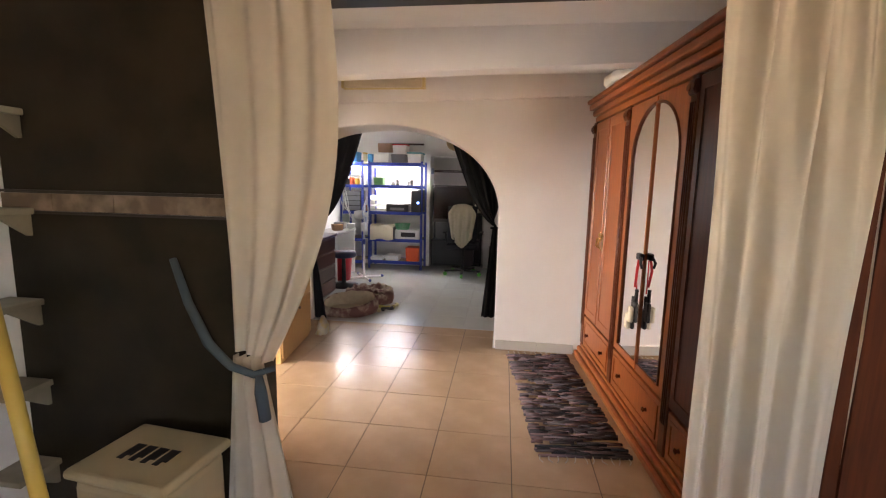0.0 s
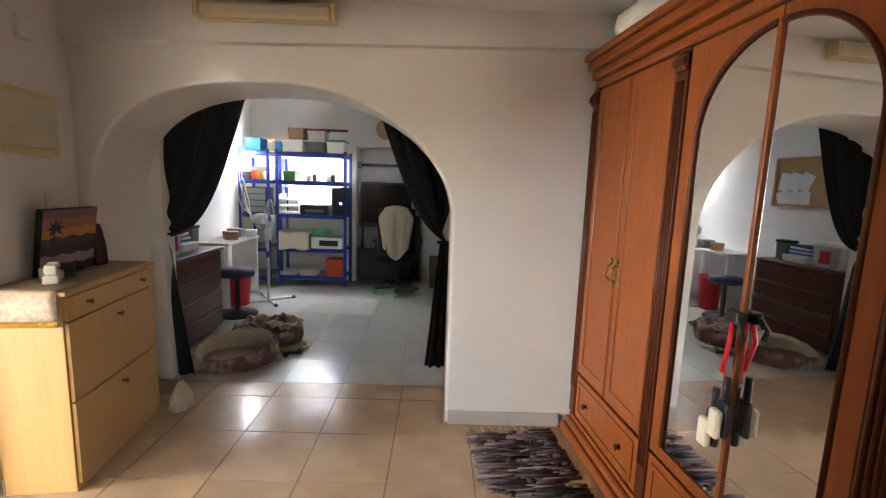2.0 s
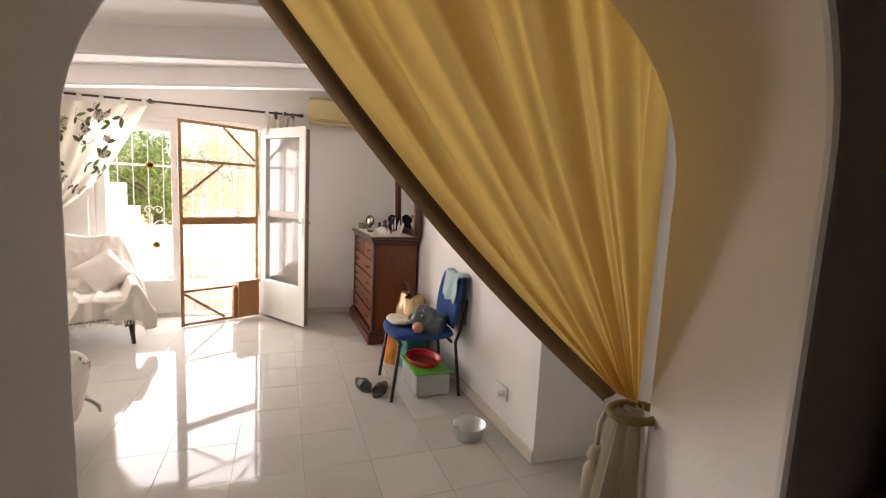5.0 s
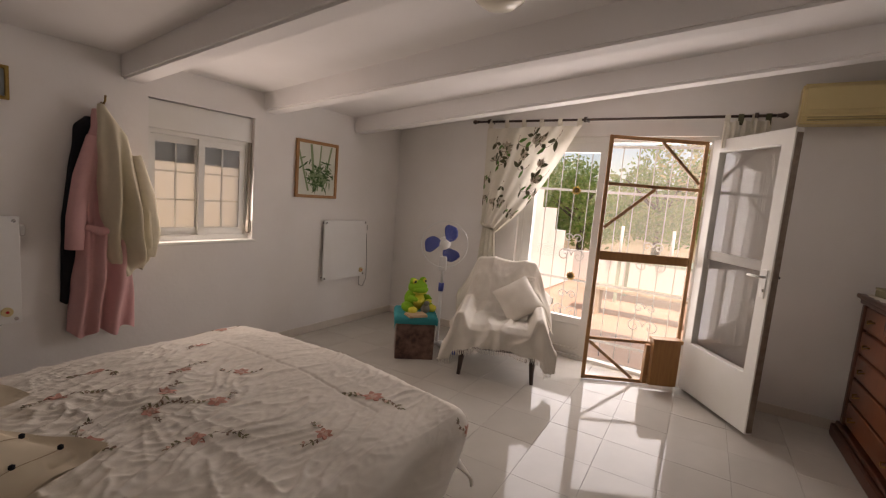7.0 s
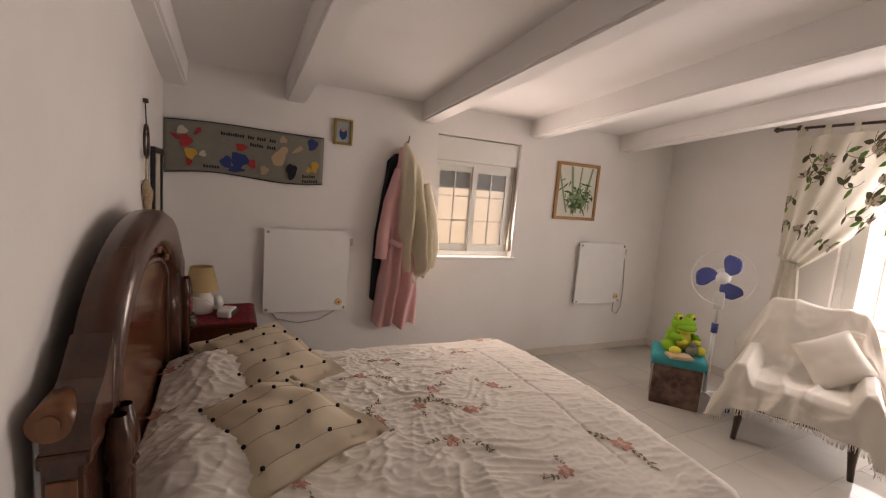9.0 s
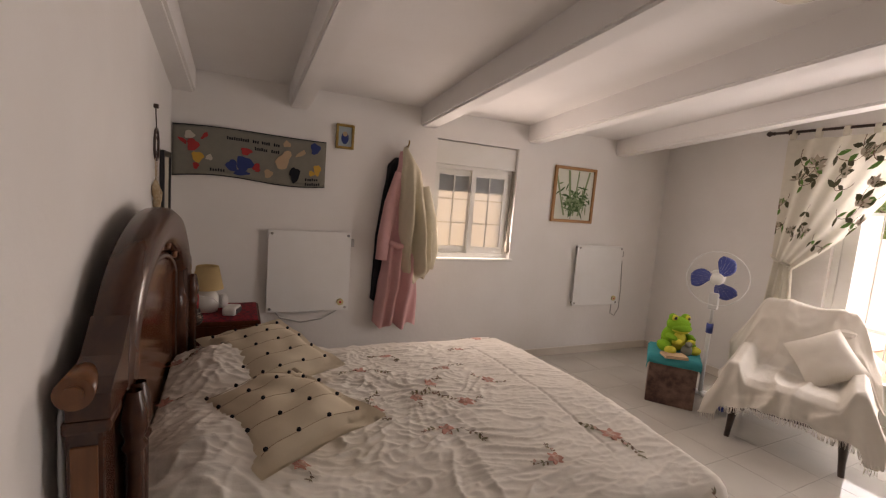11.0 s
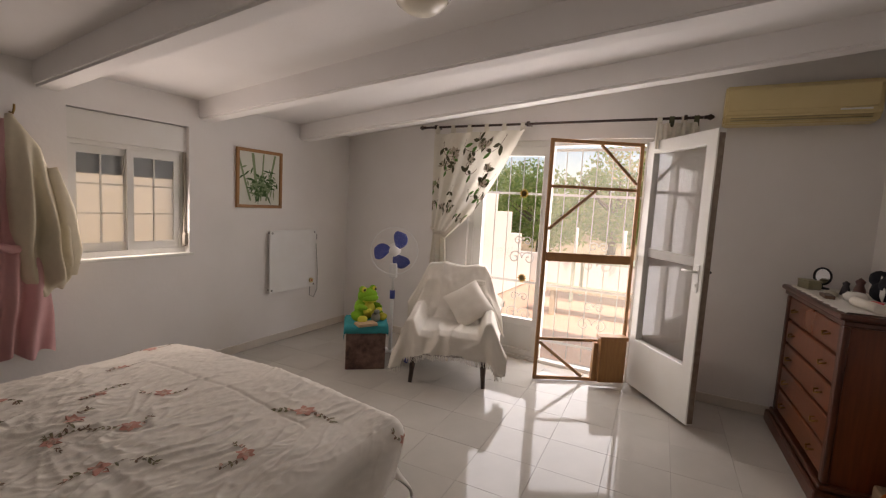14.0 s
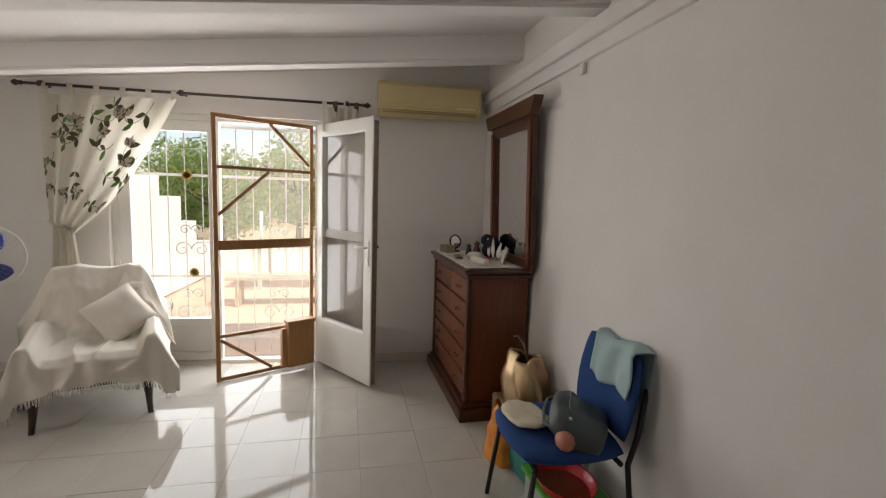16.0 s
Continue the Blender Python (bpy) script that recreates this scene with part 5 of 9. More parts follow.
def swag(u, v, top_a, top_b, tie, sag, fold, n_fold, seed, gather=0.10):
    """Point of a tied-back curtain: u across, v from the rod (0) to the tie (1); in the curtain's own (across, out, up)."""
    ta = top_a[0] + (top_b[0] - top_a[0]) * u
    tz = top_a[1] + (top_b[1] - top_a[1]) * u
    ga, gz = tie[0] + (u - 0.5) * gather, tie[1] - (u - 0.5) * gather * 0.5
    e = v ** 1.0
    a = ta + (ga - ta) * e
    z = tz + (gz - tz) * e
    far = abs(tie[0] - ta)
    z -= sag * math.sin(math.pi * v) * far
    o = fold * math.sin(u * n_fold * 2 * math.pi + seed + 1.5 * v) * (1 - 0.55 * v) + 0.02 * v
    o += fold * 0.4 * math.sin(u * n_fold * 5 + seed * 3)
    return a, o, z


cu = thing("floral_curtain", pose(-5.80, 0, 0), "cream tab-top curtain printed with magnolia sprays, tied aside", "curtain")
def cur(u, v):
    a, o, z = swag(u, v, (0.80, 2.16), (1.74, 2.18), (0.91, 1.16), 0.16, 0.016, 5, 0.6, 0.16)
    return Vector((0.012 + o, a, z))
bm = bmesh.new()
sheet(bm, 70, 40, cur)
part("cloth", bm, SHEER, cu)
bm = bmesh.new()
def tail(u, v):
    sp = 0.07 + 0.10 * v
    return (0.02 + 0.02 * math.sin(u * 22) , 0.90 + (u - 0.45) * 2 * sp, 1.18 - 1.08 * v)
sheet(bm, 30, 14, tail)
part("tail", bm, SHEER, cu)
bm = bmesh.new()
tube(bm, [(0.0, 0.80, 1.22), (0.05, 0.87, 1.18), (0.055, 0.97, 1.165), (-0.06, 0.78, 1.24)], 0.012, 8)
part("tie_band", bm, SHEER, cu)
for k in range(6):
    u = 0.02 + 0.19 * k
    y = 0.80 + 0.94 * u
    bm = bmesh.new()
    sheet(bm, 10, 1, lambda a, b: (0.016 * math.cos(a * 2 * math.pi), y - 0.02 + 0.04 * b, 2.205 + 0.043 * math.sin(a * 2 * math.pi)))
    part("tab", bm, SHEER, cu)
bm = bmesh.new()
rs = random.Random(12)
def print_leaf(u, v, ln, wd, an, mi):
    vs = []
    for t, w in ((0, 0), (0.35, 0.5), (0.7, 0.4), (1, 0), (0.7, -0.4), (0.35, -0.5)):
        p_, q_ = t * ln, w * wd
        du, dv = p_ * math.cos(an) - q_ * math.sin(an), p_ * math.sin(an) + q_ * math.cos(an)
        c = cur(min(1, max(0, u + du / 0.98)), min(1, max(0, v + dv / 1.1)))
        vs.append(bm.verts.new(c + Vector((0.004, 0, 0))))
    bm.faces.new(vs).material_index = mi
for k in range(15):
    u, v = 0.12 + 0.26 * (k % 4) + rs.uniform(-0.06, 0.06), 0.06 + 0.2 * (k // 4) + rs.uniform(-0.04, 0.04)
    an = rs.uniform(0.6, 2.4)
    bend = rs.choice((-0.22, 0.22))
    for j in range(11):
        print_leaf(u, v, 0.034, 0.006, an, 3)
        u, v = min(0.97, max(0.02, u + 0.026 * math.cos(an))), min(0.93, v + 0.024 * math.sin(an))
        an += bend + rs.uniform(-0.3, 0.3)
        if j % 4 == 2:
            for sd in (-1, 1):
                print_leaf(u, v, rs.uniform(0.065, 0.10), rs.uniform(0.032, 0.044), an + sd * rs.uniform(0.5, 1.2), rs.choice((0, 0, 1)))
        if j == 10:
            for q_ in range(5):
                print_leaf(u, v, rs.uniform(0.06, 0.085), 0.034, an - 1.2 + 0.6 * q_, 2)
            print_leaf(u, v, 0.025, 0.02, an, 3)
part("print", bm, [OLIVE_LEAF, GREEN_LEAF, PETAL, STEM_PRINT], cu, "olive and green printed magnolia sprays")
c2 = thing("gathered_curtain", pose(-5.80, 2.98, 0), "short gathered end of the matching curtain on the rod", "curtain")
bm = bmesh.new()
sheet(bm, 40, 12, lambda u, v: (0.02 + 0.025 * math.sin(u * 30), -0.16 + 0.30 * u, 2.19 - 0.20 * v))
part("cloth", bm, SHEER, c2)
for k in range(4):
    bm = bmesh.new()
    y = -0.14 + 0.085 * k
    sheet(bm, 10, 1, lambda a, b: (0.016 * math.cos(a * 2 * math.pi), y - 0.018 + 0.036 * b, 2.205 + 0.043 * math.sin(a * 2 * math.pi)))
    for f in bm.faces:
        f.material_index = k % 2
    part("tab", bm, [SHEER, OLIVE_LEAF], c2)

# ---- air conditioner ----
ac = thing("air_conditioner", pose(DOOR_W, 3.70, 2.16), "yellowed wall air conditioner above the open door", "air conditioner")
bm = bmesh.new()
prism(bm, [(0.0, 0.0), (0.14, 0.0), (0.19, 0.05), (0.19, 0.23), (0.16, 0.27), (0.0, 0.27)], -0.435, 0.435, "y")
bmesh.ops.bevel(bm, geom=list(bm.edges), offset=0.012, segments=2, affect="EDGES")
part("casing", bm, CREAM_PLASTIC, ac)
bm = bmesh.new()
box(bm, 0.188, 0.196, -0.41, 0.41, 0.085, 0.235, 0.004)
part("front_panel", bm, CREAM_PLASTIC, ac)
for k in range(3):
    bm = bmesh.new()
    box(bm, 0.155, 0.182, -0.39, 0.39, 0.018 + 0.018 * k, 0.025 + 0.018 * k, 0.002)
    part("louvre", bm, plain("dark_cream_louvre", (0.42, 0.35, 0.18), 0.5), ac)
bm = bmesh.new()
box(bm, 0.186, 0.199, 0.22, 0.38, 0.068, 0.078, 0.002)
part("indicator", bm, WHITE_PLASTIC, ac)

# ---- dresser wall: ledge, dresser, mirror ----
ANG = math.degrees(math.atan2(0.21, 3.29))
DW = pose(-5.90, 4.241, 0, 0, 0, ANG)
bm = bmesh.new()
box(bm, 0.0, 3.27, -0.05, 0.02, 2.32, 2.41, 0.008)
box(bm, 0.0, 3.27, -0.025, 0.02, 2.235, 2.319, 0.006)
o = structure("trim_ledge", bm, CEIL, "white plaster ledge along the top of the wall", "trim")
o.matrix_world = DW
DRESSER_WOOD = material("reddish_brown_veneer", (0.20, 0.058, 0.020), 0.3, second=(0.13, 0.035, 0.014), scale=9, mix=0.6, stretch=(6, 6, 0.5), bump=0.05, bump_scale=40, rough_var=0.06)
DRESSER_DARK = material("dark_reddish_edge", (0.10, 0.028, 0.013), 0.32, second=(0.06, 0.018, 0.009), scale=9, mix=0.6, stretch=(6, 6, 0.5))
ds = thing("dresser", pose(-5.27, 4.05, 0, 0, 0, ANG), "reddish wooden chest of five drawers with dark edges", "dresser")
bm = bmesh.new()
box(bm, -0.50, 0.50, -0.20, 0.20, 0.10, 0.995, 0.006)
part("body", bm, DRESSER_WOOD, ds)
bm = bmesh.new()
box(bm, -0.56, 0.56, -0.27, 0.215, 0.0, 0.09, 0.012)
box(bm, -0.54, 0.54, -0.25, 0.21, 0.091, 0.12, 0.01)
part("plinth", bm, DRESSER_DARK, ds)
bm = bmesh.new()
box(bm, -0.555, 0.555, -0.265, 0.215, 1.0, 1.03, 0.010)
box(bm, -0.535, 0.535, -0.245, 0.21, 0.965, 0.999, 0.010)
part("top", bm, DRESSER_DARK, ds)
for k in range(5):
    bm = bmesh.new()
    z = 0.14 + 0.166 * k
    box(bm, -0.46, 0.46, -0.225, -0.2, z, z + 0.15, 0.010)
    d_ = part("drawer", bm, DRESSER_WOOD, ds)
    for x in (-0.30, 0.30):
        bm = bmesh.new()
        tube(bm, [(x - 0.03, -0.225, z + 0.08), (x - 0.03, -0.245, z + 0.075), (x, -0.25, z + 0.06), (x + 0.03, -0.245, z + 0.075), (x + 0.03, -0.225, z + 0.08)], 0.005, 6)
        part("handle", bm, BRASS, d_, "drooping brass handle")
for x in (-0.49, 0.49):
    bm = bmesh.new()
    box(bm, x - 0.028, x + 0.028, -0.235, -0.2, 0.12, 0.965, 0.012)
    part("corner_post", bm, DRESSER_DARK, ds)
mr = thing("dresser_mirror", pose(-5.06, 4.255, 1.03, 2.0, 0, ANG), "tall mirror in a dark reddish cornice frame on the dresser", "mirror")
bm = bmesh.new()
rects(bm, -0.38, 0.38, 0.0, 1.02, [(-0.31, 0.31, 0.07, 0.93)], -0.035, 0.0, "y")
part("frame", bm, DRESSER_DARK, mr)
bm = bmesh.new()
prism(bm, [(-0.40, 1.0), (0.40, 1.0), (0.46, 1.10), (-0.46, 1.10)], -0.065, 0.0)
part("cornice", bm, DRESSER_DARK, mr)
for x in (-0.35, 0.35):
    bm = bmesh.new()
    box(bm, x - 0.022, x + 0.022, -0.05, -0.034, 0.03, 0.97, 0.008)
    part("pilaster", bm, DRESSER_WOOD, mr)
bm = bmesh.new()
box(bm, -0.31, 0.31, -0.018, -0.012, 0.07, 0.93)
part("mirror_glass", bm, MIRROR, mr)
# clutter on the dresser
TOPZ = 1.033
DM = pose(-5.27, 4.05, TOPZ, 0, 0, ANG)
bm = bmesh.new()
sheet(bm, 60, 24, lambda u, v: (-0.50 + 1.0 * u, -0.235 + 0.40 * v + (0.012 * math.sin(u * 60) if v < 0.01 else 0), 0.002 + 0.001 * math.sin(u * 40) * math.sin(v * 30) - (0.05 if v < 0.02 else 0) * 0.2))
tagged(solid(part("doily", bm, cloth("lace_runner", (0.74, 0.72, 0.66), through_light=0), m=DM), 0.002, 1), "white lace runner on the dresser top", "cloth")
def on_dresser(name, x, y, bmf, mats, label, cat, rz=0):
    bm = bmesh.new()
    bmf(bm)
    return tagged(part(name, bm, mats, m=DM @ pose(x, y, 0.005, 0, 0, rz)), label, cat)
def f_mirror(bm):
    lathe(bm, [(0, 0), (0.045, 0.0), (0.045, 0.008), (0.01, 0.014), (0.008, 0.03)], seg=16)
    tube(bm, [(0.055 * math.cos(a), 0, 0.085 + 0.055 * math.sin(a)) for a in [k * 0.35 for k in range(18)]], 0.007, 6, True)
    v = disc(bm, (0, 0.002, 0.085), 0.052, 0.052, 20, 0, 1)
hm_ = on_dresser("hand_mirror", -0.42, -0.08, f_mirror, [BLACK, MIRROR], "small round mirror on a dark stand", "mirror", 40)
on_dresser("jewel_box", -0.36, -0.16, lambda b: (box(b, -0.06, 0.06, -0.04, 0.04, 0, 0.045, 0.004), box(b, -0.062, 0.062, -0.042, 0.042, 0.046, 0.06, 0.004)), plain("olive_tin", (0.30, 0.27, 0.17), 0.5), "small olive jewel box", "box", 15)
on_dresser("trinket_box", -0.10, -0.12, lambda b: (box(b, -0.05, 0.05, -0.03, 0.03, 0, 0.025, 0.004),), plain("pale_trinket", (0.55, 0.50, 0.40), 0.4), "flat pale trinket box", "box", -10)
on_dresser("ceramic_dish", 0.05, -0.05, lambda b: lathe(b, [(0, 0), (0.05, 0.0), (0.06, 0.03), (0.04, 0.05), (0, 0.056)], seg=18), CERAMIC, "white lidded ceramic dish", "dish")
on_dresser("figurine", -0.12, 0.02, lambda b: lathe(b, [(0, 0), (0.035, 0), (0.03, 0.05), (0.018, 0.08), (0.026, 0.10), (0, 0.125)], seg=12), plain("brown_figurine", (0.13, 0.05, 0.04), 0.4), "small dark glazed figurine on the dresser", "figurine")
on_dresser("figurine", -0.20, -0.02, lambda b: lathe(b, [(0, 0), (0.03, 0), (0.024, 0.03), (0.016, 0.06), (0.02, 0.075), (0, 0.09)], seg=12), plain("black_figurine", (0.03, 0.025, 0.03), 0.4), "small dark glazed figurine on the dresser", "figurine")
on_dresser("soft_hat", -0.02, 0.09, lambda b: [bmesh.ops.create_icosphere(b, subdivisions=2, radius=r, matrix=pose(x, y, z)) for x, y, z, r in ((0, 0, 0.06, 0.06), (-0.06, 0, 0.13, 0.05), (0.06, 0.01, 0.11, 0.055))], BLACK_CLOTH, "black rolled cloth against the mirror", "cloth")
def f_shells(bm):
    for k, (x, z, tn) in enumerate(((-0.05, 0.01, 1.9), (0.0, 0.01, 1.6), (0.06, 0.01, 1.0), (0.10, 0.01, 0.7))):
        for s in range(2):
            leaf(bm, (x, 0.01 * k + 0.004 * s, z), 0.16, 0.07, tn)
on_dresser("white_fan", 0.12, 0.06, f_shells, CERAMIC, "white folded paper leaves on the dresser", "ornament")
on_dresser("red_dish", 0.20, -0.02, lambda b: lathe(b, [(0, 0), (0.03, 0), (0.045, 0.025), (0.04, 0.025), (0, 0.006)], seg=16), RED_PLASTIC, "small red dish on the dresser", "dish")
on_dresser("rolled_cloth", 0.36, -0.10, lambda b: tube(b, [(-0.12, 0, 0.025), (0.10, 0, 0.025)], 0.025, 12), WHITE_CLOTH, "rolled white cloth at the dresser's edge", "cloth", 8)
on_dresser("photo_stand", 0.28, 0.08, lambda b: box(b, -0.06, 0.06, 0, 0.012, 0, 0.12, 0.003, m=pose(0, 0, 0, -15)), plain("pale_card", (0.62, 0.58, 0.50), 0.6), "small pale card standing up", "card", -15)
on_dresser("glass_frame", 0.02, -0.17, lambda b: box(b, -0.07, 0.07, -0.025, 0.025, 0, 0.02, 0.003), plain("brown_case", (0.16, 0.09, 0.06), 0.4), "flat brown spectacle case", "case", -5)

# ---- blue chair and what lies on it ----
ch = thing("chair", pose(-3.75, 4.06, 0, 0, 0, ANG + 177), "blue upholstered stacking chair with black tube legs", "chair")
def pad(bm, sx, sy, h, bow=0.0, n=22, square=0.72, wob=0.0):
    """An upholstered pad lying flat with rounded corners, bowed up at both ends by bow."""
    for side in (1, -1):
        def fn(u, v):
            a, b = 2 * u - 1, 2 * v - 1
            k = 1 - square
            x, y = a * math.sqrt(1 - k * b * b), b * math.sqrt(1 - k * a * a)
            t = (max(0, 1 - abs(a) ** 5) * max(0, 1 - abs(b) ** 5)) ** 0.4
            return (x * sx / 2, y * sy / 2, side * (t * h / 2 + 0.001) + bow * x * x + wob * noise.noise(Vector((a * 2, b * 2, 3))))
        sheet(bm, n, n, fn)
    bmesh.ops.remove_doubles(bm, verts=bm.verts, dist=0.0025)
    bmesh.ops.recalc_face_normals(bm, faces=bm.faces)


bm = bmesh.new()
pad(bm, 0.51, 0.50, 0.065, 0.006)
part("seat", bm, BLUE_FABRIC, ch, smooth=True, m=pose(0, 0.01, 0.447))
bm = bmesh.new()
pad(bm, 0.47, 0.40, 0.045, -0.035, square=0.80)
part("backrest", bm, BLUE_FABRIC, ch, smooth=True, m=pose(0, -0.258, 0.668, 99))
for s in (-1, 1):
    bm = bmesh.new()
    tube(bm, [(s * 0.24, 0.24, 0.0), (s * 0.22, 0.19, 0.40)], 0.012, 8)
    part("leg", bm, BLACK, ch)
    bm = bmesh.new()
    tube(bm, [(s * 0.24, -0.26, 0.0), (s * 0.22, -0.22, 0.40), (s * 0.19, -0.275, 0.50), (s * 0.16, -0.325, 0.70)], 0.012, 8)
    part("leg", bm, BLACK, ch)
for y in (0.18, -0.19):
    bm = bmesh.new()
    tube(bm, [(-0.22, y, 0.405), (0.22, y, 0.405)], 0.011, 8)
    part("crossbar", bm, BLACK, ch)
CM = pose(-3.75, 4.06, 0, 0, 0, ANG + 177)
bm = bmesh.new()
def tw(u, v):
    d = (v - 0.36) * 0.62
    x = -0.20 + 0.34 * u + 0.06 * max(0, v - 0.36) * (1 - u)
    edge = 0.035 * (x / 0.235) ** 2
    z = 0.874 - 0.98 * max(0, abs(d) - 0.02) - 0.05 * max(0, abs(x + 0.03) - 0.12)
    side = max(-1, min(1, d / 0.03))
    y = -0.298 + edge - side * 0.036 + (0.16 if d < 0 else -0.03) * max(0, abs(d) - 0.02)
    n = noise.noise(Vector((u * 3, v * 4, 2)))
    return (x + 0.01 * n, y - side * (0.012 * math.sin(u * 11 + v * 4) + 0.012 * n + 0.004), z + 0.015 * math.sin(u * 7))
sheet(bm, 34, 40, tw)
tagged(solid(part("towel", bm, TEAL_TOWEL, m=CM), 0.008, 0), "faded teal towel hung over the chair back", "towel")
bag = thing("shoulder_bag", CM @ pose(-0.06, -0.07, 0.535, 24, 0, -28), "slumped grey-green leather shoulder bag on the chair", "bag")
bm = bmesh.new()
pad(bm, 0.38, 0.26, 0.12, -0.03, 26, 0.7, 0.02)
for v in bm.verts:
    v.co += Vector((0, 0, 1)) * (0.008 * noise.noise(v.co * 9) + 0.004 * noise.noise(v.co * 24))
part("body", bm, GREY_LEATHER, bag, smooth=True)
bm = bmesh.new()
tube(bm, [(0.15, 0.05, 0.036), (0.06, 0.07, 0.060), (-0.05, 0.07, 0.060), (-0.14, 0.05, 0.038)], 0.0035, 6)
box(bm, -0.155, -0.130, 0.045, 0.06, 0.032, 0.046, 0.003)
part("zip", bm, CHROME, bag)
bm = bmesh.new()
tube(bm, [(0.17, 0.02, 0.01), (0.19, 0.09, -0.03), (0.12, 0.135, -0.05), (0.0, 0.14, -0.052), (-0.12, 0.13, -0.05), (-0.175, 0.06, -0.01)], 0.009, 8)
part("strap", bm, GREY_LEATHER, bag)
bm = bmesh.new()
pad(bm, 0.27, 0.19, 0.028, 0.01, 18, 0.55, 0.012)
tagged(part("sun_hat", bm, CREAM_TOWEL, m=CM @ pose(0.06, 0.13, 0.50, 0, 0, 12), smooth=True), "crumpled cream cloth hat on the seat", "hat")
bm = bmesh.new()
bmesh.ops.create_icosphere(bm, subdivisions=2, radius=1, matrix=pose(0, 0, 0.04) @ Matrix.Diagonal((0.05, 0.04, 0.04, 1)))
tagged(part("purse", bm, SKIN_PAINT, m=CM @ pose(-0.205, 0.06, 0.478), smooth=True), "small reddish round purse", "purse")
# bags on the floor
bm = bmesh.new()
gb = thing("handbag", pose(-4.50, 4.18, 0, 0, 0, ANG), "gold metallic tote bag beside the dresser", "bag")
def tote(u, v):
    a = u * 2 * math.pi
    r = (0.93 + 0.14 * math.sin(v * 3.0)) * (1 - 0.36 * v * v)
    dent = 0.016 * math.sin(a * 5 + v * 4) + 0.014 * noise.noise(Vector((math.cos(a) * 3, math.sin(a) * 3, v * 4)))
    return (0.165 * r * math.copysign(abs(math.cos(a)) ** 0.8, math.cos(a)) + dent, 0.11 * r * math.copysign(abs(math.sin(a)) ** 0.8, math.sin(a)) + dent, 0.222 + 0.31 * v + 0.02 * math.sin(a * 2) * v)
sheet(bm, 40, 14, tote, wrap=True)
b_ = part("body", bm, GOLD, gb)
solid(b_, 0.006)
bm = bmesh.new()
tube(bm, [(-0.10, -0.03, 0.53), (-0.08, -0.05, 0.63), (0.0, -0.055, 0.66), (0.08, -0.05, 0.63), (0.10, -0.03, 0.53)], 0.008, 8)
part("handle", bm, plain("brown_strap", (0.10, 0.06, 0.04), 0.5), gb)
bm = bmesh.new()
box(bm, -0.20, 0.20, -0.14, 0.12, 0.0, 0.22, 0.02)
tagged(part("carton", bm, plain("brown_card", (0.30, 0.20, 0.12), 0.8), m=pose(-4.50, 4.18, 0, 0, 0, ANG)), "plain brown carton under the tote bag", "box")
bm = bmesh.new()
def sack(u, v):
    a = u * 2 * math.pi
    p = Vector((math.cos(a), math.sin(a), v * 2))
    r = (1 - 0.5 * v * v) * (1 + 0.18 * noise.noise(p * 2.5))
    return (0.12 * r * math.cos(a), 0.10 * r * math.sin(a), 0.30 * v + 0.03 * math.sin(a * 4) * v)
sheet(bm, 30, 12, sack, wrap=True)
tagged(part("carrier_bag", bm, ORANGE_BAG, m=pose(-4.30, 3.99, 0.0)), "crumpled orange printed carrier bag on the floor", "bag")
bm = bmesh.new()
box(bm, -0.13, 0.13, -0.09, 0.09, 0, 0.30, 0.02, 3)
tagged(part("cool_bag", bm, TEAL_BAG, m=pose(-4.12, 4.10, 0, 0, 0, 8)), "dark teal cool bag on the floor", "bag")
tub = thing("storage_tub", pose(-3.72, 4.12, 0, 0, 0, 4), "clear plastic tub with a green lid under the chair", "box")
bm = bmesh.new()
box(bm, -0.19, 0.19, -0.13, 0.13, 0, 0.17, 0.02, 3)
part("tub", bm, CLEAR_PLASTIC, tub)
bm = bmesh.new()
box(bm, -0.205, 0.205, -0.145, 0.145, 0.171, 0.19, 0.008)
part("lid", bm, GREEN_PLASTIC, tub)
tr_ = thing("tray", pose(-3.72, 4.10, 0.192, 0, 0, 10), "red plastic mesh tray on the tub", "tray")
bm = bmesh.new()
lathe(bm, [(0.13, 0.0), (0.155, 0.045), (0.163, 0.05), (0.158, 0.04), (0.132, -0.0)], seg=30)
bmesh.ops.scale(bm, vec=(1, 0.8, 1), verts=bm.verts)
part("rim", bm, RED_PLASTIC, tr_)
bm = bmesh.new()
for k in range(-8, 9):
    w_ = math.sqrt(max(0, 1 - (k / 9) ** 2))
    tube(bm, [(-0.13 * w_, k * 0.0115, 0.006), (0.13 * w_, k * 0.0115, 0.006)], 0.0018, 4)
    tube(bm, [(k * 0.0145, -0.104 * w_, 0.006), (k * 0.0145, 0.104 * w_, 0.006)], 0.0018, 4)
part("mesh_base", bm, RED_PLASTIC, tr_)
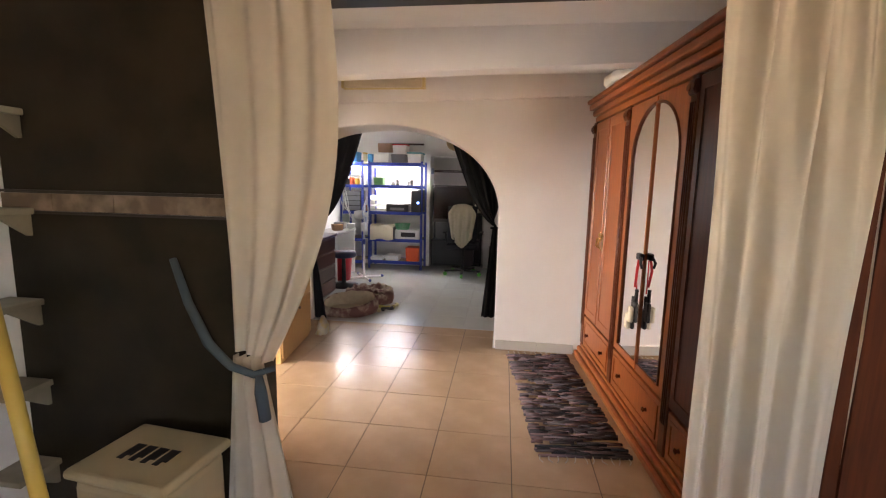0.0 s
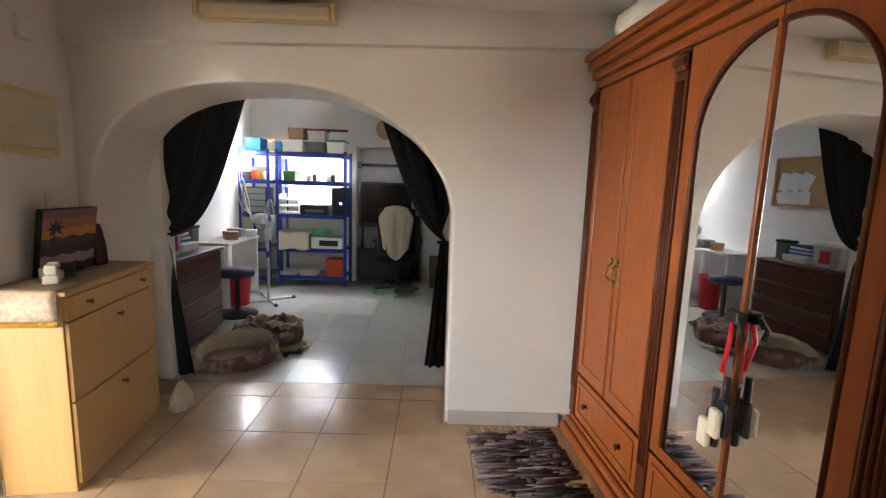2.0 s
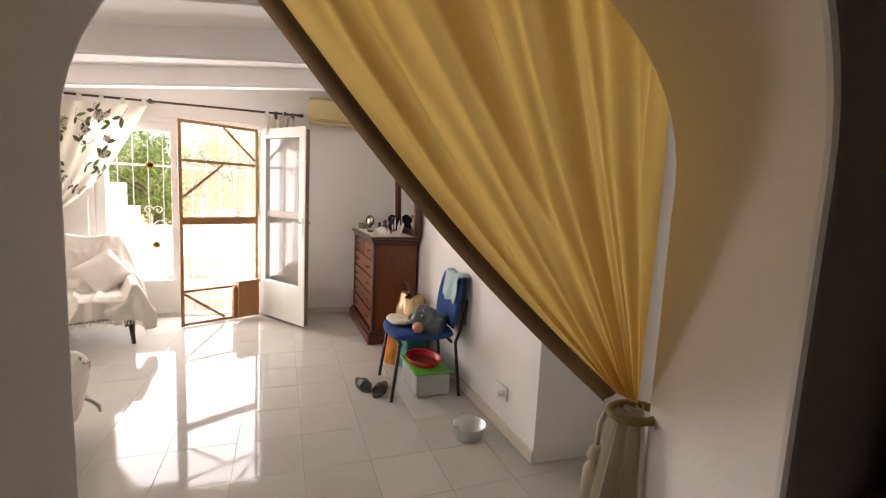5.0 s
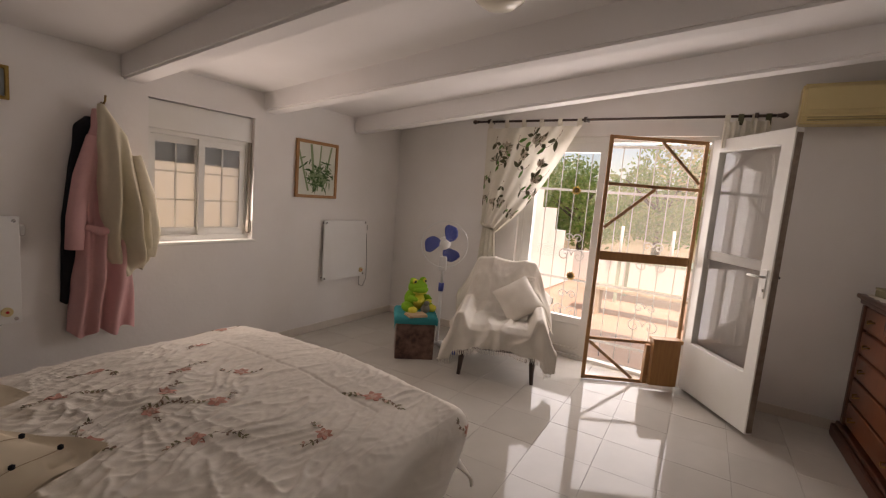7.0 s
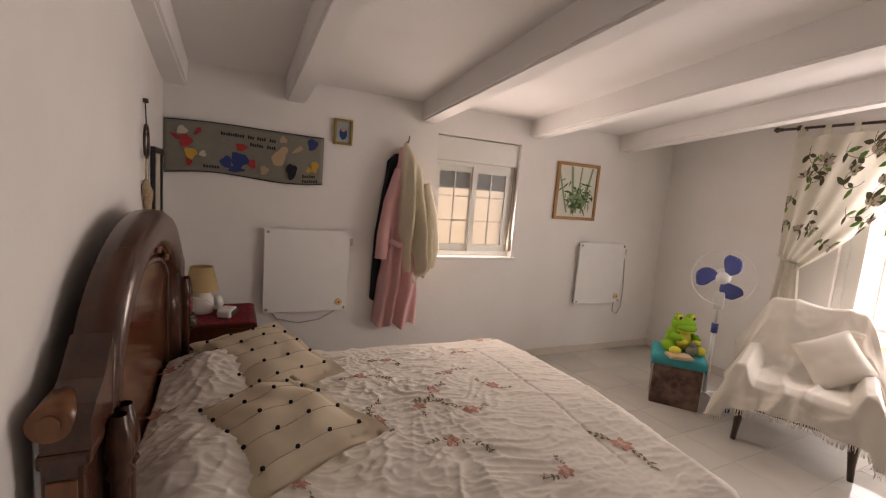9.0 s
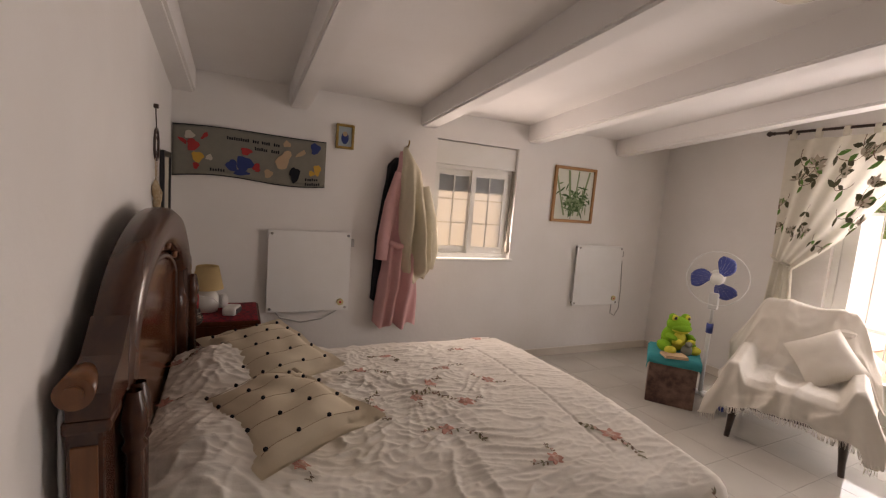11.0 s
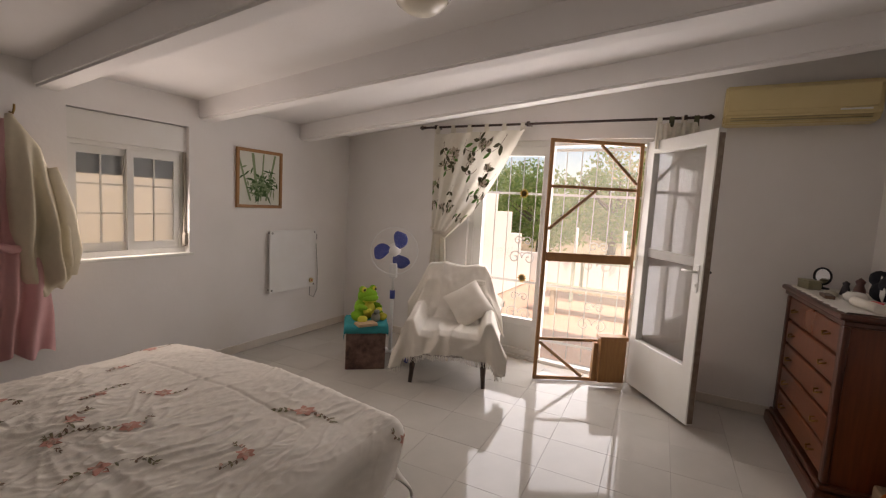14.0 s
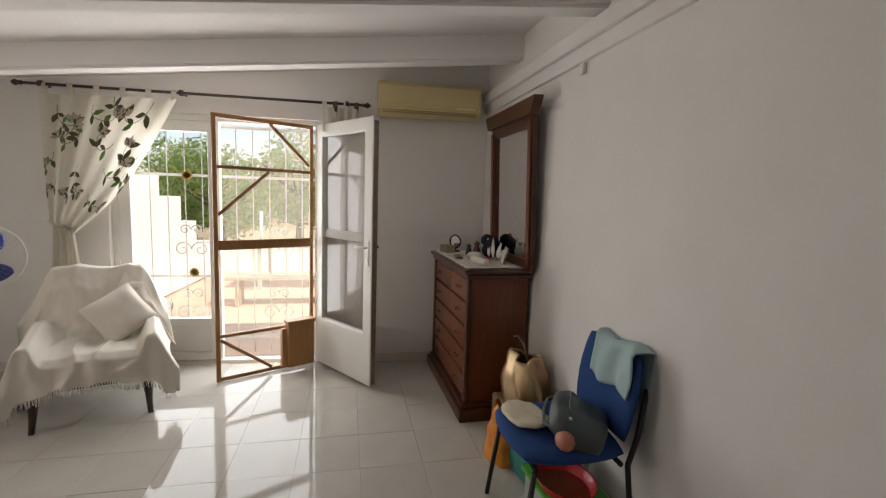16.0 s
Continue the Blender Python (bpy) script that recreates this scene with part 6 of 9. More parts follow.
# floor odds
for k, (x, y, r) in enumerate(((-3.80, 3.66, 12), (-3.70, 3.78, -25))):
    s_ = thing("sandal", pose(x, y, 0.0, 0, 0, r), "dark slip-on sandal lying on the tiles", "sandal", "pair of sandals")
    bm = bmesh.new()
    prism(bm, [(0.13 * math.cos(a), 0.045 * math.sin(a) * (1 + 0.15 * math.cos(a))) for a in [j * 2 * math.pi / 20 for j in range(20)]], 0, 0.022, "z")
    part("sole", bm, plain("dark_rubber", (0.05, 0.045, 0.04), 0.7), s_)
    bm = bmesh.new()
    sheet(bm, 8, 10, lambda u, v: (0.0 + 0.07 * u, 0.045 * math.cos(v * math.pi), 0.02 + 0.045 * math.sin(v * math.pi)))
    solid(part("strap", bm, plain("dark_strap", (0.035, 0.03, 0.03), 0.6), s_), 0.006, 0)
bm = bmesh.new()
lathe(bm, [(0, 0.003), (0.075, 0.003), (0.10, 0.085), (0.106, 0.088), (0.103, 0.084), (0.08, 0.0), (0, 0.0)], (-2.97, 4.20, 0), 28)
tagged(part("plastic_bowl", bm, CLEAR_PLASTIC), "milky plastic bowl on the floor", "bowl")
so = thing("wall_socket", DW @ pose(2.89, -0.002, 0.22), "white double wall socket with a plug", "socket")
bm = bmesh.new()
box(bm, -0.08, 0.08, -0.012, 0, 0, 0.08, 0.004)
part("plate", bm, WHITE_PLASTIC, so)
bm = bmesh.new()
tube(bm, [(0.04, -0.012, 0.04), (0.04, -0.06, 0.04)], 0.02, 12)
part("plug", bm, WHITE_PLASTIC, so)
bm = bmesh.new()
box(bm, -0.02, 0.02, -0.02, 0, -0.03, 0.03, 0.004)
tagged(part("wall_hook", bm, WHITE_PLASTIC, m=DW @ pose(1.62, -0.002, 2.20)), "small white fitting high on the wall", "fitting")
# ceiling lamp
cl = thing("ceiling_lamp", pose(-3.58, 1.98, bed_z(1.98) + 0.15), "flush ceiling lamp with a white bowl and a dark rim", "ceiling lamp")
bm = bmesh.new()
lathe(bm, [(0, 0), (0.14, 0), (0.145, -0.03), (0.125, -0.06), (0.115, -0.06), (0, -0.05)], seg=28)
part("rim", bm, DARK_WOOD, cl)
bm = bmesh.new()
lathe(bm, [(0.118, -0.06), (0.112, -0.085), (0.07, -0.115), (0, -0.125)], seg=28)
part("bowl", bm, plain("opal_glass", (0.75, 0.70, 0.58), 0.25), cl, "white opal glass bowl", True)
# skirting
for name, x0, x1, y0, y1 in (("baseboard", DOOR_W, BED_E, WIN_S, WIN_S + 0.012), ("baseboard", DOOR_W, DOOR_W + 0.012, WIN_S + 0.012, 1.15), ("baseboard", DOOR_W, DOOR_W + 0.012, 2.81, 4.24)):
    bm = bmesh.new()
    box(bm, x0, x1, y0, y1, 0, 0.075, 0.003)
    structure(name, bm, SKIRT, "cream tile skirting", "baseboard")
bm = bmesh.new()
box(bm, 0.0, 3.28, -0.012, 0.0, 0, 0.075, 0.003)
o = structure("baseboard", bm, SKIRT, "cream tile skirting", "baseboard")
o.matrix_world = DW

# ---- yellow curtain in the passage ----
yc = thing("yellow_curtain", pose(-1.455, 0.095, -0.045), "heavy golden yellow curtain tied back with a tasselled cord", "curtain")
def ycur(u, v):
    a, o, z = swag(u, v, (2.89, 2.075), (3.985, 2.165), (3.95, 0.99), 0.06, 0.024, 4, 1.0, 0.09)
    n = noise.noise(Vector((u * 9, v * 0.8, 3)))
    o += (0.030 * max(0, 1 - abs(n) * 3) ** 2 + 0.016 * math.sin(u * 46 + 4 * noise.noise(Vector((u * 3, v, 6))))) * (1 - 0.5 * v)
    return Vector((-0.03 - o, a, z))
bm = bmesh.new()
sheet(bm, 160, 60, ycur)
part("cloth", bm, YELLOW_CURTAIN, yc)
bm = bmesh.new()
sheet(bm, 4, 50, lambda u, v: ycur(0, v) + Vector((0.02 * math.cos(u * 3.1), -0.012 * math.sin(u * 3.1), -0.045 * u)))
part("hem", bm, plain("brown_trim", (0.33, 0.20, 0.09), 0.8), yc, "darker hem along the leading edge")
bm = bmesh.new()
def ytail(u, v):
    w_ = 0.05 + 0.07 * min(1, v * 2)
    return (-0.04 + 0.025 * math.sin(u * 19 + v), 3.95 + (u - 0.55) * 2 * w_, 0.97 - 0.80 * v - 0.12 * v * (u - 0.5))
sheet(bm, 36, 20, ytail)
part("tail", bm, CREAM_CURTAIN, yc, "paler hanging end of the curtain")
bm = bmesh.new()
tube(bm, [(-0.02 + 0.05 * math.cos(a), 3.95 + 0.065 * math.sin(a), 0.965) for a in [k * 0.42 for k in range(15)]], 0.011, 8, True)
part("cord", bm, plain("olive_cord", (0.30, 0.23, 0.10), 0.9), yc)
for y, dz in ((3.91, 0.0), (3.945, -0.04)):
    bm = bmesh.new()
    tube(bm, [(-0.09, y + 0.02, 0.955), (-0.095, y, 0.90), (-0.095, y - 0.005, 0.84 + dz)], 0.007, 6)
    lathe(bm, [(0, 0.0), (0.018, -0.01), (0.024, -0.035), (0.016, -0.05), (0.03, -0.07), (0.034, -0.16), (0, -0.16)], (-0.095, y - 0.005, 0.84 + dz), 14)
    part("tassel", bm, CREAM_CURTAIN, yc, "cream silk tassel")
bm = bmesh.new()
tube(bm, [(0.0, 2.80, 2.175), (0.0, 4.05, 2.185)], 0.012, 8)
part("rail", bm, DARK_WOOD, yc, m=pose(-0.02, 0, 0))
# plush animal on the floor by the passage
bm = bmesh.new()
for c, s, mi in (((0, 0, 0.12), (0.08, 0.07, 0.12), 0), ((-0.02, -0.03, 0.28), (0.07, 0.07, 0.065), 1), ((-0.05, -0.10, 0.14), (0.035, 0.09, 0.035), 0), ((-0.07, -0.17, 0.10), (0.042, 0.042, 0.042), 2), ((0.08, 0.05, 0.05), (0.10, 0.05, 0.05), 3)):
    r = bmesh.ops.create_icosphere(bm, subdivisions=3, radius=1, matrix=pose(*c) @ Matrix.Diagonal((*s, 1)))
    for f in {f for v in r["verts"] for f in v.link_faces}:
        f.material_index, f.smooth = mi, True
tagged(part("plush_toy", bm, [cloth("blue_plush", (0.01, 0.25, 0.42), through_light=0), cloth("tan_plush", (0.42, 0.20, 0.08), through_light=0, bump=0.8, bump_scale=150), BLACK_CLOTH, cloth("brown_plush", (0.20, 0.08, 0.03), through_light=0, bump=0.8, bump_scale=150)], m=pose(-1.56, 3.98, 0)), "tan plush toy in a blue jumper on the floor", "soft toy")

# ---- hall: wardrobe ----
WX = 1.70
WM = pose(WX, 4.68, 0, 0, 0, 4.6) @ pose(0, -4.68, 0)
wd = thing("wardrobe", WM, "large reddish wooden wardrobe with an arched mirror door and brass handles", "wardrobe")
Y0, Y1 = 2.26, 4.665
bm = bmesh.new()
box(bm, 0.03, 0.58, Y0 + 0.02, Y1 - 0.02, 0.12, 2.0, 0.005)
part("carcass", bm, WARD_DARK_SHADE, wd)
bm = bmesh.new()
box(bm, -0.055, 0.58, Y0 - 0.01, Y1, 0.0, 0.055, 0.012)
box(bm, -0.035, 0.58, Y0 + 0.01, Y1 - 0.01, 0.056, 0.10, 0.015)
box(bm, -0.01, 0.58, Y0 + 0.02, Y1 - 0.02, 0.101, 0.125, 0.006)
part("plinth", bm, WARD_WOOD, wd)
bm = bmesh.new()
for k, (o_, z0, z1) in enumerate(((0.0, 1.985, 2.03), (0.025, 2.031, 2.075), (0.055, 2.076, 2.12), (0.075, 2.121, 2.155))):
    box(bm, -o_, 0.58, Y0 - o_ * 0.5, Y1, z0, z1, 0.010)
part("cornice", bm, WARD_WOOD, wd)
for y in (Y0 + 0.03, 3.01, 3.86, Y1 - 0.05):
    bm = bmesh.new()
    box(bm, -0.012, 0.03, y - 0.035, y + 0.035, 0.13, 1.98, 0.008)
    for k in (-1, 0, 1):
        tube(bm, [(-0.012, y + k * 0.018, 0.30), (-0.012, y + k * 0.018, 1.86)], 0.007, 6)
    pi = part("pilaster", bm, WARD_DARK_SHADE, wd)
    bm = bmesh.new()
    box(bm, -0.028, 0.0, y - 0.038, y + 0.038, 1.89, 1.96, 0.012)
    for s in (-1, 1):
        tube(bm, [(-0.034, y + s * 0.02, 1.925), (-0.02, y + s * 0.02, 1.925)], 0.016, 12)
    part("capital", bm, WARD_DARK_SHADE, pi)


def brass_handle(parent, y, z, s):
    bm = bmesh.new()
    box(bm, -0.012, -0.004, y - 0.014, y + 0.014, z - 0.07, z + 0.07, 0.005)
    tube(bm, [(-0.012, y, z + 0.03), (-0.035, y, z + 0.02), (-0.04, y + s * 0.004, z - 0.03), (-0.02, y, z - 0.05)], 0.006, 8)
    tube(bm, [(-0.012, y, z + 0.05), (-0.025, y, z + 0.05)], 0.012, 10)
    part("handle", bm, BRASS, parent, "ornate brass handle")


def panel_door(y0, y1, hy, z0=0.40, z1=1.97, mat_=WARD_WOOD):
    bm = bmesh.new()
    box(bm, -0.004, 0.024, y0, y1, z0, z1, 0.004)
    d = part("door", bm, mat_, wd)
    bm = bmesh.new()
    rects(bm, y0 + 0.005, y1 - 0.005, z0 + 0.005, z1 - 0.005, [(y0 + 0.05, y1 - 0.05, z0 + 0.07, z1 - 0.07)], -0.010, -0.004, "x")
    bmesh.ops.bevel(bm, geom=list(bm.edges), offset=0.003, segments=1, affect="EDGES")
    part("door_moulding", bm, mat_, d)
    if hy is not None:
        brass_handle(d, hy, 1.06, 1)
    return d
panel_door(4.245, 4.575, 4.268)
panel_door(3.90, 4.235, 4.212)
# near pair: same wood as the far doors, with shade put into the colour
panel_door(2.645, 2.97, 2.668, mat_=WARD_DARK_SHADE)
panel_door(2.33, 2.635, 2.612, mat_=WARD_DARK_SHADE)
for y0, y1 in ((3.90, 4.575), (3.05, 3.82), (2.33, 2.97)):
    bm = bmesh.new()
    box(bm, -0.006, 0.024, y0, y1, 0.135, 0.385, 0.006)
    dw = part("drawer", bm, WARD_WOOD, wd)
    bm = bmesh.new()
    rects(bm, y0 + 0.03, y1 - 0.03, 0.165, 0.355, [(y0 + 0.05, y1 - 0.05, 0.185, 0.335)], -0.012, -0.006, "x")
    part("drawer_moulding", bm, WARD_WOOD, dw)
    for f in (0.22, 0.78):
        y = y0 + (y1 - y0) * f
        bm = bmesh.new()
        lathe(bm, [(0, 0), (0.012, 0.003), (0.008, 0.012), (0.016, 0.022), (0, 0.03)], (0, 0, 0), 12, pose(-0.006, y, 0.26, 0, -90))
        part("knob", bm, WARD_DARK_SHADE, dw)
# mirror doors with an arched pair of mirrors
for s, (y0, y1) in ((1, (3.435, 3.82)), (-1, (3.05, 3.425))):
    def arc(r, zs):
        pts = []
        for k in range(17):
            a = math.pi / 2 * k / 16
            y = 3.43 + s * (0.006 + r * math.sin(a))
            pts.append((y, zs + r * math.cos(a) * 0.95))
        return pts
    R = 0.31
    mir = arc(R, 1.635) + [(3.43 + s * (R + 0.006), 0.45), (3.43 + s * 0.006, 0.45)]
    bm = bmesh.new()
    prism(bm, mir, 0.0, 0.006, "x")
    md_ = bmesh.new()
    ol_ = [(y0 if s > 0 else y1, 0.40), (y0 if s > 0 else y1, 0.445)] + [(3.43 + s * (R + 0.008), 0.445)] + arc(R + 0.002, 1.635)[::-1] + [(3.43 + s * 0.005, 1.97), (y1 if s > 0 else y0, 1.97), (y1 if s > 0 else y0, 0.40)]
    prism(md_, ol_, -0.004, 0.024, "x")
    dd = part("door", md_, WARD_WOOD, wd, "door around an arched mirror")
    part("mirror_glass", bm, MIRROR, dd)
    bm = bmesh.new()
    tube(bm, [(-0.004, 3.43 + s * (R + 0.008), 0.45)] + [(-0.004, y, z) for y, z in arc(R + 0.002, 1.635)[::-1]], 0.009, 6)
    part("mirror_moulding", bm, WARD_DARK_SHADE, dd)
bm = bmesh.new()
box(bm, -0.010, 0.004, 3.422, 3.438, 0.40, 1.97, 0.003)
part("meeting_strip", bm, WARD_WOOD, wd)
# brushes and clips hung on the mirror door
br = thing("hanging_brushes", WM @ pose(-0.012, 3.43, 0), "bunch of brushes and red cords hung on the mirror door", "brushes")
bm = bmesh.new()
box(bm, -0.03, 0, -0.03, 0.03, 1.06, 1.10, 0.008)
tube(bm, [(-0.02, -0.03, 1.08), (-0.03, -0.05, 1.05), (-0.02, -0.05, 1.02)], 0.008, 6)
part("hook", bm, BLACK, br)
bm = bmesh.new()
tube(bm, [(-0.015, 0.01, 1.07), (-0.02, 0.015, 0.95), (-0.015, 0.005, 0.86)], 0.004, 6)
tube(bm, [(-0.02, 0.0, 1.07), (-0.03, -0.01, 1.0), (-0.025, 0.012, 0.90)], 0.008, 6)
part("cord", bm, RED_PLASTIC, br)
for y, z, w_ in ((-0.015, 0.75, 0.026), (0.025, 0.70, 0.028)):
    bm = bmesh.new()
    box(bm, -0.035, -0.012, y - w_, y + w_, z - 0.055, z + 0.065, 0.012)
    tube(bm, [(-0.024, y, z + 0.065), (-0.024, y, z + 0.14)], 0.011, 8)
    b2 = part("brush_back", bm, BLACK, br)
    bm = bmesh.new()
    box(bm, -0.062, -0.036, y - w_ + 0.004, y + w_ - 0.004, z - 0.055, z + 0.04, 0.012, 3)
    part("bristles", bm, CREAM_TOWEL, b2, "pale bristles")
# cloth bundle on top of the wardrobe
bm = bmesh.new()
bmesh.ops.create_icosphere(bm, subdivisions=3, radius=1, matrix=pose(0, 0, 0.09) @ Matrix.Diagonal((0.16, 0.22, 0.10, 1)))
for v in bm.verts:
    v.co += v.co.normalized() * noise.noise(v.co * 12) * 0.03
    v.co.z = max(0, v.co.z)
tagged(part("blanket", bm, WHITE_CLOTH, m=pose(1.86, 4.38, 2.157), smooth=True), "bundle of white cloth on top of the wardrobe", "bundle")

# ---- rug ----
RUG = material("rag_rug_weave", (0.17, 0.13, 0.13), 0.95, second=(0.06, 0.05, 0.055), scale=30, mix=0.9, stretch=(0.15, 3, 1), bump=0.8, bump_scale=60, spec=0.1)
RUG_PINK = material("rag_rug_pink", (0.34, 0.20, 0.19), 0.95, second=(0.14, 0.10, 0.11), scale=30, mix=0.9, stretch=(0.15, 3, 1), bump=0.8, bump_scale=60, spec=0.1)
rg = thing("rag_rug", pose(1.40, 3.86, 0, 0, 0, 6), "woven rag rug in grey, black and pink stripes", "rug")
rs = random.Random(21)
for bi, mat_ in enumerate((RUG, RUG_PINK, BLACK_CLOTH)):
    bm = bmesh.new()
    rr = random.Random(30)
    n = 104
    for k in range(n):
        kind = rr.choice((0, 0, 1, 1, 2, 0)) if (k // 5) % 3 else rr.choice((0, 2, 0))
        y = -0.75 + 1.5 * (k + 0.5) / n
        off = rr.uniform(-0.012, 0.012)
        edge = [-0.255 + off] + sorted(rr.uniform(-0.2, 0.2) for _ in range(3)) + [0.255 + off]
        for x0, x1 in zip(edge, edge[1:]):
            warm = 0.5 + 0.5 * math.cos(x0 * 22)
            here = kind if rr.random() < 0.35 else (1 if rr.random() < warm * 0.75 else rr.choice((0, 0, 2)))
            if here == bi:
                tube(bm, [(x0, y, 0.006), ((x0 + x1) / 2, y + rr.uniform(-0.003, 0.003), 0.0085), (x1, y, 0.006)], 0.0085, 6)
    part("weft", bm, mat_, rg)
bm = bmesh.new()
for x in [-0.24 + 0.048 * k for k in range(11)]:
    for s in (-1, 1):
        tube(bm, [(x, s * 0.745, 0.008), (x + rs.uniform(-0.01, 0.01), s * 0.775, 0.004), (x + rs.uniform(-0.02, 0.02), s * 0.80, 0.003)], 0.003, 5)
part("fringe", bm, OFFWHITE, rg)

# ---- shoe cabinet and what stands on it ----
CABM = pose(-1.09, 4.33, 0, 0, 0, 7)
sc = thing("shoe_cabinet", CABM, "tall beech shoe cabinet with a drawer and tilting fronts", "cabinet")
bm = bmesh.new()
box(bm, 0.0, 0.31, -0.37, 0.37, 0.0, 0.915, 0.003)
part("body", bm, BEECH, sc)
bm = bmesh.new()
box(bm, -0.01, 0.335, -0.38, 0.38, 0.916, 0.936, 0.003)
part("top", bm, BEECH, sc)
for nm, z0, z1, kn in (("drawer", 0.805, 0.905, ((-0.23, 0.86), (0.23, 0.86))), ("tilt_front", 0.435, 0.795, ((0.0, 0.735),)), ("tilt_front", 0.04, 0.425, ((0.0, 0.37),))):
    bm = bmesh.new()
    box(bm, 0.311, 0.328, -0.362, 0.362, z0, z1, 0.002)
    d = part(nm, bm, BEECH, sc)
    for y, z in kn:
        bm = bmesh.new()
        lathe(bm, [(0, 0), (0.007, 0), (0.006, 0.012), (0.013, 0.02), (0.012, 0.026), (0, 0.028)], (0, 0, 0), 12, pose(0.328, y, z, 0, 90))
        part("knob", bm, plain("pewter", (0.22, 0.17, 0.12), 0.4, 0.8), d)
RUNNER = cloth("tan_runner", (0.40, 0.32, 0.23), second=(0.30, 0.24, 0.18), scale=30, mix=0.6, through_light=0)
rn = thing("table_runner", CABM, "tan woven runner with a pale embroidered end hanging down", "runner")
bm = bmesh.new()
def rnf(u, v):
    s = u * 0.88 - 0.13
    y, z = -0.385 + max(0, s), 0.9405
    if s < 0:
        y, z = -0.389, 0.9405 + s
    return (0.02 + 0.285 * v, y, z + 0.0015 * math.sin(u * 30 + v * 9))
sheet(bm, 30, 8, rnf)
for f in bm.faces:
    f.material_index = 1 if f.calc_center_median().y < -0.375 else 0
solid(part("cloth", bm, [RUNNER, cloth("pale_embroidery", (0.60, 0.54, 0.45), second=(0.36, 0.28, 0.20), scale=50, mix=0.6, through_light=0)], rn), 0.003, 1)
bm = bmesh.new()
for k in range(50):
    x = 0.022 + 0.281 * k / 49
    tube(bm, [(x, -0.391, 0.812), (x + 0.002, -0.392, 0.785)], 0.0022, 4)
part("fringe", bm, YELLOW, rn, "golden fringe")
# canvas painting leaning on the wall: sunset over a dark sea
cv = thing("canvas_painting", CABM @ pose(0.05, 0.05, 0.942, 0, 9, -8), "small sunset seascape canvas leaning on the wall", "painting")
bm = bmesh.new()
box(bm, 0.0, 0.03, -0.165, 0.165, 0, 0.33, 0.003)
part("canvas", bm, BLACK, cv)
SEA = [plain("paint_dark_sea", (0.07, 0.05, 0.055)), plain("paint_foam", (0.42, 0.36, 0.34)), plain("paint_violet", (0.13, 0.08, 0.10)), plain("paint_orange", (0.62, 0.28, 0.07)), plain("paint_rose", (0.42, 0.17, 0.12)), plain("paint_dusk", (0.22, 0.12, 0.12))]
bands = ((0.0, 0.05, 0), (0.05, 0.10, 1), (0.10, 0.15, 0), (0.15, 0.19, 2), (0.19, 0.235, 3), (0.235, 0.285, 4), (0.285, 0.328, 5))
for z0, z1, mi in bands:
    bm = bmesh.new()
    pts = [(-0.162 + 0.324 * k / 16, z0 + (0.006 * math.sin(k * 1.3 + mi) if z0 > 0 else 0.002)) for k in range(17)]
    top_ = [(-0.162 + 0.324 * k / 16, min(0.327, z1 + 0.006)) for k in range(16, -1, -1)]
    prism(bm, pts + top_, 0.0302, 0.0306 + 0.006 * z0, "x")
    part("painted_band", bm, SEA[mi], cv)
bm = bmesh.new()
for k in range(7):
    leaf(bm, (0.0335, -0.09, 0.235), 0.052, 0.016, -0.6 + 0.75 * k, 0, "x")
prism(bm, [(-0.11, 0.16), (-0.10, 0.16), (-0.088, 0.235), (-0.094, 0.235)], 0.0325, 0.0333, "x")
part("palm", bm, BLACK, cv)
bt = thing("bottle", CABM @ pose(0.11, 0.255, 0.943), "slim dark red tapering bottle on the cabinet", "bottle")
bm = bmesh.new()
lathe(bm, [(0, 0), (0.04, 0), (0.042, 0.02), (0.038, 0.10), (0.026, 0.18), (0.016, 0.22), (0, 0.228)], seg=18)
part("body", bm, plain("dark_red_glaze", (0.05, 0.012, 0.012), 0.25), bt, smooth=True)
ps = thing("power_strip", CABM @ pose(0.17, -0.19, 0.943, 0, 0, 25), "white power strip with plugged-in chargers and black cables", "power strip")
bm = bmesh.new()
box(bm, -0.03, 0.03, -0.075, 0.075, 0, 0.04, 0.008)
part("strip", bm, WHITE_PLASTIC, ps)
for y in (-0.045, 0.03):
    bm = bmesh.new()
    box(bm, -0.022, 0.022, y - 0.02, y + 0.02, 0.041, 0.085, 0.006)
    part("charger", bm, WHITE_PLASTIC, ps)
bm = bmesh.new()
tube(bm, [(0, 0.03, 0.07), (0.05, 0.09, 0.07), (0.06, 0.16, 0.01), (0.0, 0.25, 0.006), (0.06, 0.32, 0.006), (0.09, 0.27, 0.006), (0.05, 0.20, 0.007)], 0.004, 6)
tube(bm, [(0, -0.045, 0.07), (0.05, 0.0, 0.06), (0.07, 0.06, 0.006), (0.02, 0.14, 0.006), (-0.03, 0.20, 0.006)], 0.004, 6)
part("cable", bm, BLACK, ps)
bm = bmesh.new()
lathe(bm, [(0, 0), (0.018, 0), (0.018, 0.045), (0.012, 0.05), (0, 0.05)], seg=12)
tagged(part("air_freshener", bm, WHITE_PLASTIC, m=CABM @ pose(0.09, -0.13, 0.943)), "small white pot on the cabinet", "pot")
